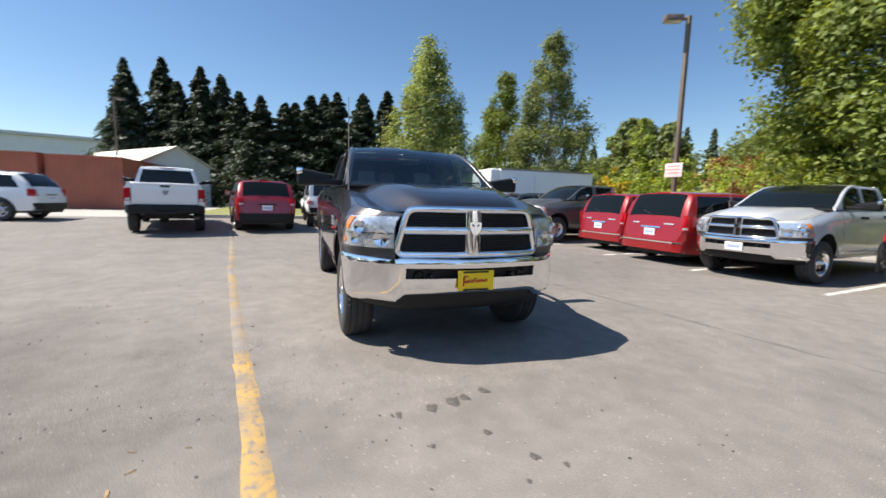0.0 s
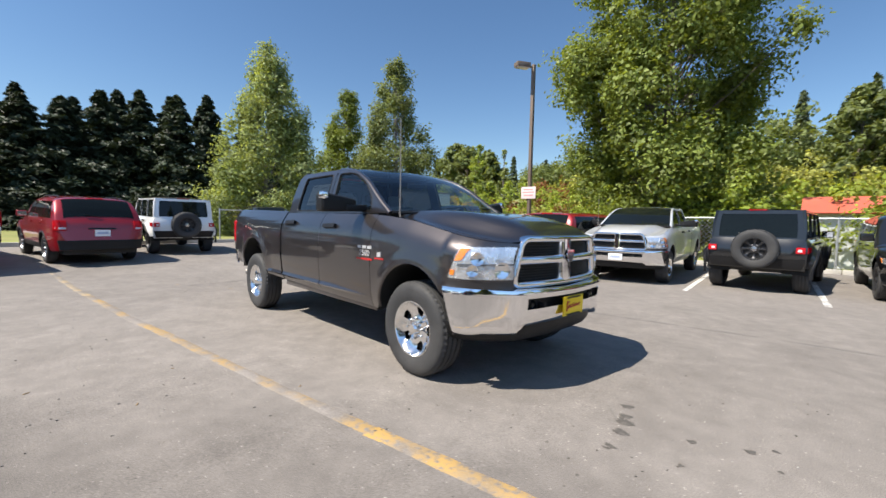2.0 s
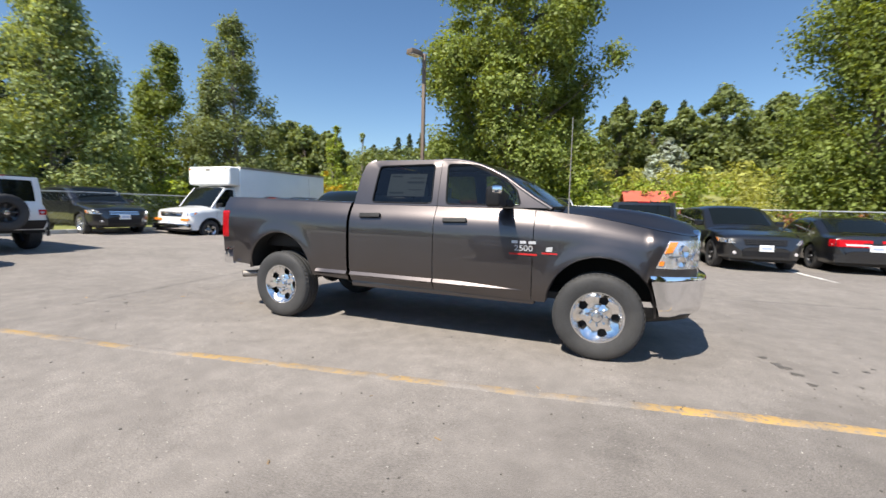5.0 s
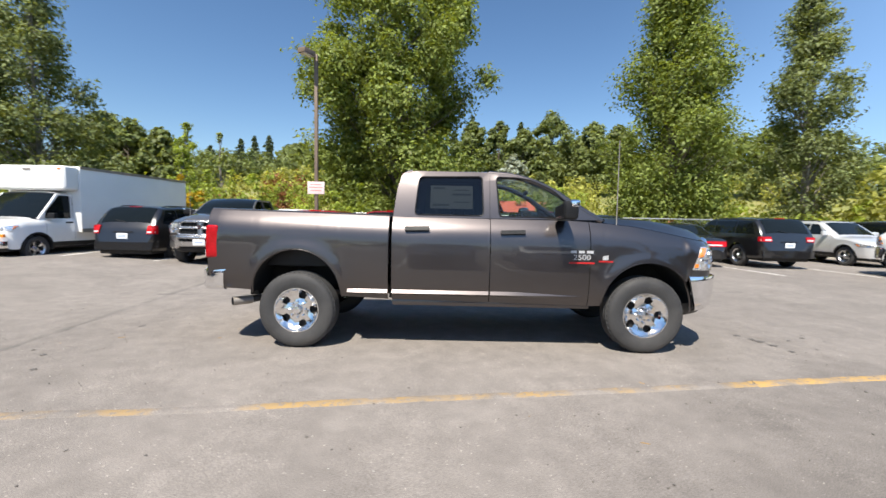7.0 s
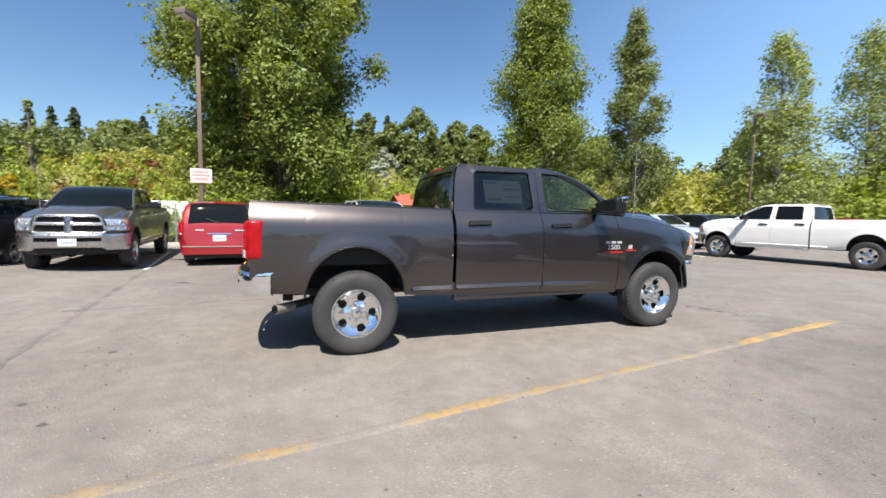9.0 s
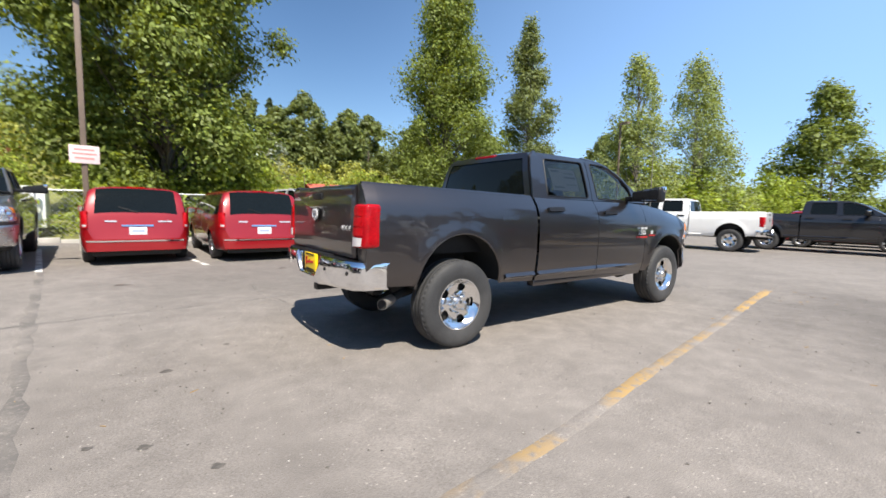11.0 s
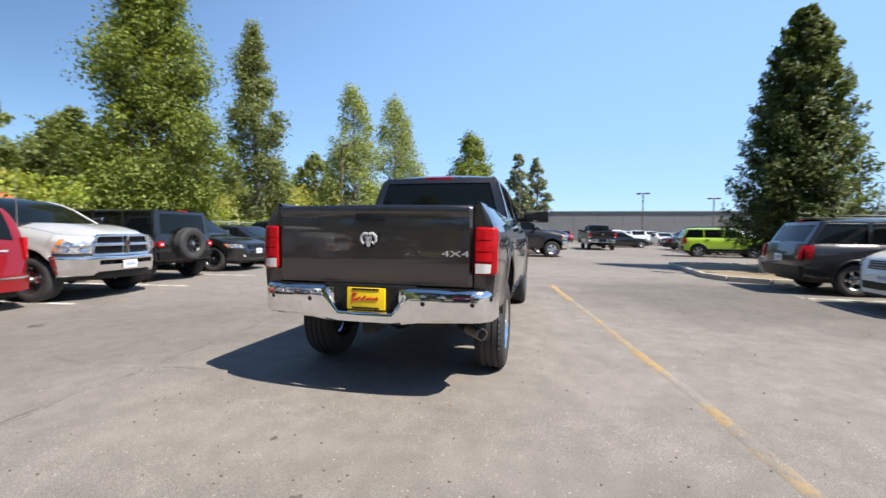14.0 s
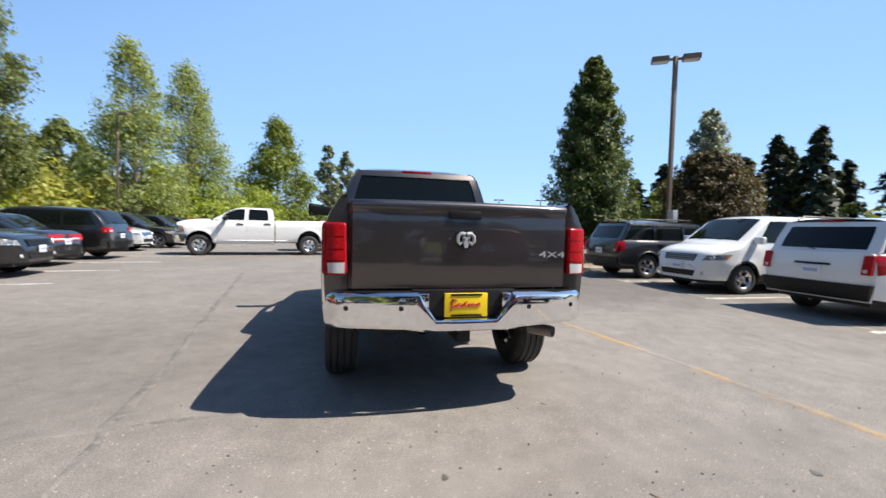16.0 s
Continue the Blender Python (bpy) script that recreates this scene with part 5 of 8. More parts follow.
    if not simple:
        for sgn in (1, -1):
            c = b.front(sgn * half * 0.7, sill + 0.14)[0]
            part("fog_lamp", lathe([(0, 0.02), (0.035, 0.015), (0.045, -0.01)], 14, axis="x", at=c), M_WHITE_LENS, root)
    if plate_front:
        number_plate(root, b.front(0, sill + 0.28)[0].x + 0.02, sill + 0.28, 1)
    # rear details
    zt = (D[1] if trunk is None else trunk) - 0.02
    zb = sill + 0.36 * (zt - sill)
    yre = half * 0.9
    part("rear_bumper", slab(b.rear, [(-yre, zb), (yre, zb), (yre * 0.96, sill + 0.04), (-yre * 0.96, sill + 0.04)], 0.025, 14, 5, 0.06), lower, root)
    if plate_rear:
        number_plate(root, b.rear(0, zb + 0.17)[0].x - 0.008, zb + 0.17, -1)
        part("plate_trim", slab(b.rear, [(-0.28, zb + 0.3), (0.28, zb + 0.3), (0.28, zb + 0.265), (-0.28, zb + 0.265)], 0.018, 4, 1, 0.015), bumper_mat or M_BLACK, root)
    if strip:
        part("bumper_strip", slab(b.rear, [(-yre * 0.97, zb - 0.03), (yre * 0.97, zb - 0.03), (yre * 0.97, zb - 0.06), (-yre * 0.97, zb - 0.06)], 0.036, 12, 1, 0.02), M_CHROME, root, "bright strip on the bumper")
        for y0, y1 in ((-0.62, -0.36), (0.36, 0.56)):
            part("rear_badge", slab(b.rear, [(y0, zt - 0.13), (y1, zt - 0.13), (y1, zt - 0.16), (y0, zt - 0.16)], 0.012, 3, 1, 0.01), M_BADGE, root)
    (t0, t1), (dz0, dz1) = tail
    z0, z1 = zt - 0.27 + dz0, zt - 0.13 + dz1
    for sgn in (1, -1):
        tl = part("tail_lamp", slab(b.rear, [(sgn * half * t0, z1), (sgn * half * 0.955, z1), (sgn * half * 0.955, z0), (sgn * half * t0, z0)], 0.016, 6, 4, 0.04), M_RED_GLOW, root, "red tail lamp lens")
        part("side_lens", slab(b.side(sgn), [(L - 0.24, z1), (L - 0.1, z1), (L - 0.1, z0), (L - 0.2, z0 + 0.02)], 0.01, 5, 4, 0.02), M_RED_LENS, tl)
        if not simple:
            part("reverse_lens", slab(b.rear, [(sgn * half * (t0 + 0.02), z0 + 0.075), (sgn * half * 0.93, z0 + 0.075), (sgn * half * 0.93, z0 + 0.03), (sgn * half * (t0 + 0.02), z0 + 0.03)], 0.021, 3, 1, 0.02), M_WHITE_LENS, tl)
    if rails:
        for sgn in (1, -1):
            y = sgn * b.w(C[0] - 0.3, H) * 0.86
            part("roof_rail", tube([b.roof(y, B[0] + 0.2)[0], b.roof(y, B[0] + 0.32)[0] + Vector((0, 0, 0.04)), b.roof(y, C[0] - 0.35)[0] + Vector((0, 0, 0.04)), b.roof(y, C[0] - 0.2)[0]], 0.016, 6), M_BLACK, root)
    part("underbody", box(xf - L + 0.15, xf - 0.15, -half * 0.78, half * 0.78, max(0.2, sill - 0.08), sill + 0.12, 0.02), M_UNDER, root)
    return root


def car(name, label, category, m, coat, L, W, H, hood, belt, wb, fo, R, A, B, C, D, cuts, sill=0.3, rim=None, rimr=None, spokes=5, hole=0.32, boxy=0.0, lower=None, glassm=None, roof_mat=None,
        tail=((0.62, 0.9), (0.0, 0.14)), tail_full=False, grille="slats", trunk=None, plate_rear=True, plate_front=True, rails=False, pillar_mat=None, spare=False, lampcol=None, flare=0.012, top_inset=0.17, simple=False, tyre_w=0.22, lamp_h=0.16, group="", front_x=0.0, bumper_mat=None, strip=False, gap=(0.86, 0.05, 0.87), lamp=None):
    """A car or van: A-D are the glasshouse corners as (x from the front bumper, z)."""
    root = thing(name, m, label, category, group)
    half = W / 2
    xf = wb / 2 + fo
    xr = xf - L
    rim = rim or M_ALLOY
    lower = lower or coat
    gm = glassm or M_DARK_GLASS
    q = lambda p: (xf - p[0], p[1])
    A, B, C, D = q(A), q(B), q(C), q(D)
    ax = [wb / 2, -wb / 2]
    ar = R + 0.055
    nose = hood - (0.06 if boxy > 0.5 else 0.16)
    deck = [(xr, belt - 0.01 if trunk is None else trunk), (xr + 0.1, belt if trunk is None else trunk + 0.02)]
    if trunk is not None:
        deck += [(D[0] + 0.1, trunk + 0.04), (D[0] + 0.4, belt)]
    deck += [(A[0] - 0.1, belt), (A[0] + 0.15, hood + 0.01), (lerp(A[0], xf, 0.6), hood - 0.02), (xf - 0.15, nose), (xf, nose - 0.04)]
    r0 = 0.1 if boxy > 0.5 else 0.3
    plan = [(xr, 0.84), (xr + 0.05, 0.9), (xr + 0.15, 0.955), (xr + 0.35, 0.99), (xr + 0.6, 1.0), (xf - r0 - 0.35, 1.0), (xf - r0 - 0.12, 0.98), (xf - r0 * 0.6, 0.91), (xf - r0 * 0.3, 0.8), (xf - 0.05, 0.62), (xf, 0.5)] if boxy < 0.5 else \
           [(xr, 0.94), (xr + 0.05, 0.97), (xr + 0.2, 1.0), (xf - 0.4, 1.0), (xf - 0.2, 0.97), (xf - 0.08, 0.93), (xf - 0.03, 0.86), (xf, 0.7)]
    s_end = sill + 0.0
    sh = Shell(half, [(xr, s_end + 0.06), (xr + 0.3, s_end + 0.02), (-wb / 2 + 0.4, sill), (wb / 2 - 0.4, sill), (xf - 0.2, s_end - 0.02), (xf, s_end)], deck, ax, R, ar, plan, flare)
    doors = sorted([xf - c for c in cuts])  # rearmost first
    b_p = doors[-1]
    fd0 = A[0] - 0.12
    segs = [("front_fender", fd0, xf), ("front_door", b_p, fd0)]
    if len(doors) > 1:
        segs += [("rear_door", doors[-2], b_p), ("rear_quarter", xr, doors[-2])]
    else:
        segs += [("rear_quarter", xr, b_p)]
    rw = 7 if simple else 10
    for sgn in (1, -1):
        f = sh.on(sgn)
        for nm, a, b in segs:
            part(nm, sh.skin(a, b, sgn, rows=rw, step=0.14, gap=0.003), coat, root)
            if "door" in nm and not simple:
                part("door_handle", slab(f, [(a + 0.06, belt - 0.13), (a + 0.26, belt - 0.13), (a + 0.26, belt - 0.095), (a + 0.06, belt - 0.095)], 0.03, 4, 2, 0.03), coat if boxy < 0.7 else M_BLACK, root)
        for a in ax:
            part("wheel_well", sh.well(a, sgn), M_WELL, root)
            add_wheel(root, a, sgn, half, R, rimr or R * 0.62, tyre_w, spokes, hole, rim, False, 40)
        if lower is not coat:
            part("sill_cladding", slab(f, [(-wb / 2 + ar + 0.02, sill + 0.01), (wb / 2 - ar - 0.02, sill + 0.01), (wb / 2 - ar - 0.02, sill + 0.14), (-wb / 2 + ar + 0.02, sill + 0.14)], 0.02, 10, 2, 0.03), lower, root)
            for a in ax:
                part("arch_trim", tube([(a + (ar + 0.02) * math.cos(k), sgn * (sh.y(a + ar * math.cos(k), R + ar * math.sin(k)) - 0.005), R + (ar + 0.02) * math.sin(k)) for k in np.linspace(-0.15, math.pi + 0.15, 18)], 0.03, 6), lower, root)
        mirror(root, A[0] - 0.22, half + 0.08, belt + 0.09, sgn, coat if boxy < 0.7 else M_BLACK)
        # lamps
        lz = nose - 0.06 - lamp_h
        hl = part("headlamp", slab(f, [(xf - r0 - 0.22, lz + lamp_h), (xf - 0.02, lz + lamp_h - 0.03), (xf - 0.012, lz + 0.01), (xf - r0 - 0.1, lz + 0.03)], 0.004, 14, 4, 0.02), lamp or M_REFLECT, root)
        part("lens", slab(f, [(xf - r0 - 0.225, lz + lamp_h + 0.004), (xf - 0.018, lz + lamp_h - 0.026), (xf - 0.01, lz + 0.006), (xf - r0 - 0.102, lz + 0.026)], 0.014, 14, 4, 0.012), M_LENS, hl).visible_shadow = False
        if not simple:
            part("turn_signal", slab(f, [(xf - r0 - 0.2, lz + lamp_h - 0.02), (xf - r0 - 0.12, lz + lamp_h - 0.02), (xf - r0 - 0.06, lz + 0.05), (xf - r0 - 0.09, lz + 0.05)], 0.01, 3, 3, 0.01), M_AMBER, hl)

    # front face, bowed in plan
    zf0, zf1 = sill - 0.04, nose - 0.035
    yfe = sh.y(xf - 0.001, 0.5)

    def fr(y, z):
        k = (z - zf0) / (zf1 - zf0)
        out = 0.06 * math.sin(math.pi * min(1, max(0, k * 0.9 + 0.05))) * (1 if boxy < 0.5 else 0.3)
        return Vector((xf + out + 0.05 * (1 - (y / half) ** 2) - 0.03 + front_x, y, z)), Vector((1, 0, 0))

    part("front_fascia", grid(np.linspace(-1, 1, 13).tolist(), np.linspace(zf0, zf1 + 0.03, 10).tolist(), lambda u, z: fr(u * (sh.y(xf - 0.004, z) + 0.004), z)[0] - Vector((0.02 * abs(u) ** 6, 0, 0)) if abs(u) < 0.99 else Vector((xf - 0.004, u * sh.y(xf - 0.004, max(z, sh.low(xf - 0.004))), z))), coat, root)
    gw = yfe * 0.82
    if grille == "slats":
        part("grille_back", slab(fr, [(-gw, zf1 - 0.03), (gw, zf1 - 0.03), (gw * 0.92, zf1 - 0.2), (-gw * 0.92, zf1 - 0.2)], 0.006, 8, 3, 0.02), M_BLACK, root)
        for k in range(3):
            z = zf1 - 0.065 - 0.05 * k
            part("grille_bar", slab(fr, [(-gw * 0.94, z + 0.012), (gw * 0.94, z + 0.012), (gw * 0.94, z - 0.012), (-gw * 0.94, z - 0.012)], 0.02, 8, 1, 0.015), bumper_mat or M_CHROME, root)
    part("lower_intake", slab(fr, [(-gw * 1.05, zf0 + 0.24), (gw * 1.05, zf0 + 0.24), (gw * 0.9, zf0 + 0.07), (-gw * 0.9, zf0 + 0.07)], 0.006, 8, 3, 0.02), M_BLACK, root)
    part("lower_lip", slab(fr, [(-yfe * 1.3, zf0 + 0.06), (yfe * 1.3, zf0 + 0.06), (yfe * 1.3, zf0 - 0.03), (-yfe * 1.3, zf0 - 0.03)], 0.01, 8, 2, 0.05), M_BLACK, root)
    if plate_front:
        number_plate(root, xf + 0.1 + front_x, zf0 + 0.3, 1)

    # hood
    def hd(u, v):
        x = lerp(A[0] - 0.02, xf, v)
        e = sh.y(x, 9)
        s = 1 - abs(u) ** 3
        return Vector((x + (0.03 * (1 - u * u) if v > 0.95 else 0), u * e, sh.top(x) + s * (0.045 + 0.03 * (1 - v)) * (1 if v < 0.97 else 0.4)))

    part("hood", grid(np.linspace(-1, 1, 13).tolist(), np.linspace(0, 1, 13).tolist(), hd), coat, root)
    yb = half * 0.905
    cabin(root, coat, A, B, C, D, yb, half - top_inset, sorted([xf - c for c in cuts], reverse=True), 0.14, gm, gm, gm, crown=H - B[1], bow=0.12 if boxy < 0.7 else 0.03, rear_bow=0.04, pillar=0.04, margin=0.05, pillar_mat=pillar_mat, roof_mat=roof_mat, gap=gap)
    if trunk is not None:
        part("trunk_lid", grid(np.linspace(-1, 1, 9).tolist(), np.linspace(0, 1, 7).tolist(), lambda u, v: Vector((lerp(D[0] + 0.03, xr + 0.02, v), u * sh.y(lerp(D[0], xr, v), 9), sh.top(lerp(D[0], xr, v)) + 0.03 * (1 - u ** 4)))), coat, root)

    # rear face
    yre = sh.y(xr, 0.6)
    zt = sh.top(xr)

    def re(y, z):
        k = (z - sill) / (zt - sill)
        out = 0.07 * math.sin(math.pi * min(1, max(0, 1 - k))) ** 0.8
        return Vector((xr - out - (0.09 if boxy < 0.5 else 0.02) * (1 - (y / yre) ** 2), y, z)), Vector((-1, 0, 0))

    part("tailgate" if trunk is None else "rear_panel", grid(np.linspace(-1, 1, 13).tolist(), np.linspace(sill, zt + 0.01, 12).tolist(), lambda u, z: re(u * (sh.y(xr + 0.004, z) + 0.002), z)[0] if abs(u) < 0.99 else Vector((xr + 0.004, u * sh.y(xr + 0.004, z), z))), coat, root)
    zb = sill + 0.36 * (zt - sill)
    part("rear_bumper", slab(re, [(-yre * 1.0, zb), (yre * 1.0, zb), (yre * 0.93, sill + 0.02), (-yre * 0.93, sill + 0.02)], 0.022, 12, 5, 0.07), lower, root)
    if plate_rear:
        number_plate(root, re(0, zb + 0.16)[0].x - 0.002, zb + 0.17, -1)
        part("plate_trim", slab(re, [(-0.28, zb + 0.3), (0.28, zb + 0.3), (0.28, zb + 0.265), (-0.28, zb + 0.265)], 0.012, 4, 1, 0.01), bumper_mat or M_BLACK, root)
    if strip:
        part("bumper_strip", slab(re, [(-yre * 0.98, sill + 0.3), (yre * 0.98, sill + 0.3), (yre * 0.98, sill + 0.265), (-yre * 0.98, sill + 0.265)], 0.035, 10, 1, 0.02), M_CHROME, root, "bright strip on the bumper")
    (t0, t1), (dz0, dz1) = tail
    for sgn in (1, -1):
        tz1 = zt - 0.03 if not tail_full else zt - 0.01
        tz0 = tz1 - 0.26
        z0, z1 = tz0 + dz0, tz0 + dz1 + 0.12
        tl = part("tail_lamp", slab(re, [(sgn * yre * t0, z1), (sgn * yre * 0.99, z1), (sgn * yre * 0.99, z0), (sgn * yre * t0, z0)], 0.022, 5, 4, 0.05), M_RED_GLOW, root, "red tail lamp lens")
        part("side_lens", slab(sh.on(sgn), [(xr + 0.004, z1), (xr + 0.17, z1), (xr + 0.13, z0 + 0.02), (xr + 0.004, z0)], 0.012, 5, 4, 0.03), M_RED_LENS, tl)
        if not simple:
            part("reverse_lens", slab(re, [(sgn * yre * (t0 + 0.03), z0 + 0.08), (sgn * yre * 0.93, z0 + 0.08), (sgn * yre * 0.93, z0 + 0.03), (sgn * yre * (t0 + 0.03), z0 + 0.03)], 0.026, 3, 1, 0.02), M_WHITE_LENS, tl)
    if not simple and trunk is None:
        part("high_stop_lamp", box(C[0] - 0.075, C[0] - 0.03, -0.16, 0.16, C[1] - 0.0, C[1] + 0.025, 0.006), M_RED_LENS, root)
        part("rear_wiper", tube([(xr - 0.02, 0.0, belt + 0.03), (xr - 0.005 + 0.02, 0.3, belt + 0.1)], 0.009, 5), M_BLACK, root)
    if rails:
        for sgn in (1, -1):
            y = half - top_inset - 0.05
            part("roof_rail", tube([(B[0] - 0.1, sgn * y, H - 0.03), (B[0] - 0.2, sgn * y, H + 0.03), (C[0] + 0.3, sgn * y, H + 0.03), (C[0] + 0.15, sgn * y, H - 0.03)], 0.016, 6), M_BLACK, root)
    part("underbody", box(xr + 0.15, xf - 0.15, -half * 0.78, half * 0.78, max(0.2, sill - 0.08), sill + 0.12, 0.02), M_UNDER, root)
    if spare:
        sp = shared(("tyre", R, R * 0.56, 0.25, 40), lambda: tyre_mesh(R, R * 0.56, 0.25, 40), M_RUBBER, root, pose(xr - 0.15, -0.02, belt - 0.22, 0, 0, 90), "spare_tyre")
        shared(("rim", "spare", R, rim.name), lambda: rim_mesh(R * 0.56, 0.25, 8, 0.3, False), rim, sp, pose(0, 0, 0), "rim")
        shared(("drum", "spare", R), lambda: lathe([(0.0, 0.0), (R * 0.5, 0.0), (R * 0.5, -0.04), (0, -0.05)], 24), M_BLACK, sp, pose(0, 0.03, 0), "backing_disc")
        shared(("cap", "spare", R), lambda: lathe([(0, 0.1), (0.05, 0.095), (0.06, 0.05)], 20), M_ALLOY, sp, pose(0, 0, 0), "hub_cap")
        part("spare_carrier", box(xr - 0.12, xr + 0.02, -0.1, 0.1, belt - 0.4, belt - 0.1, 0.02), M_BLACK, root)
    return root, sh, fr, re

# ---- ground, lot, kerbs, markings ----
def lot_z(x):
    """The lot dips behind the pickup and rises to the west kerb."""
    return table([(-15, 0.25), (-12, 0.19), (-9.5, 0.13), (-7, 0.0), (-5.5, -0.05), (-3, -0.036), (-1.9, -0.032), (0, -0.02), (1.9, -0.012), (3.6, 0)], x)


def hill(x, y):
    """Height of the land: a flat lot with a wooded bank rising to the north."""
    r = table([(16.5, 0.0), (20, 0.5), (26, 1.6), (40, 4.2), (70, 8.5), (110, 12.5), (220, 22), (420, 26)], y)
    b = table([(-200, 0.5), (-60, 0.7), (-30, 0.85), (0, 1.0), (40, 1.0), (75, 0.55), (130, 0.3), (300, 0.2)], x)
    return r * b * (1 + 0.12 * math.sin(x * 0.11 + y * 0.07)) + lot_z(x)


gx = sorted({-900, -500, -300, -48.2, -47.8, -15.0, -14.7, *range(-200, 201, 8), 300, 500, 900})
gy = sorted({-900, -500, -300, *range(-200, -20, 20), -60.2, -59.8, -20, -7.4, -7.0, 0, 13.9, 14.4, *range(16, 64, 4), *range(64, 260, 14), 300, 420, 900})
def paved(x, y):
    return (-14.8 < x < 129 and -119 < y < 14.1) or (-48 < x < -14.8 and -60 < y < -7.2)


ground = part("ground", grid(gx, gy, lambda x, y: Vector((x, y, hill(x, y) - (0.7 if paved(x, y) else 0.06)))), M_GRASS, None, "dry summer grass and soil around the lot")
tagged(ground, category="ground", kind="structure")

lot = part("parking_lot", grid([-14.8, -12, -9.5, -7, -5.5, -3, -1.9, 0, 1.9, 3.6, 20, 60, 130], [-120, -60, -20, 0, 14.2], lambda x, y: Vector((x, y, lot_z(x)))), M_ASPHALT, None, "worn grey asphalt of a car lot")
tagged(lot, category="asphalt", kind="structure")
apron = part("pavement", box(-48, -14.8, -60, -7.2, -0.3, 0.14), M_CONCRETE, None, "pale concrete apron in front of the containers")
tagged(apron, category="pavement", kind="structure")


def kerb(name, pts, closed=False, w=0.15, h=0.14):
    """A kerb of separate stones along a line."""
    root = thing(name, pose(0, 0, 0), "pale concrete kerb at the edge of the asphalt", "kerb")
    root["kind"] = "structure"
    loop = [Vector(p) for p in (pts + [pts[0]] if closed else pts)]
    for a, b in zip(loop, loop[1:]):
        n = max(1, round((b - a).length / 1.8))
        ang = math.degrees(math.atan2(b.y - a.y, b.x - a.x))
        for i in range(n):
            c = a.lerp(b, (i + 0.5) / n)
            ln = (b - a).length / n - 0.012
            o = part("kerb_stone", box(-ln / 2, ln / 2, -w / 2, w / 2, -0.1, h, 0.025), M_CONCRETE, root)
            o.matrix_local = pose(c.x, c.y, lot_z(c.x), 0, 0, ang)
    return root


kerb("kerb", [(-14.85, -7.1, 0), (-14.85, 13.6, 0)])
kerb("kerb", [(-14.8, 13.75, 0), (-3, 13.75, 0), (9, 13.75, 0), (30, 13.75, 0)])
island_pts = [(7.0, -6.2, 0), (7.9, -5.9, 0), (12.5, -6.2, 0), (13.2, -7.0, 0), (13.0, -13.5, 0), (6.6, -13.5, 0), (6.5, -7.0, 0)]
kerb("kerb", island_pts, closed=True)
ib = bmesh.new()
ib.faces.new([ib.verts.new((x, y, 0.09)) for x, y, _ in island_pts])
tagged(part("planting_bed", ib, M_SOIL, None, "bare dry soil of a planting island"), category="soil", kind="structure")


def strip(name, pts, w, material, label, z=0.0015, wob=0.0, seed=1):
    """A painted or tarred line on the ground, with an uneven edge."""
    rnd = random.Random(seed)
    pts = [Vector((*p, 0)) for p in pts]
    fine = []
    for a, b in zip(pts, pts[1:]):
        n = max(2, int((b - a).length / 0.18))
        fine += [a.lerp(b, i / n) for i in range(n)]
    fine.append(pts[-1])
    bm = bmesh.new()
    rows = []
    for i, p in enumerate(fine):
        d = (fine[min(i + 1, len(fine) - 1)] - fine[max(i - 1, 0)]).normalized()
        nrm = Vector((-d.y, d.x, 0))
        p = p + nrm * rnd.uniform(-wob, wob)
        hw = w / 2 * (1 + rnd.uniform(-1, 1) * (0.12 if wob < 0.02 else 0.55))
        zz = Vector((0, 0, z + lot_z(p.x)))
        sink = Vector((0, 0, -0.006))
        rows.append([bm.verts.new(p + nrm * k + zz + s) for k, s in ((hw + 0.012, sink), (hw, Vector()), (-hw, Vector()), (-hw - 0.012, sink))])
    for a, b in zip(rows, rows[1:]):
        for k in range(3):
            bm.faces.new((a[k], a[k + 1], b[k + 1], b[k]))
    o = part(name, bm, material, None, label)
    return tagged(o, category="marking", kind="structure")


strip("yellow_line", [(-2.4, -2.535), (-2.2, -2.51), (-1.0, -2.31), (1.4, -1.965), (2.5, -1.79)], 0.105, M_MIDLINE, "worn ochre parking line on the asphalt", wob=0.004)
strip("yellow_line", [(2.5, -1.79), (3.1, -1.69), (4.7, -1.46)], 0.125, M_YELLOW, "worn yellow parking line on the asphalt", wob=0.004)
strip("yellow_line", [(-4.6, -2.8), (-3.6, -2.67), (-2.4, -2.535)], 0.11, M_MIDLINE, "half worn yellow parking line", wob=0.004, seed=2)
strip("yellow_line", [(-9.5, -3.45), (-4.6, -2.8)], 0.1, M_FAINT, "nearly worn-off end of the yellow line", wob=0.004, seed=3)
strip("yellow_line", [(-4.0, -6.8), (-1.0, -6.6), (3.0, -6.5), (6.4, -6.4)], 0.08, M_FAINT, "faded pale line along the parked row", wob=0.003, seed=4)
for k, x in enumerate((-11.3, -8.6, -5.85, -3.15, -0.55, 1.85, 4.1, 6.7, 9.4, 12.2)):
    strip("stall_line", [(x, 6.25 + 0.04 * k), (x - 0.72, 11.5)], 0.1, M_WHITE_LINE, "worn white stall line between parked cars", seed=10 + k)
for k, x in enumerate((-1.6, 1.2, 3.9)):
    strip("stall_line", [(x + 0.1, -6.4), (x, -11)], 0.1, M_WHITE_LINE, "worn white stall line between parked cars", seed=30 + k)
strip("tar_seam", [(-5.55, 2.05), (-4.6, 2.15), (-3.5, 2.2), (-2.75, 2.28), (-1.9, 2.36), (-0.6, 2.52), (1.6, 2.82), (3.4, 3.04), (6, 3.4)], 0.06, M_SEAM, "grey tar-sealed crack across the asphalt", wob=0.02, seed=5)
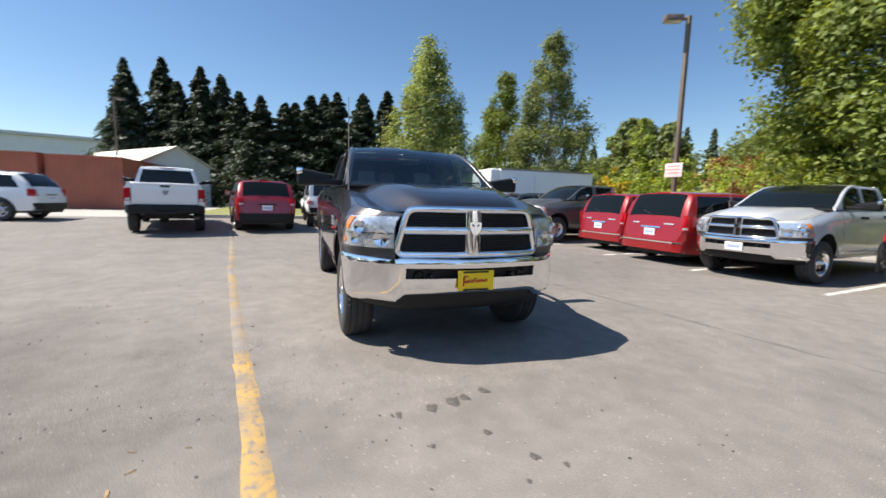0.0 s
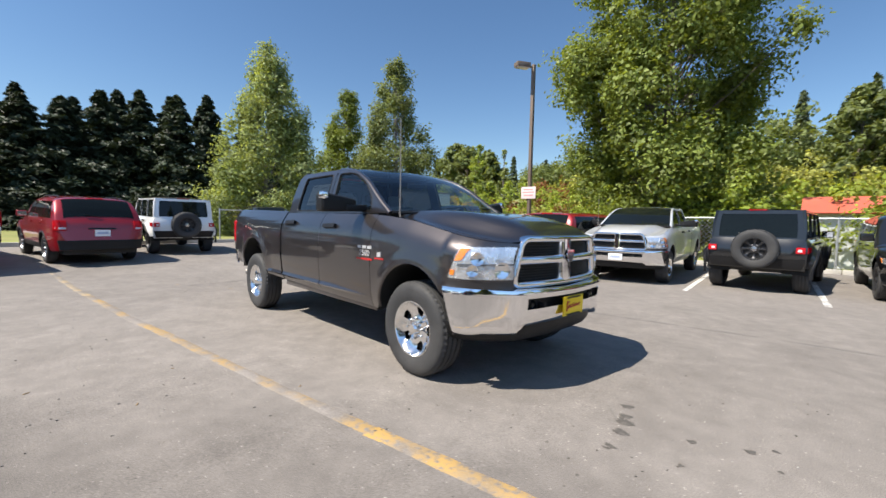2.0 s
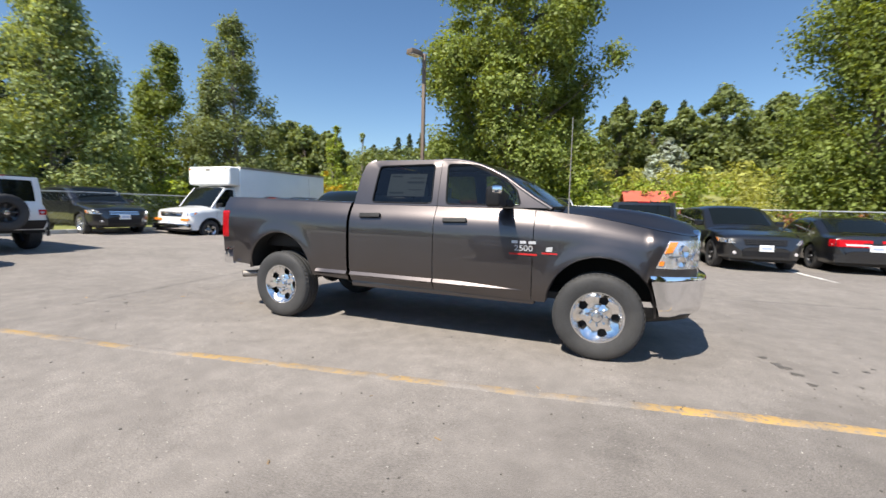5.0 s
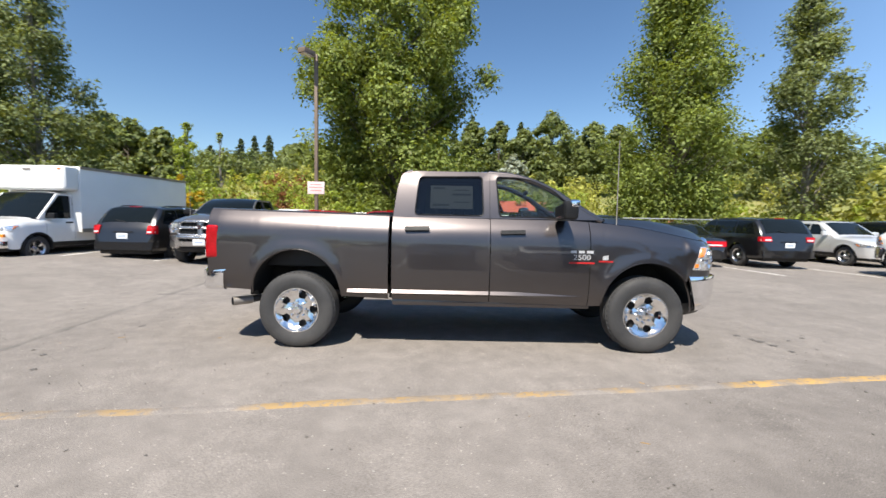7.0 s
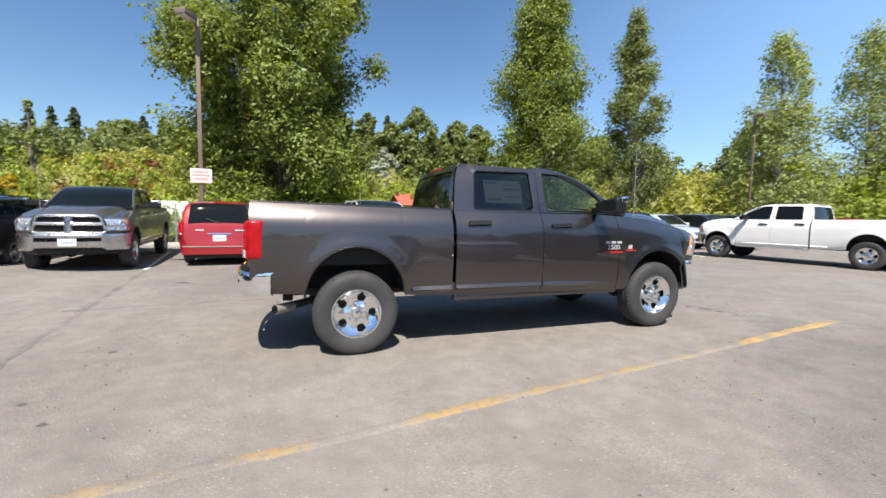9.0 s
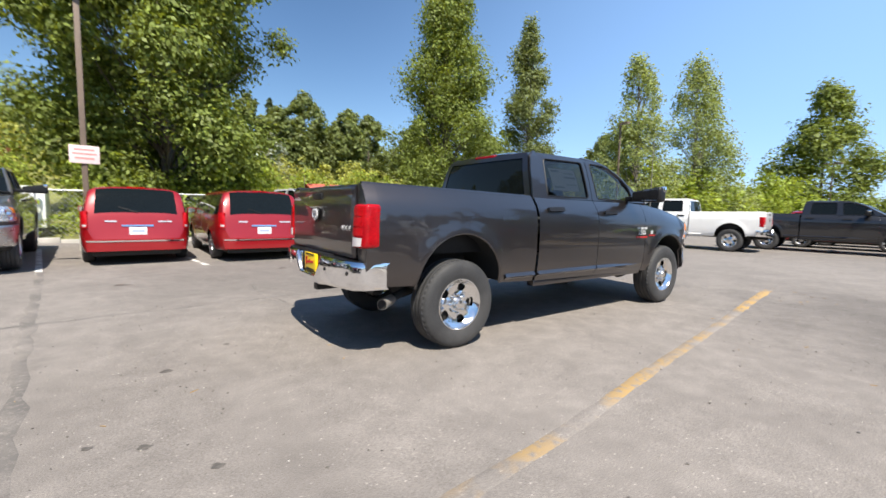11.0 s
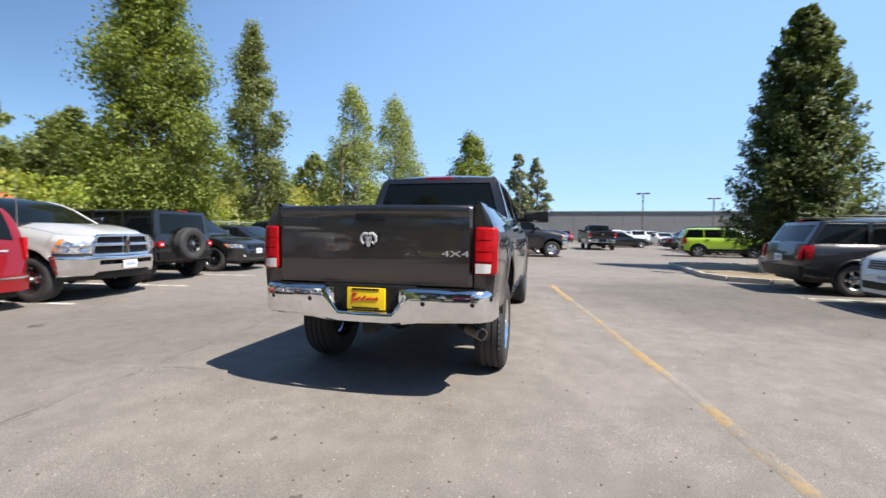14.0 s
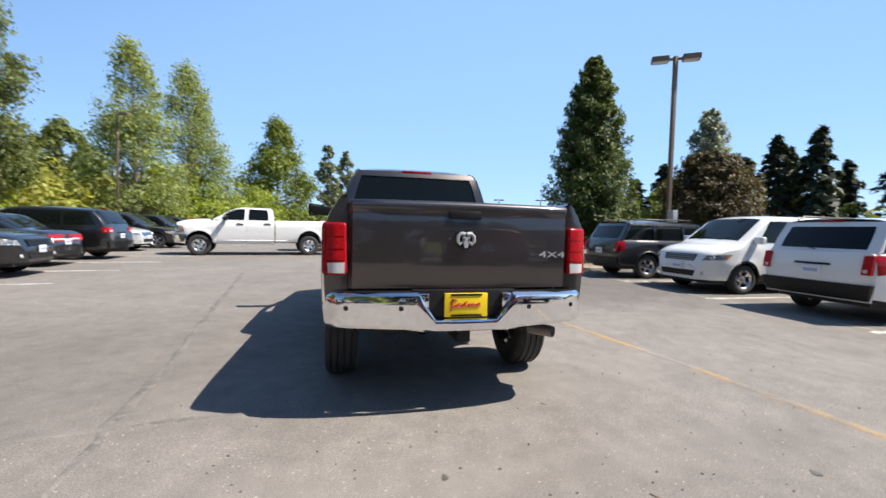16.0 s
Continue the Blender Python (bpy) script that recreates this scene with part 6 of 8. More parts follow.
strip("tar_seam", [(-2.86, 3.4), (-2.87, 2.8), (-2.8, 2.28), (-2.68, 1.4)], 0.03, M_SEAM, "thin crack in the asphalt", wob=0.02, seed=6, z=0.0035)
strip("tar_seam", [(-5.85, 6.6), (-5.4, 2.7), (-5.14, 0.65), (-5.01, -0.42), (-4.9, -1.3), (-4.84, -1.7)], 0.085, M_SEAM, "broad grey tar-sealed crack", wob=0.02, seed=8, z=0.0035)
strip("tar_seam", [(3.36, -0.24), (3.52, -0.45)], 0.012, M_SEAM, "thin crack in the asphalt", wob=0.004, seed=9)


def blot(x, y, r, seed, material=None):
    """An oil drip, with an uneven outline."""
    rnd = random.Random(seed)
    bm = bmesh.new()
    n = 14
    ph = rnd.uniform(0, 6)
    e = rnd.uniform(0.5, 1.0)
    bm.faces.new([bm.verts.new((r * (1 + 0.3 * math.sin(3 * a + ph) + rnd.uniform(-0.2, 0.2)) * math.cos(a), e * r * (1 + 0.25 * math.cos(2 * a + ph)) * math.sin(a), 0.003)) for a in (2 * math.pi * i / n for i in range(n))])
    o = part("oil_stain", bm, material or M_STAIN, None, "dark oil drip on the asphalt")
    o.location = (x, y, lot_z(x))
    return tagged(o, category="stain", kind="structure")


for k, (x, y, r) in enumerate([(3.47, -0.16, 0.05), (3.55, -0.42, 0.07), (3.53, -0.33, 0.05), (3.6, -0.58, 0.06), (3.63, -0.8, 0.045), (3.96, -0.36, 0.03), (4.24, -0.22, 0.035), (4.34, -0.1, 0.03), (4.0, -0.7, 0.02), (4.4, -0.35, 0.02),
                               (-4.2, -0.17, 0.05), (-4.35, -1.35, 0.04), (-4.05, -1.75, 0.035), (-4.6, -1.2, 0.03), (-3.7, 0.3, 0.03), (3.63, -0.84, 0.03), (-4.6, 4.4, 0.14), (-1.9, 5.2, 0.1)]):
    blot(x, y, r * 0.85, k)

def chips(name, label, n, spots, lo, hi, material, seed, long=1.0):
    """Small flat bits lying on the asphalt, thickest round a few spots."""
    rng = random.Random(seed)
    bm = bmesh.new()
    for i in range(n):
        cx, cy, r = spots[i % len(spots)]
        a, d = rng.uniform(0, 6.3), r * rng.uniform(0, 1) ** 0.6
        x, y = cx + d * math.cos(a), cy + d * math.sin(a)
        k, t, sz = rng.randint(4, 6), rng.uniform(0, 6.3), rng.uniform(lo, hi) * rng.uniform(0.5, 1.0)
        up = []
        for j in range(k):
            b = 2 * math.pi * j / k
            q = (sz * long * math.cos(b) * rng.uniform(0.7, 1.2), sz / long * math.sin(b) * rng.uniform(0.6, 1.2))
            up.append((x + q[0] * math.cos(t) - q[1] * math.sin(t), y + q[0] * math.sin(t) + q[1] * math.cos(t)))
        z = lot_z(x)
        f0 = [bm.verts.new((px, py, z + 0.003 + 0.25 * min(sz, 0.008))) for px, py in up]
        f1 = [bm.verts.new((x + (px - x) * 1.15, y + (py - y) * 1.15, z - 0.002)) for px, py in up]
        bm.faces.new(f0)
        for j in range(k):
            bm.faces.new((f0[j], f1[j], f1[(j + 1) % k], f0[(j + 1) % k]))
    bmesh.ops.recalc_face_normals(bm, faces=bm.faces)
    return tagged(part(name, bm, material, None, label), category="litter", kind="stuff")


M_CHIP = mat("pale_stone_chip", (0.36, 0.335, 0.3), 0.8, var=0.2, per="island")
M_TWIG = mat("dry_twig", (0.3, 0.2, 0.1), 0.9, var=0.3, per="island")
chips("stone_chips", "pale stone chips scattered on the asphalt", 900, [(4.4, -1.8, 2.4), (2.2, -2.8, 2.4), (0, -3.6, 2.6), (-2.4, -3.0, 2.2), (-4.2, -1.2, 2.0), (-4.0, 1.2, 2.4), (3.6, 0.6, 2.4)], 0.002, 0.0065, M_CHIP, 51)
chips("dark_specks", "dark grit and crumbs on the asphalt", 500, [(4.2, -1.2, 2.2), (1.0, -3.2, 2.6), (-3.6, -2.0, 2.4), (-4.2, 1.0, 2.2)], 0.003, 0.011, M_STAIN, 52)
chips("twigs", "dry twigs and leaf bits on the asphalt", 26, [(4.7, -1.9, 0.9), (4.2, -2.2, 0.8), (1.2, -3.0, 1.6), (-4.0, -1.0, 1.4)], 0.01, 0.02, M_TWIG, 53, long=2.2)

# ---- paints ----
M_GRANITE = paint("granite_grey_paint", (0.09, 0.08, 0.08), 0.95, 0.36)
M_SILVER = paint("silver_paint", (0.68, 0.68, 0.68), 0.5, 0.46)
M_RAM_GREY = paint("mid_grey_paint", (0.17, 0.165, 0.16), 0.7, 0.4)
M_DARK_GREY = paint("dark_grey_paint", (0.032, 0.032, 0.035), 0.6, 0.3)
M_RAM_WHITE = paint("white_paint", (0.78, 0.78, 0.77), 0.0, 0.4)
M_RED_PAINT = paint("deep_red_paint", (0.27, 0.002, 0.005), 0.2, 0.4)
M_DEEP_RED = paint("dark_cherry_paint", (0.28, 0.008, 0.014), 0.3, 0.34)
M_BLACK_PAINT = paint("black_paint", (0.008, 0.008, 0.009), 0.0, 0.3)
M_LIME = paint("lime_green_paint", (0.36, 0.55, 0.03), 0.0, 0.35)

# ---- the pickup in the middle ----
hero, hero_shell = ram("dark grey crew-cab pickup with bright bumpers, parked alone on the asphalt", pose(0, 0, 0), M_GRANITE, front_plate=False, clear=True, drop=(-0.012, -0.032))
for ob in hero.children:
    if ob.name.split(".")[0] == "rear_window":
        ob.data.materials[0] = M_DARK_GLASS
dp = part("dealer_plate", box(2.892, 2.905, -0.155, 0.16, 0.58, 0.745, 0.004), M_PLATE_Y, hero, "yellow dealer plate with dark red script")
dr = part("dealer_plate", box(-3.0, -2.975, -0.155, 0.155, 0.665, 0.83, 0.004), M_PLATE_Y, hero, "yellow dealer plate with dark red script")
for sgn, x, zc, par in ((1, 2.906, 0.662, dp), (-1, -3.001, 0.748, dr)):
    for k in range(9):
        sb = bmesh.new()
        y0 = -0.1 + 0.024 * k
        hgt = (0.05, 0.018, 0.026, 0.018, 0.034, 0.018, 0.018, 0.012, 0.018)[k]
        ln = [(x, sgn * (y0 + 0.009 * math.cos(a) + 0.12 * hgt * math.sin(a)), zc - 0.012 + 0.06 * y0 + hgt * (0.5 - 0.5 * math.cos(a * 0.5))) for a in np.linspace(0, 2 * math.pi, 9)]
        tube(ln, 0.0055, 5, sb)
        part("plate_stroke", sb, M_RED, par)
    sb = tube([(x, sgn * -0.11, zc - 0.04), (x, sgn * -0.1, zc + 0.042), (x, sgn * -0.07, zc + 0.035)], 0.007, 5)
    part("plate_stroke", sb, M_RED, par)
    for z in (zc + 0.072, zc - 0.072):
        part("plate_band", box(min(x, x + 0.003 * sgn), max(x, x + 0.003 * sgn), -0.11, 0.11, z - 0.007, z + 0.007), M_BLACK, par)
words("4X4", 0.062, M_BADGE, hero, Matrix.Translation((-2.922, -0.68, 1.1)) @ Euler((radians(90), 0, radians(-90))).to_matrix().to_4x4() @ Matrix.Diagonal((2.0, 1, 1, 1)), "drive_badge")
for sgn in (-1, 1):
    f = hero_shell.on(sgn)
    turn = Euler((radians(90), 0, 0 if sgn < 0 else radians(180))).to_matrix().to_4x4()
    p = f(1.18, 1.03)[0]
    words("2500", 0.082, M_BADGE, hero, Matrix.Translation(p + Vector((0, sgn * 0.003, 0))) @ turn @ Matrix.Diagonal((1.15, 1, 1, 1)), "model_badge")
    bd = bmesh.new()
    for k, (a, b) in enumerate(((1.06, 1.13), (1.145, 1.215), (1.23, 1.31))):
        slab(f, [(a, 1.105), (b - 0.01, 1.105), (b - 0.01, 1.077), (a, 1.077)], 0.006, 2, 1, 0.006, bd)
    part("name_badge", bd, M_BADGE, hero)
    part("badge_bar", slab(f, [(1.04, 0.982), (1.315, 0.982), (1.315, 0.964), (1.04, 0.964)], 0.006, 4, 1, 0.006), M_RED, hero, "red badge strip")
    part("engine_badge", slab(f, [(1.4, 1.05), (1.46, 1.06), (1.46, 1.01), (1.4, 1.01)], 0.006, 2, 1, 0.006), M_BADGE, hero)
    part("badge_bar", slab(f, [(1.36, 1.0), (1.51, 1.0), (1.51, 0.985), (1.36, 0.985)], 0.006, 2, 1, 0.006), M_RED, hero, "red badge strip")
    if sgn < 0:
        def pane(x, z):
            k = (z - 1.425) / 0.48
            return Vector((x, -(lerp(0.905, 0.715, k) + 0.018 * math.sin(math.pi * k) - 0.05), z)), Vector((0, -1, 0.35)).normalized()

        st = part("window_sticker", slab(pane, [(-0.46, 1.79), (0.01, 1.79), (0.01, 1.53), (-0.46, 1.53)], 0.0, 4, 4, 0.002), M_PAPER, hero, "white price sheet inside the rear window")
        for x0, x1, z0, z1 in ((-0.22, -0.01, 1.68, 1.7), (-0.2, -0.03, 1.735, 1.745), (-0.2, -0.03, 1.6, 1.61), (-0.43, -0.25, 1.56, 1.58), (-0.43, -0.3, 1.75, 1.77)):
            part("sticker_print", slab(pane, [(x0, z1), (x1, z1), (x1, z0), (x0, z0)], 0.003, 2, 1, 0.002), M_GREYBAR, st)

# ---- other pickups ----
ram("silver crew-cab pickup with bright grille, parked in the row", pose(-0.02, 9.22, -0.02, 0, 0, -82) @ Matrix.Diagonal((1, 1, 0.94, 1)), M_SILVER, detail=False)
ram("mid-grey crew-cab pickup nosing out of the row", pose(-7.3, 8.75, 0, 0, 0, -85), M_RAM_GREY, detail=False, rim=M_ALLOY, bumper=M_ALLOY)
ram("white pickup with dark rear bumper, parked beside the grass", pose(-10.96, -5.55, lot_z(-10.9), 0, -1.2, 192), M_RAM_WHITE, detail=False, rim=M_DARK_RIM, bumper=M_BLACK)
ram("white long-bed crew-cab pickup standing across the lane", pose(13.8, 4.7, 0, 0, 0, 99.8), M_RAM_WHITE, detail=False, bedlen=0.35)
ram("dark grey crew-cab pickup with silver rims, side on", pose(17.4, 0.35, 0, 0, 0, -81.7), M_DARK_GREY, detail=False)
ram("black pickup far down the lane, tail towards the lot", pose(30.5, -5.4, 0, 0, 0, 2), M_BLACK_PAINT, detail=False)

# ---- cars and vans ----
MINI = dict(L=5.15, W=2.0, H=1.71, hood=1.02, belt=1.08, wb=3.08, fo=0.96, R=0.335, A=(1.12, 1.07), B=(2.05, 1.63), C=(4.72, 1.645), D=(5.04, 1.1), cuts=(2.35, 3.55), sill=0.27, tail=((0.84, 0.95), (-0.02, 0.19)), glassm=M_DARK_GLASS, bumper_mat=M_CHROME, strip=True, top_inset=0.2)
SUV = dict(L=4.7, W=1.88, H=1.68, hood=1.06, belt=1.1, wb=2.75, fo=0.92, R=0.355, A=(1.35, 1.09), B=(2.1, 1.58), C=(4.05, 1.6), D=(4.5, 1.11), cuts=(2.5, 3.5), sill=0.33, lower=M_BLACK, rails=True, tail=((0.72, 0.9), (0.02, 0.12)))
BIGSUV = dict(L=5.08, W=1.93, H=1.72, hood=1.07, belt=1.12, wb=3.04, fo=0.92, R=0.385, A=(1.45, 1.11), B=(2.2, 1.62), C=(4.5, 1.64), D=(4.92, 1.13), cuts=(2.65, 3.75), sill=0.33, tail=((0.6, 0.9), (0.06, 0.08)))
WRANGLER = dict(L=4.2, W=1.78, H=1.76, hood=1.1, belt=1.13, wb=2.95, fo=0.68, R=0.41, A=(1.3, 1.12), B=(1.62, 1.71), C=(4.08, 1.71), D=(4.14, 1.13), cuts=(2.3, 3.2), sill=0.5, lower=M_BLACK, boxy=1.0, spare=True, top_inset=0.13, tail=((0.82, 0.95), (0.02, 0.02)), plate_rear=False, tyre_w=0.26, flare=0.09, lamp_h=0.18)
PATRIOT = dict(L=4.41, W=1.79, H=1.66, hood=1.06, belt=1.09, wb=2.63, fo=0.87, R=0.345, A=(1.3, 1.08), B=(1.78, 1.57), C=(4.05, 1.58), D=(4.32, 1.1), cuts=(2.3, 3.25), sill=0.34, boxy=0.8, lower=M_BLACK, rails=True, tail=((0.84, 0.97), (-0.03, 0.14)), top_inset=0.13, gap=(0.84, 0.1, 0.84))
VAN = dict(L=4.75, W=1.85, H=1.79, hood=1.1, belt=1.13, wb=3.1, fo=0.93, R=0.33, A=(0.88, 1.15), B=(1.6, 1.69), C=(4.5, 1.73), D=(4.68, 1.12), cuts=(2.2, 3.4), sill=0.3, top_inset=0.14, lamp=M_LAMP_DARK, lower=M_BLACK, bumper_mat=M_STEEL, van=True)
SEDAN = dict(L=4.95, W=1.88, H=1.47, hood=0.92, belt=0.95, wb=2.95, fo=0.9, R=0.345, A=(1.5, 0.95), B=(2.35, 1.38), C=(3.55, 1.39), D=(4.3, 0.99), cuts=(2.55, 3.45), sill=0.25, trunk=0.96, tail=((0.1, 0.95), (0.02, 0.06)))

smooth_car("minivan", "deep red minivan with dark glass, tail towards the lane", "minivan", pose(-2.0, 9.25, -0.032, 0, 0, 92), M_RED_PAINT, **MINI, group="red minivans")
smooth_car("minivan", "deep red minivan with dark glass, parked under the lamp post", "minivan", pose(-4.45, 9.75, -0.045, 0, 0, 92), M_RED_PAINT, **MINI, group="red minivans")
car("jeep", "black boxy off-roader with a spare wheel on its tail", "off-roader", pose(2.78, 9.6, -0.006, 0, 0, 91), M_BLACK_PAINT, rim=M_DARK_RIM, **WRANGLER)
car("jeep", "white hard-top off-roader with a spare wheel on its tail", "off-roader", pose(-12.57, -0.2, lot_z(-12.57), 0, -1.0, 182), M_RAM_WHITE, rim=M_DARK_RIM, **WRANGLER)
smooth_car("suv", "black three-row SUV facing out of the row", "SUV", pose(5.35, 10.0, 0, 0, 0, -82.7), M_BLACK_PAINT, rim=M_DARK_RIM, bumper_mat=M_BLACK, **BIGSUV)
smooth_car("sedan", "black sedan with a full-width red lamp bar", "sedan", pose(8.1, 11.0, 0, 0, 0, 92), M_BLACK_PAINT, rim=M_DARK_RIM, **SEDAN)
smooth_car("suv", "black three-row SUV with red tail lamps, tail towards the lane", "SUV", pose(10.8, 10.9, 0, 0, 0, 92), M_BLACK_PAINT, **BIGSUV)
smooth_car("suv", "silver compact SUV seen from its side", "SUV", pose(15.3, 11.6, 0, 0, 0, -88), M_SILVER, **SUV)
smooth_car("suv", "black SUV behind the silver one in the row", "SUV", pose(18.3, 11.3, 0, 0, 0, -90), M_BLACK_PAINT, **BIGSUV)
smooth_car("suv", "black SUV further down the row", "SUV", pose(21.4, 11.2, 0, 0, 0, -90), M_BLACK_PAINT, **BIGSUV)
smooth_car("suv", "dark grey SUV further down the row", "SUV", pose(24.5, 11.2, 0, 0, 0, -90), M_DARK_GREY, **SUV)
smooth_car("suv", "black compact SUV beside the box truck", "SUV", pose(-9.6, 8.75, 0, 0, 0, 91), M_BLACK_PAINT, **SUV)
smooth_car("suv", "dark cherry SUV, tail towards the lot", "SUV", pose(-11.05, -2.69, lot_z(-11.05), 0, -1.2, 190), M_DEEP_RED, **SUV)
smooth_car("suv", "white SUV with black lower trim beside the apron", "SUV", pose(-13.2, -12.0, lot_z(-13.2), 0, 0, -97), M_RAM_WHITE, **SUV)
smooth_car("suv", "black SUV standing beyond the white off-roader", "SUV", pose(-15.9, 4.6, lot_z(-15) - 0.03, 0, 0, -6), M_BLACK_PAINT, **SUV)
car("suv", "dark grey boxy SUV with silver rims beside the planting island", "SUV", pose(5.3, -8.9, 0, 0, 0, -91), M_DARK_GREY, **PATRIOT)
car("suv", "white boxy SUV, tail towards the lane", "SUV", pose(-0.45, -9.05, -0.023, 0, 0, -91), M_RAM_WHITE, **PATRIOT)
smooth_car("van", "white compact panel van facing the lane", "van", pose(2.55, -9.3, -0.008, 0, 0, 90), M_RAM_WHITE, **VAN)
car("suv", "lime green compact SUV", "SUV", pose(21.0, -11.1, 0, 0, 0, -98), M_LIME, **{**PATRIOT, "L": 4.23})

# the far rows
FAR = [("white", M_RAM_WHITE, SUV), ("red", M_DEEP_RED, SUV), ("white", M_RAM_WHITE, SUV), ("silver", M_SILVER, SEDAN), ("black", M_BLACK_PAINT, SEDAN), ("white", M_RAM_WHITE, SEDAN), ("dark grey", M_DARK_GREY, SUV)]
rnd = random.Random(7)
spots = [(20.6, 0.5, 1), (23.6, 0.3, 0), (26.6, 0.6, 2), (29.8, 0.4, 3), (33, 0.2, 0), (36, 0.0, 4), (39.5, -0.4, 5)] + [(36 + 2.9 * k, -8.2 - 0.25 * k, (k * 3 + 4) % 7) for k in range(8)] \
    + [(24.0 + 2.9 * k, -13.2 - 0.1 * k, (k * 5 + 3) % 7) for k in range(4)] + [(14.8 + 2.9 * k, -21.0, (k * 4 + 1) % 7) for k in range(3)] + [(27.5 + 3 * k, 11.0, (k * 3 + 5) % 7) for k in range(4)]
spots += [(46 + 0.3 * k, -11.5 - 2.8 * k, (k * 3 + 2) % 7) for k in range(6)] + [(57 + 0.3 * k, -4.0 - 2.9 * k, (k * 5 + 1) % 7) for k in range(8)]
made = {}
for x, y, k in spots:
    word, coat, spec = FAR[k]
    m = pose(x, y, 0, 0, 0, (-84 if x < 46 or y > 5 or y < -20.5 and x < 25 else 184) + rnd.uniform(-3, 3))
    if k in made:
        copy_thing(made[k], m)
    else:
        nm = "sedan" if spec is SEDAN else "suv"
        made[k] = smooth_car(nm, word + (" sedan" if spec is SEDAN else " SUV") + " in the far rows of the lot", "sedan" if spec is SEDAN else "SUV", m, coat, simple=True, group="cars in the far rows", **spec)

# ---- trees and brush ----
def leaf_mat(name, col, tr=0.35):
    return mat(name, col, 0.55, var=0.35, scale=0.5, fine=3.0, per="island", translucent=tr, spec=0.35)


M_LEAF = leaf_mat("cottonwood_leaves", (0.18, 0.225, 0.05), 0.37)
M_LEAF_PALE = leaf_mat("pale_poplar_leaves", (0.265, 0.315, 0.13), 0.42)
M_LEAF_LIME = leaf_mat("sunlit_lime_leaves", (0.27, 0.335, 0.06), 0.44)
M_BRUSH = leaf_mat("dry_brush_leaves", (0.35, 0.36, 0.1), 0.42)
M_GOLD = leaf_mat("golden_broom", (0.42, 0.3, 0.02), 0.35)
M_RUST = leaf_mat("rusty_brush", (0.24, 0.11, 0.05), 0.3)
M_NEEDLE = leaf_mat("dark_fir_needles", (0.036, 0.052, 0.028), 0.15)
M_CEDAR = leaf_mat("cedar_foliage", (0.105, 0.145, 0.05), 0.3)
M_BROWN_CEDAR = leaf_mat("browning_cedar_foliage", (0.09, 0.075, 0.035), 0.25)
M_SPRUCE = leaf_mat("blue_spruce_needles", (0.33, 0.37, 0.32), 0.25)
M_WOOD = leaf_mat("far_wood_leaves", (0.165, 0.2, 0.07), 0.36)
M_POPLAR = leaf_mat("dark_poplar_leaves", (0.18, 0.215, 0.085), 0.38)
M_HILL_FIR = leaf_mat("hill_fir_needles", (0.09, 0.12, 0.06), 0.25)
M_PINE = leaf_mat("grey_green_pine_needles", (0.19, 0.22, 0.14), 0.3)
M_BARK = mat("grey_brown_bark", (0.13, 0.105, 0.08), 0.9, var=0.4, scale=3, fine=30, bump=0.8)
M_PALE_BARK = mat("pale_bark", (0.2, 0.18, 0.15), 0.85, var=0.35, scale=3, fine=30, bump=0.6)


def leaf_mesh(name, pts, out, size, rng, slim=0.6, droop=0.25, jitter=0.5):
    """Many small folded leaves: one rhombus a leaf, set by its place and the way it faces."""
    n = len(pts)
    nrm = out + rng.normal(0, 0.6, (n, 3)) + np.array((0, 0, 0.55))
    nrm /= np.linalg.norm(nrm, axis=1, keepdims=True) + 1e-9
    t = rng.normal(0, 1, (n, 3)) - np.array((0, 0, droop))
    t -= nrm * (t * nrm).sum(1, keepdims=True)
    t /= np.linalg.norm(t, axis=1, keepdims=True) + 1e-9
    b = np.cross(nrm, t)
    s = (size * (1 + jitter * rng.uniform(-1, 1, n)))[:, None]
    v = np.empty((n, 4, 3), np.float32)
    v[:, 0] = pts - t * s * 0.5
    v[:, 1] = pts + b * s * 0.5 * slim + nrm * s * 0.12
    v[:, 2] = pts + t * s * 0.5
    v[:, 3] = pts - b * s * 0.5 * slim + nrm * s * 0.12
    me = bpy.data.meshes.new(name)
    me.vertices.add(n * 4)
    me.vertices.foreach_set("co", v.reshape(-1))
    me.loops.add(n * 4)
    me.loops.foreach_set("vertex_index", np.arange(n * 4, dtype=np.int32))
    me.polygons.add(n)
    me.polygons.foreach_set("loop_start", np.arange(0, n * 4, 4, dtype=np.int32))
    me.update(calc_edges=True)
    return me


def clump_points(centres, radii, counts, rng, flat=0.75):
    """Leaf places in uneven clumps: dense towards each clump's skin."""
    P, O = [], []
    for c, r, k in zip(centres, radii, counts):
        d = rng.normal(0, 1, (k, 3))
        d /= np.linalg.norm(d, axis=1, keepdims=True)
        lump = 1 + 0.3 * np.sin(d[:, :1] * 5 + c[0] * 3) * np.cos(d[:, 1:2] * 4 + c[1] * 5) + 0.25 * np.sin(d[:, 2:] * 7 + c[2] * 2)
        rad = r * lump * rng.uniform(0, 1, (k, 1)) ** 0.45
        p = d * rad
        p[:, 2] *= flat
        P.append(p + np.asarray(c))
        O.append(d)
    return np.concatenate(P), np.concatenate(O)


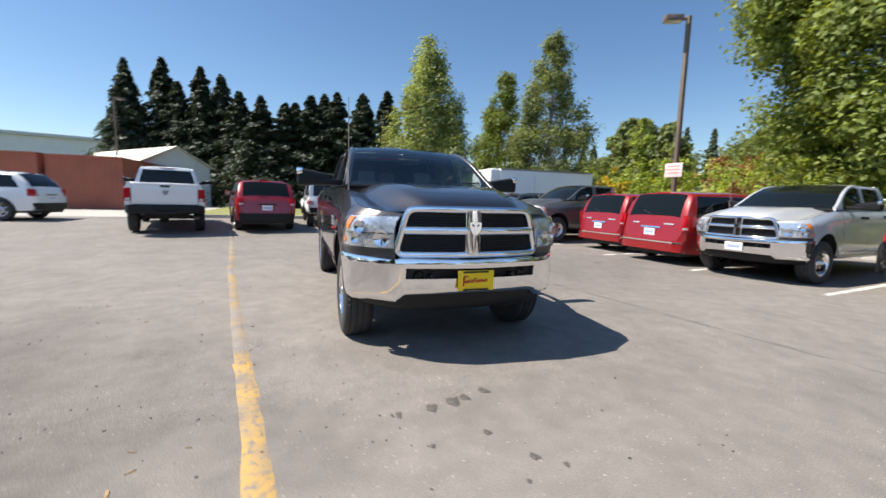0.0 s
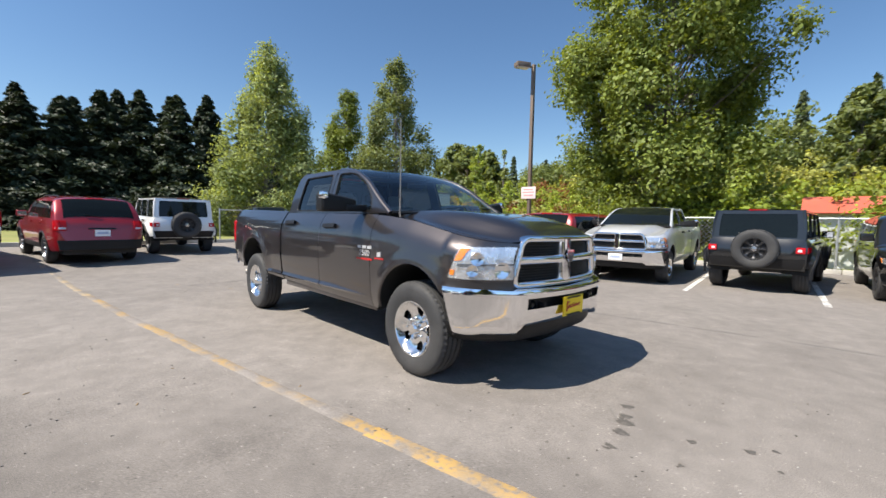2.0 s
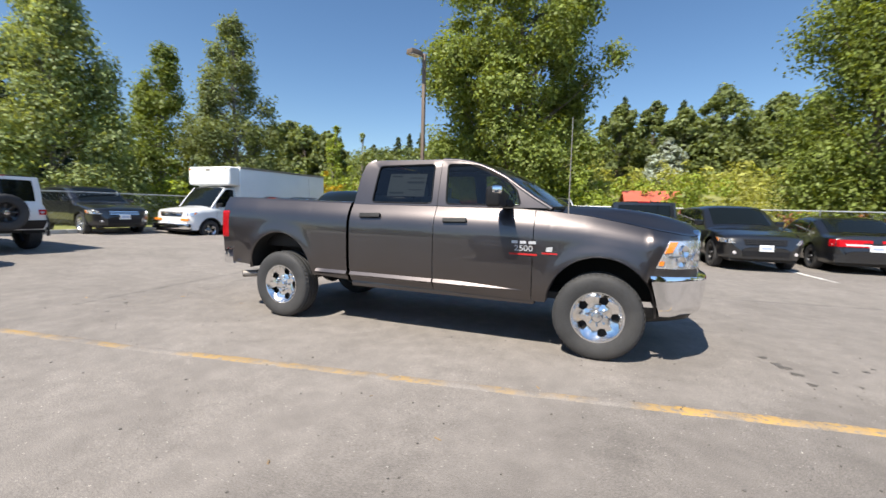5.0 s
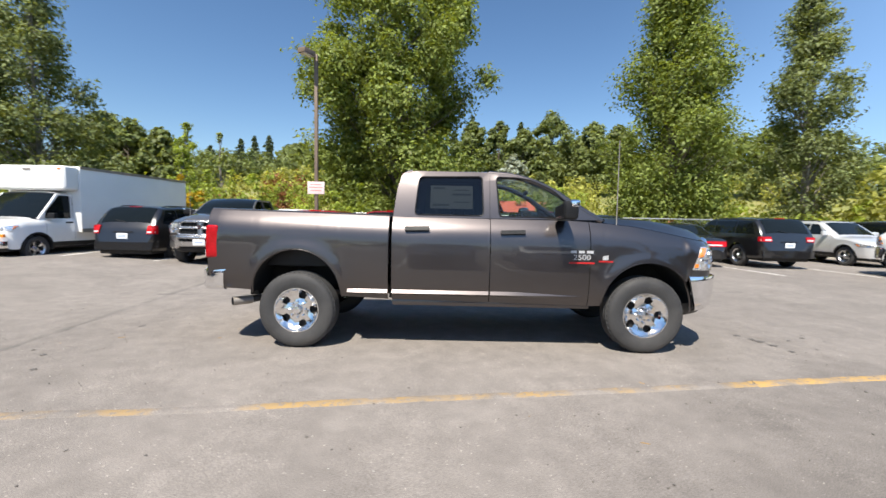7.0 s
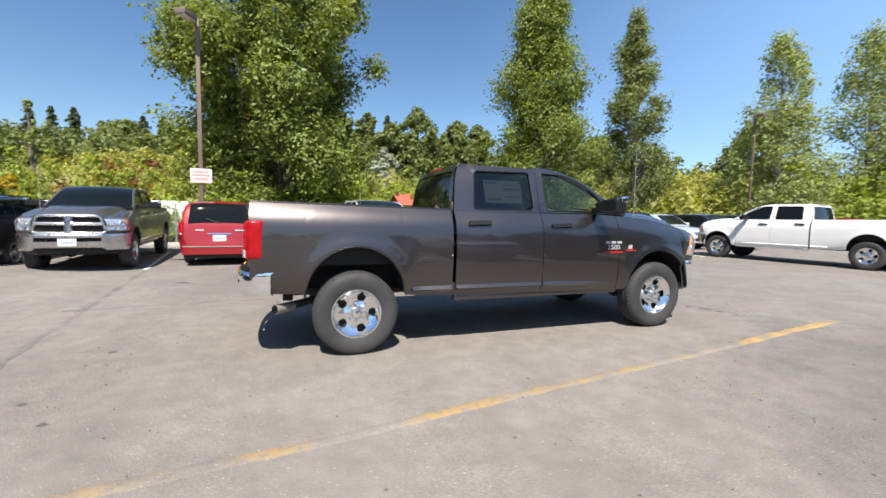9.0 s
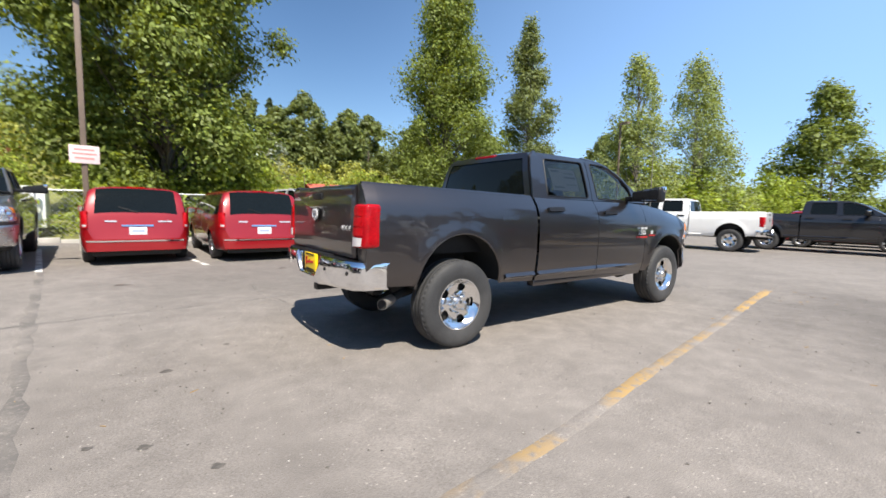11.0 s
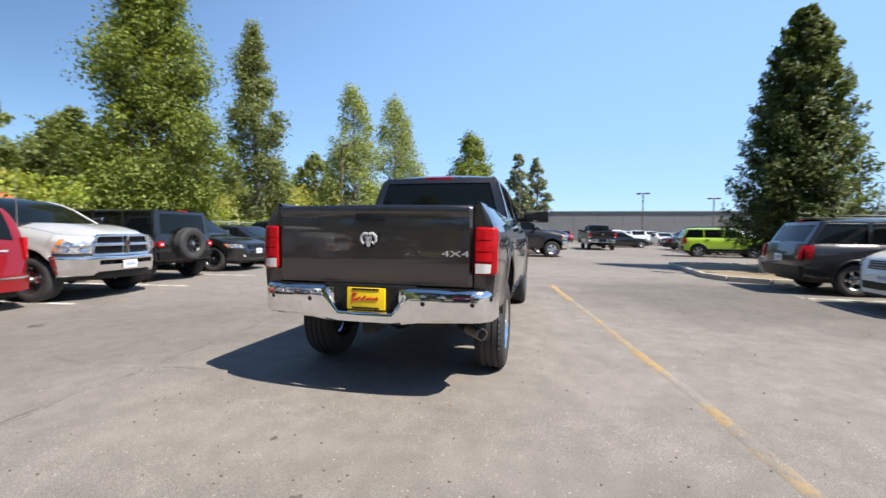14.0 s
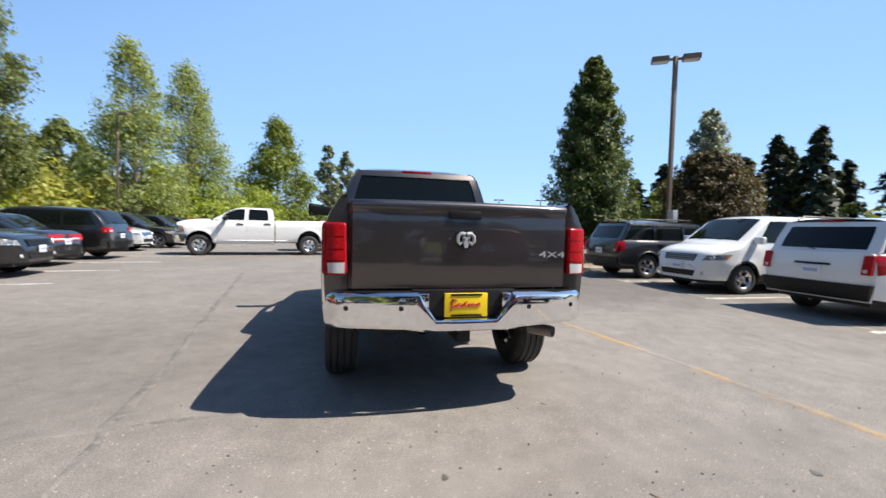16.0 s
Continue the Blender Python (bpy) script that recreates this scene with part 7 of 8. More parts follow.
def broadleaf(name, label, m, height, radius, leaves, size, seed, leaf, bark, low=0.12, shape="oval", lean=0.0, tall=0.9, clumps=70):
    """A broadleaf tree: tapered trunk, rising limbs, and a crown of leaves in clumps along the limbs."""
    rng = np.random.default_rng(seed)
    root = thing(name, m, label, "tree")
    wood = bmesh.new()
    top = Vector((lean, 0.2, height * 0.97))
    spine = [Vector((0, 0, -0.2)).lerp(top, f) + Vector((0.25 * math.sin(4 * f + seed), 0.25 * math.cos(3 * f + seed), 0)) * f for f in np.linspace(0, 1, 9)]
    tube(spine, 0.016 * height, 9, wood, r1=0.015)
    cs, rs = [], []
    for i in range(clumps):
        f = low + (1 - low) * rng.uniform(0, 1) ** (0.85 if shape != "cone" else 1.3)
        if shape == "oval":
            w = radius * math.sin(math.pi * min(1, (f - low) / (1 - low) * 0.86 + 0.14)) ** 0.7
        elif shape == "cone":
            w = radius * (1 - (f - low) / (1 - low)) ** 0.8 + 0.25
        else:
            g = (f - low) / (1 - low)
            w = radius * min(1.0, 0.4 + 2.6 * g) * (1.02 - g) ** 0.7 * (0.8 + 0.2 * math.sin(23 * f + seed))
        a = rng.uniform(0, 2 * math.pi)
        d = w * rng.uniform(0.25, 1.0) ** 0.6
        base = spine[min(8, int(f * 8))]
        c = Vector((base.x + d * math.cos(a), base.y + d * math.sin(a), f * height))
        start = Vector((0, 0, max(0.1, f - 0.12 - 0.1 * d / radius) * height))
        start.x, start.y = spine[min(8, int(start.z / height * 8))].x, spine[min(8, int(start.z / height * 8))].y
        mid = start.lerp(c, 0.55) + Vector((0, 0, -0.06 * d))
        tube([start, mid, c], 0.004 * height * (1 - f) + 0.012, 5, wood, r1=0.005)
        cs.append(tuple(c))
        rs.append(radius * rng.uniform(0.16, 0.34) * (1 - 0.35 * f))
    part("trunk", wood, bark, root)
    ws = np.array(rs) ** 2
    counts = np.maximum(20, (leaves * ws / ws.sum())).astype(int)
    p, o = clump_points(cs, rs, counts, rng, tall)
    me = leaf_mesh("crown", p, o, size, rng)
    me.materials.append(leaf)
    cr = new("crown", me)
    cr.parent = root
    return root


def fir(name, label, m, height, radius, sprays, size, seed, leaf, bark, low=0.04, droop=0.35, power=0.9, dense=1.0, even=(0.5, 1.2)):
    """A conifer: straight trunk, whorls of drooping boughs, needle sprays along each bough."""
    rng = np.random.default_rng(seed)
    root = thing(name, m, label, "tree")
    wood = bmesh.new()
    tube([(0, 0, -0.2), (0, 0, height * 0.5), (0.05, 0, height)], 0.018 * height, 8, wood, r1=0.015)
    P, O = [], []
    boughs = int(height * 9 * dense)
    per = max(8, sprays // boughs)
    for i in range(boughs):
        f = low + (1 - low) * (i / boughs)
        ln = (radius * (1 - (f - low) / (1 - low)) ** power + 0.12) * rng.uniform(*even)
        a = i * 2.4 + rng.uniform(-0.4, 0.4)
        d = np.array((math.cos(a), math.sin(a), 0.0))
        u = rng.uniform(0.12, 1, per) ** 0.8
        drop = -droop * ln * u ** 1.5 + 0.1 * ln * u
        w = 0.24 * ln * (1 - u * 0.6)
        side = np.array((-d[1], d[0], 0.0))
        p = d * (ln * u)[:, None] + side * (rng.normal(0, 1, per) * w)[:, None] + np.array((0, 0, 1.0)) * (drop + f * height + rng.normal(0, 0.05 * ln + 0.03, per))[:, None]
        P.append(p)
        O.append(np.tile(d * 0.7 + np.array((0, 0, 0.5)), (per, 1)))
        if i % 3 == 0:
            tube([(0, 0, f * height), tuple(d * ln * 0.5 + np.array((0, 0, f * height - droop * ln * 0.2))), tuple(d * ln * 0.9 + np.array((0, 0, f * height - droop * ln * 0.8)))], 0.02 + 0.01 * ln, 4, wood, r1=0.008)
    part("trunk", wood, bark, root)
    me = leaf_mesh("crown", np.concatenate(P), np.concatenate(O), size, rng, slim=0.38, droop=0.6)
    me.materials.append(leaf)
    cr = new("crown", me)
    cr.parent = root
    return root


def brush(name, label, spots, leaf, size, seed, dens=340, category="bushes"):
    """A belt of bushes that nobody could count: clumps heaped on the ground."""
    rng = np.random.default_rng(seed)
    cs, rs, ks = [], [], []
    for x, y, h, w in spots:
        g = hill(x, y)
        for k in range(max(3, int(h * 2.6))):
            f = rng.uniform(0, 1)
            cs.append((x + rng.normal(0, w * 0.4), y + rng.normal(0, w * 0.3), g + 0.15 + f * h * 0.85))
            r = w * rng.uniform(0.22, 0.5) * (1 - 0.45 * f)
            rs.append(r)
            ks.append(int(dens * max(0.15, r * r) * 0.3 / (size * size * 12)))
    p, o = clump_points(cs, rs, ks, rng, 0.8)
    me = leaf_mesh(name, p, o, size, rng)
    me.materials.append(leaf)
    return tagged(new(name, me), label, category, kind="stuff")


# single trees that stand out
broadleaf("cottonwood_tree", "tall leafy cottonwood behind the lot fence", pose(-3.2, 19.6, 0.2), 18.6, 5.2, 150000, 0.185, 3, M_LEAF, M_BARK, low=0.05, clumps=210)
broadleaf("cottonwood_tree", "pale round-topped poplar at the lot corner", pose(-23.8, 7.3, 0, 0, 0, 40), 12.3, 3.9, 78000, 0.165, 5, M_LEAF_PALE, M_PALE_BARK, low=0.03, shape="cone", tall=1.2, clumps=150)
broadleaf("cottonwood_tree", "tall poplar with loose side boughs", pose(-21.9, 16.7, 0.3), 13.0, 3.7, 60000, 0.17, 8, M_POPLAR, M_PALE_BARK, low=0.05, shape="cone", tall=1.2, clumps=150)
broadleaf("cottonwood_tree", "lower leafy poplar beside a taller one", pose(-26.6, 14.8, 0.2), 11.4, 3.0, 44000, 0.17, 9, M_LEAF, M_PALE_BARK, low=0.04, shape="cone", tall=1.1, clumps=140)
broadleaf("cottonwood_tree", "broad leafy cottonwood on the bank", pose(12.7, 19.5, 0.4), 15.6, 5.2, 78000, 0.17, 12, M_LEAF, M_BARK, low=0.08, shape="spire", tall=1.0, clumps=230)
broadleaf("cottonwood_tree", "slender poplar with open crown", pose(19.7, 18.5, 0.3), 14.8, 3.1, 32000, 0.16, 14, M_POPLAR, M_PALE_BARK, low=0.12, shape="spire", tall=1.1, clumps=140)
broadleaf("cottonwood_tree", "open-crowned poplar along the lot edge", pose(31.6, 16.6, 0.3), 14.6, 4.3, 26000, 0.2, 15, M_LEAF_PALE, M_PALE_BARK, low=0.03, shape="cone", tall=1.0, clumps=190)
broadleaf("cottonwood_tree", "open-crowned poplar along the lot edge", pose(40.2, 15.5, 0.3), 15.8, 5.2, 28000, 0.22, 16, M_LEAF_PALE, M_PALE_BARK, low=0.04, shape="cone", tall=1.0, clumps=200)
broadleaf("sapling", "slender pale sapling with few leaves in the brush", pose(-14.3, 20.6, hill(-14.3, 20.6) - 0.1), 5.8, 0.75, 900, 0.15, 71, M_LEAF_PALE, M_PALE_BARK, low=0.3, shape="spire", tall=1.2, clumps=30)
broadleaf("sapling", "light green young tree standing above the brush", pose(-15.9, 19.3, hill(-15.9, 19.3) - 0.1), 6.3, 1.3, 4200, 0.15, 72, M_LEAF_LIME, M_PALE_BARK, low=0.08, shape="spire", tall=1.1, clumps=60)
# rounded crowns on the hill
for k, (x, y, top, r) in enumerate([(2.5, 48, 13.6, 2.6), (6.2, 50, 14.2, 2.4), (9.2, 49, 12.6, 3.2), (13.2, 52, 15.6, 3.6), (17.2, 47, 13.2, 3.0), (21.5, 50, 13.6, 3.4), (27, 46, 13.0, 3.4), (-8, 58, 12.4, 3.2), (-20, 50, 10.8, 3.0), (34, 40, 11.4, 3.6), (47, 30, 11.4, 4.0), (-28.6, 32, 9.6, 2.8), (-26.2, 33, 8.9, 2.4), (-32.4, 34, 10.6, 3.2)]):
    g = hill(x, y)
    t = broadleaf("hill_tree", "dark rounded tree on the wooded hill", pose(x, y, g - 0.3, 0, 0, 40 * k), top - g + 0.3, r, 9000, 0.4, 80 + k, M_WOOD, M_BARK, low=0.02, tall=0.95, clumps=80)
    t["group"] = "rounded trees on the hill"
broadleaf("maple_tree", "rounded dark green tree at the lot end", pose(62, 10.6, 0), 16.4, 7.6, 30000, 0.36, 18, M_LEAF, M_BARK, low=0.04, shape="cone", clumps=100)
broadleaf("pine_tree", "open dark pine at the lot end", pose(74, 3.8, 0), 15.8, 3.4, 7000, 0.5, 19, M_PINE, M_BARK, low=0.1, shape="cone", clumps=70)
broadleaf("pine_tree", "open dark pine at the lot end", pose(77, 0.4, 0), 15.6, 3.6, 7000, 0.5, 20, M_PINE, M_BARK, low=0.1, shape="cone", clumps=70)
fir("spruce_tree", "grey-blue spruce on the bank", pose(7.2, 44, hill(7.2, 44) - 1.2), 6.0, 3.8, 9000, 0.34, 21, M_SPRUCE, M_BARK, power=0.7)
fir("cedar_tree", "dense dark pyramid cedar in the planting island", pose(10.7, -9.6, 0.05), 8.7, 2.2, 62000, 0.16, 22, M_CEDAR, M_BARK, low=0.03, power=0.66, droop=-0.35, dense=3.0, even=(0.78, 1.08))
fir("cedar_tree", "browning bushy cedar in the planting island", pose(8.3, -13.4, 0.05), 4.4, 2.4, 40000, 0.14, 23, M_BROWN_CEDAR, M_BARK, low=0.02, power=0.45, droop=-0.25, dense=3.4, even=(0.75, 1.1))
fir("cypress_tree", "pale pointed conifer behind a browning cedar", pose(9.6, -14.6, 0.05), 6.6, 1.5, 16000, 0.15, 24, M_SPRUCE, M_BARK, low=0.05, power=0.6, droop=-0.4, dense=2.4, even=(0.7, 1.1))
firs = [(-46, -17.6, 13.5), (-47, -14.6, 15.2), (-48, -11.2, 15.0), (-44, -8.6, 13.4), (-40.6, -6.6, 11.2), (-36.9, -4.4, 9.6), (-37, -2.3, 9.8), (-37, 0.0, 10.7), (-36.8, 2.4, 11.2), (-35, 4.6, 10.9), (-37.5, 7.4, 12), (-38, 11, 11), (-40, 15, 12), (-52, -19.5, 16), (-45, -12.8, 12.5), (-43.5, -10.4, 12), (-42.5, -4.8, 11.4), (-42.5, -1.4, 11.0), (-42.5, 1.6, 12.2), (-43, 5.6, 12.6)]
proto = None
for k, (x, y, h) in enumerate(firs):
    if k < 3:
        t = fir("fir_tree", "dark fir in the windbreak beyond the lot", pose(x, y, 0), h, 4.6, 20000, 0.4, 40 + k, M_NEEDLE, M_BARK, low=0.02, dense=1.5, power=0.85, even=(0.45, 1.25))
        t["group"] = "firs of the windbreak"
        proto = (proto or []) + [(t, h)]
    else:
        t, h0 = proto[k % 3]
        copy_thing(t, pose(x, y, 0, 0, 0, 70 * k) @ Matrix.Diagonal((0.95, 0.95, h / h0, 1)))
# coarser firs further off, to the south-east and on the hill
far_fir = [(fir("fir_tree", "dark fir among the far trees", pose(34, -51, 0), 12, 3.0, 2600, 0.8, 60, M_NEEDLE, M_BARK, low=0.02, dense=0.7, power=0.75), 12),
           (fir("fir_tree", "dark fir among the far trees", pose(30, -54, 0), 10, 2.8, 2600, 0.8, 61, M_NEEDLE, M_BARK, low=0.02, dense=0.7, power=0.7), 10)]
for t, h in far_fir:
    t["group"] = "firs among the far trees"
for k, (x, y, h) in enumerate([(26, -56, 12.5), (23, -58, 14), (38, -46, 9), (44, -50, 11), (40, -34.5, 8), (37.5, -36.5, 9.6), (33, -39.5, 10.6), (30.5, -40.5, 9.5), (28.5, -42, 11.5), (26, -44, 12), (36, -41, 9.5)]):
    t, h0 = far_fir[k % 2]
    copy_thing(t, pose(x, y, 0, 0, 0, 50 * k) @ Matrix.Diagonal((1.15, 1.15, h / h0, 1)))

# brush and woods
rg = np.random.default_rng(77)


def belt(n, x0, x1, y0, y1, h0, h1, w0=1.2, w1=2.4):
    return [(rg.uniform(x0, x1), rg.uniform(y0, y1), rg.uniform(h0, h1), rg.uniform(w0, w1)) for _ in range(n)]


def lower_west(spots):
    """The woods grow lower on the western part of the hill."""
    return [(x, y, h if x > -8 else min(h, max(2.0, 2.2 + 0.16 * y - hill(x, y))), w) for x, y, h, w in spots]


brush("green_brush", "leafy green brush behind the lot fence", belt(46, -17, 5, 15.6, 20, 1.6, 4.0), M_LEAF_LIME, 0.17, 1)
brush("green_brush", "leafy green brush behind the lot fence", belt(34, 10, 46, 15.4, 21, 1.0, 2.8), M_LEAF_LIME, 0.2, 2)
brush("green_brush", "sunlit brush at the foot of the poplars", belt(20, -30, -18, 9, 18, 1.5, 3.5), M_LEAF_LIME, 0.2, 3)
brush("dry_brush", "yellow-green brush on the bank", belt(64, -20, 20, 22, 42, 1.2, 3.2, 1.8, 3.2), M_BRUSH, 0.28, 4)
brush("dry_brush", "yellow-green brush on the bank", belt(22, 5, 12, 16, 24, 0.5, 1.4), M_BRUSH, 0.2, 5)
brush("golden_brush", "golden flowering bush behind the lot", [(-13.9, 15.7, 3.5, 0.9), (-14.6, 16.0, 3.0, 1.0), (-13.1, 15.9, 2.6, 0.9)], M_GOLD, 0.15, 6)
brush("rusty_brush", "rust-brown bramble by the fence", belt(5, 9, 15, 15.5, 17.5, 1.0, 2.0) + belt(6, -13, -8, 19, 22, 2.2, 4.0) + belt(6, 44, 52, 13, 16, 2, 3.4), M_RUST, 0.18, 7)
brush("willow_brush", "pale willow thicket at the lot end", belt(44, 32, 72, 9, 17, 3.0, 6.5, 2.2, 3.8), M_LEAF_LIME, 0.34, 8)
brush("far_woods", "woods on the hill behind the lot", lower_west(belt(120, -70, 50, 46, 78, 4.5, 9.0, 3.0, 5.0)), M_WOOD, 0.5, 9, category="woods")
brush("dry_brush", "yellow-green brush along the lot's far edge", belt(44, 22, 62, 17, 34, 2.5, 5.5, 2, 3.4), M_BRUSH, 0.34, 14)
brush("far_woods", "woods on the slope beyond the lot", belt(60, 40, 120, 36, 75, 6, 11, 3, 5), M_WOOD, 0.7, 15, category="woods")
brush("far_woods", "woods on the hill behind the lot", lower_west(belt(80, -140, 140, 85, 130, 6, 12.0, 4.0, 7.0)), M_WOOD, 0.7, 10, category="woods")
brush("far_woods", "trees beyond the lot's far end", belt(30, 80, 110, -75, 14, 3, 6.0, 3.0, 5.0), M_WOOD, 0.8, 11, category="woods")
broadleaf("maple_tree", "round green tree among the far firs", pose(33.5, -34.5, 0), 7.2, 3.2, 9000, 0.36, 62, M_LEAF, M_BARK, low=0.05, clumps=60)
brush("far_woods", "green trees south-east of the lot", belt(24, 16, 60, -70, -48, 3, 6.5, 2.5, 4.5), M_LEAF, 0.6, 12, category="woods")
brush("far_woods", "trees beyond the lot to the south", belt(40, -70, 12, -70, -45, 4, 8.0, 3, 5), M_WOOD, 0.7, 13, category="woods")
hill_fir = [(fir("fir_tree", "green fir among the trees on the hill", pose(-33.2, 66, hill(-33.2, 66)), 7.4, 1.7, 2600, 0.45, 63, M_HILL_FIR, M_BARK, low=0.02, dense=0.9, power=0.75), 7.4),
            (fir("fir_tree", "green fir among the trees on the hill", pose(-22.8, 66, hill(-22.8, 66)), 6.6, 1.6, 2600, 0.45, 64, M_HILL_FIR, M_BARK, low=0.02, dense=0.9, power=0.7), 6.6)]
for t, h in hill_fir:
    t["group"] = "firs on the hill"
skyline = [(-35.5, 66, 14.4), (-30.7, 66, 15.0), (-27.7, 66, 13.5), (-40.7, 66, 13.2), (-48.3, 66, 14.6), (-20.2, 66, 14.8), (-52, 64, 15.2)]
skyline += [(rg.uniform(-14, 45), rg.uniform(52, 80), rg.uniform(14, 17)) for _ in range(9)] + [(rg.uniform(-80, -55), rg.uniform(56, 80), rg.uniform(13, 16)) for _ in range(8)]
for k, (x, y, top) in enumerate(skyline):
    t, h0 = hill_fir[k % 2]
    g = hill(x, y)
    copy_thing(t, pose(x, y, g, 0, 0, rg.uniform(0, 360)) @ Matrix.Diagonal((1.1, 1.1, max(4.0, top - g) / h0, 1)))

# ---- lamp posts, fence, sheds, box truck ----
M_POST = mat("brown_lamp_post_paint", (0.16, 0.12, 0.09), 0.6, 0.2, var=0.25, scale=2, fine=30)
M_SIGN = mat("faded_sign_face", (0.78, 0.62, 0.6), 0.5, var=0.08)
M_SIGN_PRINT = mat("faded_red_print", (0.62, 0.3, 0.28), 0.5)
M_CONT = mat("rust_red_container_steel", (0.3, 0.09, 0.055), 0.7, 0.1, var=0.2, scale=1.2, fine=20, dirt=0.5, dirt_col=(0.16, 0.05, 0.03))
M_SHED = mat("pale_shed_cladding", (0.55, 0.57, 0.58), 0.6, 0.1, var=0.1, scale=1)
M_SHED_ROOF = mat("cream_metal_roof", (0.72, 0.68, 0.58), 0.5, 0.1, var=0.08)
M_HALL = mat("grey_hall_wall", (0.22, 0.225, 0.235), 0.8, var=0.1, scale=0.4, fine=6)
M_HALL_PALE = mat("pale_hall_wall", (0.42, 0.45, 0.48), 0.8, var=0.1, scale=0.4, fine=6)
M_RED_ROOF = mat("red_metal_roof", (0.52, 0.12, 0.075), 0.55, 0.1, var=0.12, scale=2)
M_BOX = mat("white_box_panel", (0.8, 0.8, 0.78), 0.45, var=0.05, scale=1.5)


def lamp_post(label, m, height, heads, sign=None, pole=0.065, box_at=None):
    root = thing("street_lamp", m, label, "lamp post")
    part("base", lathe([(0.0, 0.0), (0.2, 0.0), (0.2, 0.5), (0.17, 0.55), (0.0, 0.55)], 20, axis="z"), M_CONCRETE, root, "round concrete footing")
    part("pole", box(-pole, pole, -pole, pole, 0.5, height, 0.012), M_POST, root)
    for a in heads:
        arm = part("arm", box(0, 0.5, -0.035, 0.035, height - 0.14, height - 0.06, 0.01), M_POST, root)
        arm.matrix_local = pose(0, 0, 0, 0, 0, a)
        hd = box(-0.24, 0.34, -0.18, 0.18, -0.08, 0.11, 0.03)
        h = part("lamp_head", hd, M_POST, root)
        h.matrix_local = pose(0.46 * math.cos(radians(a)), 0.46 * math.sin(radians(a)), height - 0.1, 0, 0, a)
        part("lamp_glass", box(-0.2, 0.3, -0.15, 0.15, -0.095, -0.08, 0.004), M_WHITE_LENS, h)
    if sign:
        z, ang = sign
        s = part("sign", box(-0.32, 0.32, -0.008, 0.008, z - 0.24, z + 0.24, 0.004), M_SIGN, root, "faded pinkish sign with red print")
        s.matrix_local = pose(0.1 * math.sin(radians(ang)), -0.1 * math.cos(radians(ang)), 0, 0, 0, ang)
        for k, (dz, w) in enumerate(((0.13, 0.22), (0.02, 0.26), (-0.1, 0.2))):
            part("sign_print", box(-w, w, -0.012, -0.009, z + dz - 0.025, z + dz + 0.025), M_SIGN_PRINT, s)
    if box_at:
        part("control_box", box(-0.35, -0.07, -0.1, 0.1, box_at - 0.22, box_at + 0.22, 0.01), M_HALL_PALE, root)
    return root


lamp_post("tall brown lamp post with one head and a faded sign", pose(-5.5, 11.2, -0.05, 0, 0, 0), 7.75, [-115], sign=(2.62, 8))
lamp_post("tall lamp post with two heads in the planting island", pose(7.45, -10.8, 0), 7.75, [58, 238], box_at=1.95)
lamp_post("lamp post at the edge of the far lot", pose(28.4, 16.4, 0), 8.85, [-100])
for x, y, h in ((53.3, -13.5, 6.6), (60, -24, 6.4), (57, -30, 6.4), (46, -44, 6.4), (58, 9, 7.5), (40, -38, 6.5)):
    lamp_post("far lamp post with two heads", pose(x, y, 0), h, [80, 260])
lamp_post("pale lamp post beside the sheds", pose(-39, -16.3, 0.1), 9.3, [120])


def fence(label, p0, p1, h=1.65, step=2.6):
    """Chain-link fence: posts, top rail, woven wire."""
    root = thing("chain_link_fence", pose(*p0, 0), label, "fence")
    a, b = Vector((0, 0, 0)), Vector((p1[0] - p0[0], p1[1] - p0[1], 0))
    ln = (b - a).length
    d = b.normalized()
    n = int(ln / step)
    for i in range(n + 1):
        q = a + d * (ln * i / n)
        shared(("fence_post", h), lambda: tube([(0, 0, -0.05), (0, 0, h + 0.06)], 0.03, 8), M_GALV, root, Matrix.Translation(q), "post")
    part("top_rail", tube([a + Vector((0, 0, h)), b + Vector((0, 0, h))], 0.024, 8), M_GALV, root)
    wire = bmesh.new()
    sp = 0.16

    def bar(u, w):
        r = 0.0035
        v = [wire.verts.new(p) for p in (u + Vector((0, 0, r)), u - Vector((0, 0, r)), w - Vector((0, 0, r)), w + Vector((0, 0, r)))]
        wire.faces.new(v)

    k = int(ln / sp)
    for i in range(-int(h / sp), k):
        for s in (1, -1):
            u0 = i * sp if s > 0 else i * sp + h
            u1 = u0 + s * h
            lo, hi = 0.03, h
            pts = []
            for f in (0, 1):
                u = lerp(u0, u1, f)
                pts.append((u, lerp(lo, hi, f)))
            if min(pts[0][0], pts[1][0]) < 0 or max(pts[0][0], pts[1][0]) > ln:
                continue
            bar(d * pts[0][0] + Vector((0, 0, pts[0][1])), d * pts[1][0] + Vector((0, 0, pts[1][1])))
    tagged(part("wire_mesh", wire, M_GALV, root), kind="stuff")
    return root


fence("galvanised chain-link fence behind the parked row", (-14.9, 13.95), (9, 13.95))
fence("galvanised chain-link fence behind the parked row", (9, 13.95), (34, 13.95))
fence("galvanised chain-link fence at the grass strip", (-15.3, 2.2), (-15.3, 13.95))


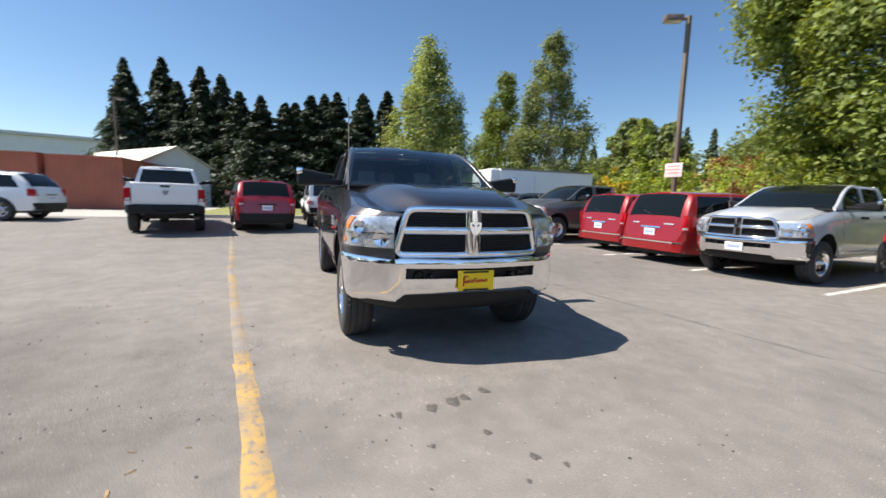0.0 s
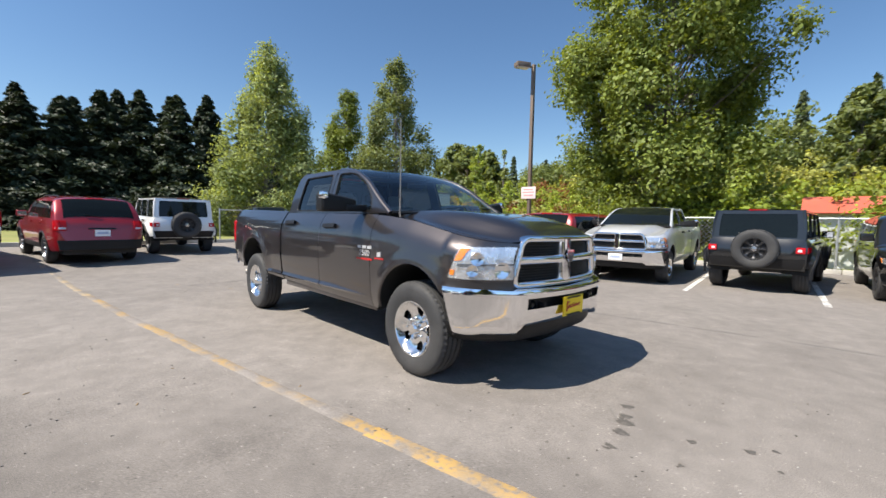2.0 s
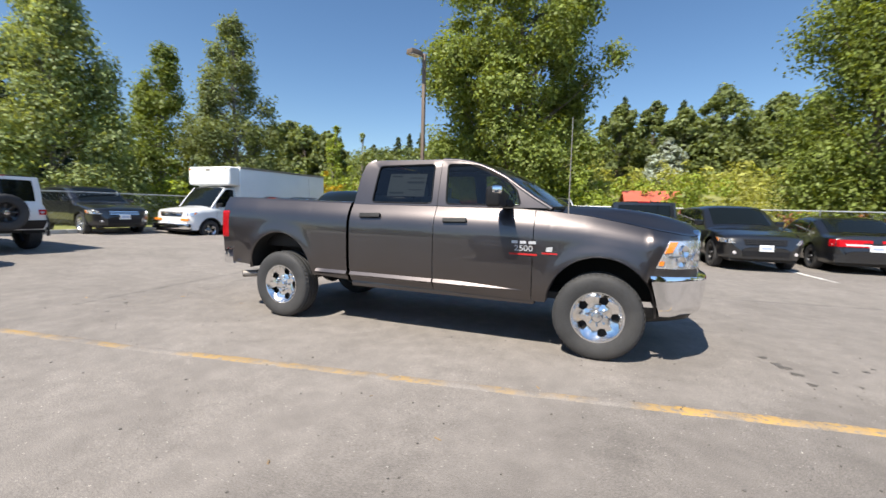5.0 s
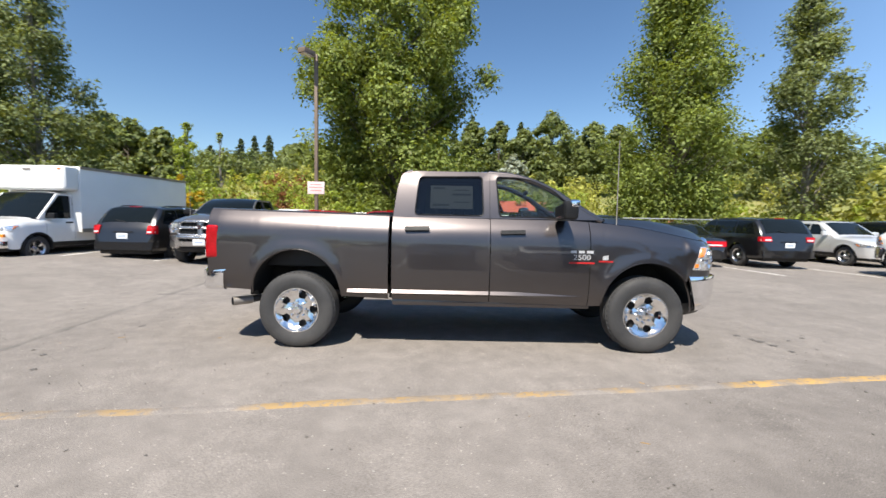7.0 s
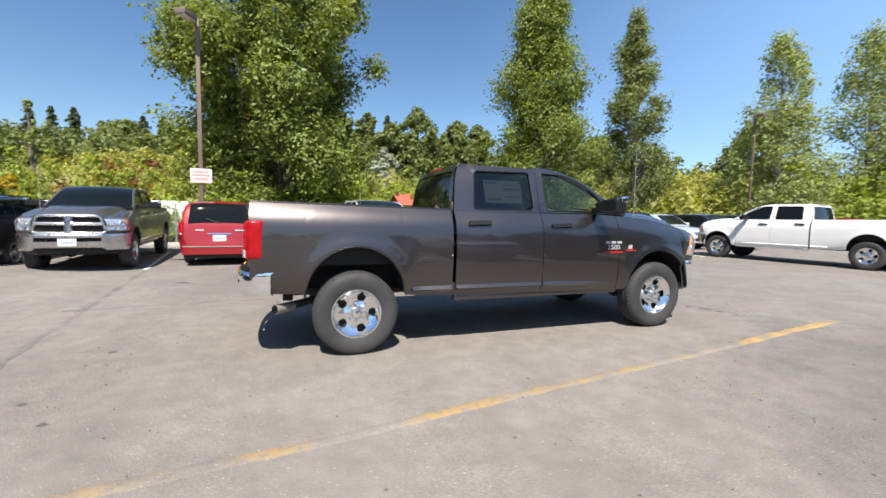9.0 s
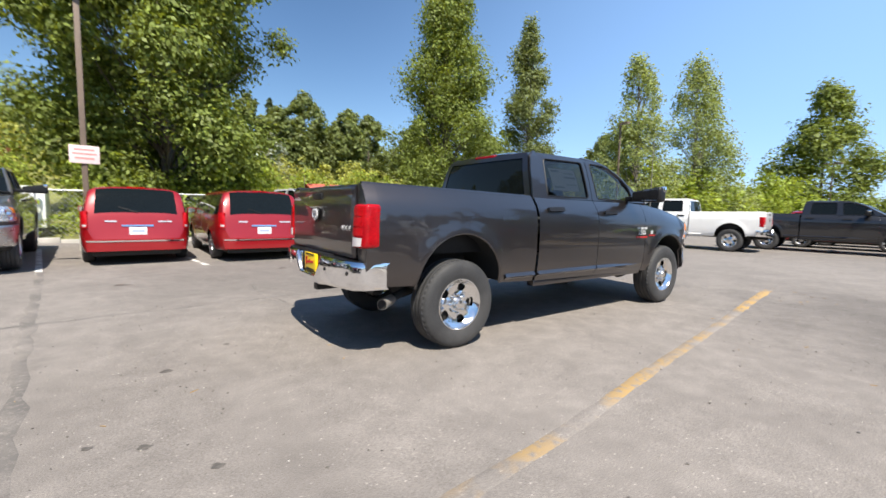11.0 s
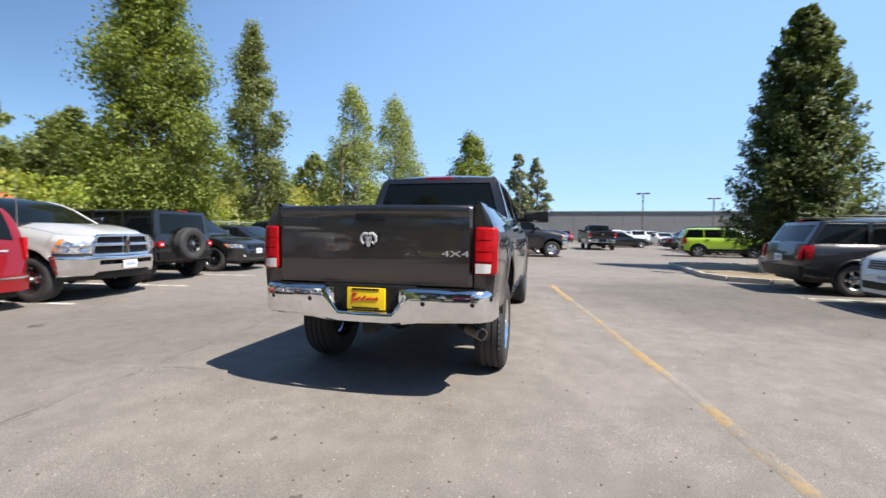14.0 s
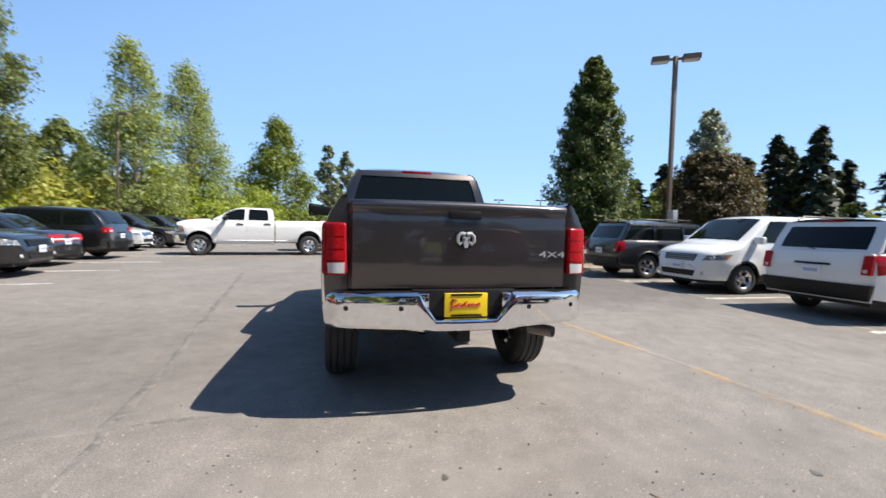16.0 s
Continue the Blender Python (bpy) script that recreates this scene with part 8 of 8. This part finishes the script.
def container(label, m, L, W, H):
    """A corrugated steel container with corner posts."""
    root = thing("shipping_container", m, label, "container")
    n = int(L / 0.14)
    for s in (1, -1):
        part("side_wall", grid(list(range(n * 2 + 1)), [0.12, H - 0.12], lambda i, z: Vector((-L / 2 + L * i / (2 * n), s * (W / 2 - (0.035 if (i // 2) % 2 else 0.0)), z))), M_CONT, root)
        part("end_wall", box(s * L / 2 - 0.02, s * L / 2 + 0.02, -W / 2 + 0.05, W / 2 - 0.05, 0.1, H - 0.1), M_CONT, root)
        for t in (1, -1):
            part("corner_post", box(s * L / 2 - 0.08, s * L / 2 + 0.03, t * W / 2 - 0.09 if t > 0 else t * W / 2 - 0.02, t * W / 2 + 0.02 if t > 0 else t * W / 2 + 0.09, 0, H, 0.01), M_CONT, root)
        part("rail", box(-L / 2, L / 2, s * W / 2 - 0.06, s * W / 2 + 0.025, H - 0.14, H, 0.01), M_CONT, root)
        part("rail", box(-L / 2, L / 2, s * W / 2 - 0.06, s * W / 2 + 0.025, 0, 0.16, 0.01), M_CONT, root)
    part("roof", box(-L / 2, L / 2, -W / 2, W / 2, H - 0.05, H - 0.01), M_CONT, root)
    return root


def shed(label, m, L, W, eave, ridge, wall, roof):
    """A gabled shed, ridge along x."""
    root = thing("shed", m, label, "shed")
    for s in (1, -1):
        part("wall", box(-L / 2, L / 2, s * W / 2 - 0.1, s * W / 2, 0, eave) if s > 0 else box(-L / 2, L / 2, -W / 2, -W / 2 + 0.1, 0, eave), wall, root)
        g = bmesh.new()
        f = g.faces.new([g.verts.new(p) for p in ((s * L / 2, -W / 2, 0), (s * L / 2, W / 2, 0), (s * L / 2, W / 2, eave), (s * L / 2, 0, ridge), (s * L / 2, -W / 2, eave))])
        part("gable_wall", g, wall, root, solid=0.1)
        n = int(L / 0.4)
        rf = part("roof_slope", grid([-L / 2 - 0.3 + (L + 0.6) * i / (2 * n) for i in range(2 * n + 1)], [0, 1], lambda x, v: Vector((x, s * lerp(0, W / 2 + 0.3, v), lerp(ridge, eave - 0.1, v) + 0.06 + (0.03 if int(round((x + L / 2 + 0.3) / ((L + 0.6) / (2 * n)))) % 4 == 0 else 0)))), roof, root, solid=0.05)
    part("door", box(L / 2, L / 2 + 0.04, -0.8, 0.8, 0, 2.1, 0.01), wall, root)
    return root


container("rust-red corrugated container behind the apron", pose(-30.5, -13.3, 0.14, 0, 0, 88), 3.8, 10.0, 3.25)
container("darker rust-red container beside another", pose(-27.4, -18.9, 0.14, 0, 0, 86), 6.6, 3.6, 3.3)
shed("pale gabled shed with a cream metal roof", pose(-40.4, -15.6, 0.1, 0, 0, 40), 15, 5.6, 3.4, 4.9, M_SHED, M_SHED_ROOF)
hall = thing("hall", pose(-84, -50, 0, 0, 0, 20), "large pale hall with a low roof far off", "building")
part("wall", box(-14, 14, -26, 26, 0, 9.0), M_SHED, hall)
part("roof", box(-14.5, 14.5, -26.5, 26.5, 9.0, 9.5, 0.1), M_HALL_PALE, hall)
hut = thing("hut", pose(3.7, 17.3, -0.3, 0, 0, 5), "small hut with a red metal roof behind the fence", "hut")
part("wall", box(-1.0, 1.0, -0.9, 0.9, 0, 2.15), M_SHED, hut)
for s in (1, -1):
    part("roof_slope", grid(np.linspace(-1.25, 1.25, 13).tolist(), [0, 1], lambda x, v: Vector((x, s * 1.2 * v, lerp(2.75, 2.15, v)))), M_RED_ROOF, hut, "red metal roof slope", solid=0.04)

# long dealership hall to the east
bld = thing("showroom_hall", pose(71, -26, 0, 0, 0, 0), "long grey flat-roofed hall with a pale entrance", "building")
for k in range(14):
    part("wall_panel", box(0, 0.3, -28 + 4 * k, -28 + 4 * k + 3.96, 0, 4.9), M_HALL if k > 3 else M_HALL_PALE, bld)
part("wall", box(0.3, 24, -28, 28, 0, 4.8), M_HALL, bld)
part("roof_edge", box(-0.15, 24.2, -28.2, 28.2, 4.9, 5.15, 0.03), M_HALL, bld)
for k in range(3):
    part("window", box(-0.06, -0.005, -20 + 4 * k, -17 + 4 * k, 0.4, 3.2), M_DARK_GLASS, bld)
part("entrance_portal", box(-3.0, 0.2, -13, -9.5, 0, 5.6, 0.05), M_BOX, bld, "white entrance portal")
part("portal_sign", box(-3.06, -3.0, -12.0, -10.4, 4.4, 5.2, 0.01), M_RED, bld, "red sign shape on the portal")
small = thing("kiosk", pose(66, -46, 0), "low pale building beyond the rows", "building")
part("wall", box(-4, 4, -5, 5, 0, 3.2), M_HALL_PALE, small)
part("roof", box(-4.4, 4.4, -5.4, 5.4, 3.2, 3.5, 0.03), M_HALL, small)
tagged(part("concrete_block", box(8.85, 9.35, -8.4, -7.9, 0.08, 0.62, 0.05), M_CONCRETE, None, "grey concrete block in the planting island"), category="block")
white_shed = thing("trailer", pose(-8.0, 17.0, 0.05, 0, 0, 4), "white trailer half hidden by brush", "trailer")
part("wall", box(-0.95, 0.95, -1, 1, 0.3, 1.66, 0.04), M_BOX, white_shed)
part("roof", box(-1.0, 1.0, -1.05, 1.05, 1.66, 1.75, 0.03), M_BOX, white_shed)
for x in (-0.6, 0.6):
    part("wheel", lathe([(0, -0.09), (0.24, -0.09), (0.26, -0.05), (0.26, 0.05), (0.24, 0.09), (0, 0.09)], 20, at=(x, -0.85, 0.26)), M_RUBBER, white_shed)


def box_truck(label, m):
    """A cut-away van with a tall white cargo box."""
    root, sh, fr, re = car("box_truck", label, "truck", m, M_RAM_WHITE, L=3.4, W=2.0, H=2.05, hood=1.16, belt=1.22, wb=3.9, fo=0.8, R=0.37, A=(0.95, 1.21), B=(1.55, 1.96), C=(2.35, 1.98), D=(2.4, 1.23), cuts=(1.95,), sill=0.4, boxy=0.8, lower=M_BLACK, plate_rear=False, top_inset=0.13)
    xf = 3.9 / 2 + 0.8
    bx = part("cargo_box", box(xf - 7.0, xf - 2.0, -1.18, 1.18, 0.8, 2.84, 0.03), M_BOX, root, "tall white cargo box")
    part("box_nose", box(xf - 2.02, xf - 1.5, -1.16, 1.16, 2.08, 2.82, 0.12, seg=3), M_BOX, bx)
    for s in (1, -1):
        part("box_rail", box(xf - 7.0, xf - 2.0, s * 1.19 - 0.012, s * 1.19 + 0.012, 0.8, 0.92), M_STEEL, bx)
        part("box_rail", box(xf - 7.0, xf - 2.0, s * 1.19 - 0.012, s * 1.19 + 0.012, 2.76, 2.845), M_STEEL, bx)
        part("clearance_lamp", box(xf - 1.5, xf - 1.48, s * 1.0 - 0.05, s * 1.0 + 0.05, 2.7, 2.74), M_AMBER, bx)
        part("bumper_lamp", box(xf - 0.02, xf + 0.05, s * 0.72 - 0.2, s * 0.72 + 0.2, 0.72, 0.8, 0.01), M_AMBER, root)
    part("box_lamp", box(xf - 1.5, xf - 1.48, -0.12, 0.12, 2.66, 2.72), M_STEEL, bx)
    part("chassis", box(xf - 6.9, xf - 2.2, -0.45, 0.45, 0.55, 0.82), M_UNDER, root)
    part("front_bumper", box(xf - 0.05, xf + 0.14, -0.95, 0.95, 0.42, 0.62, 0.04), M_CHROME, root)
    return root


box_truck("white box truck facing out of the row", pose(-12.85, 8.3, 0, 0, 0, -92))
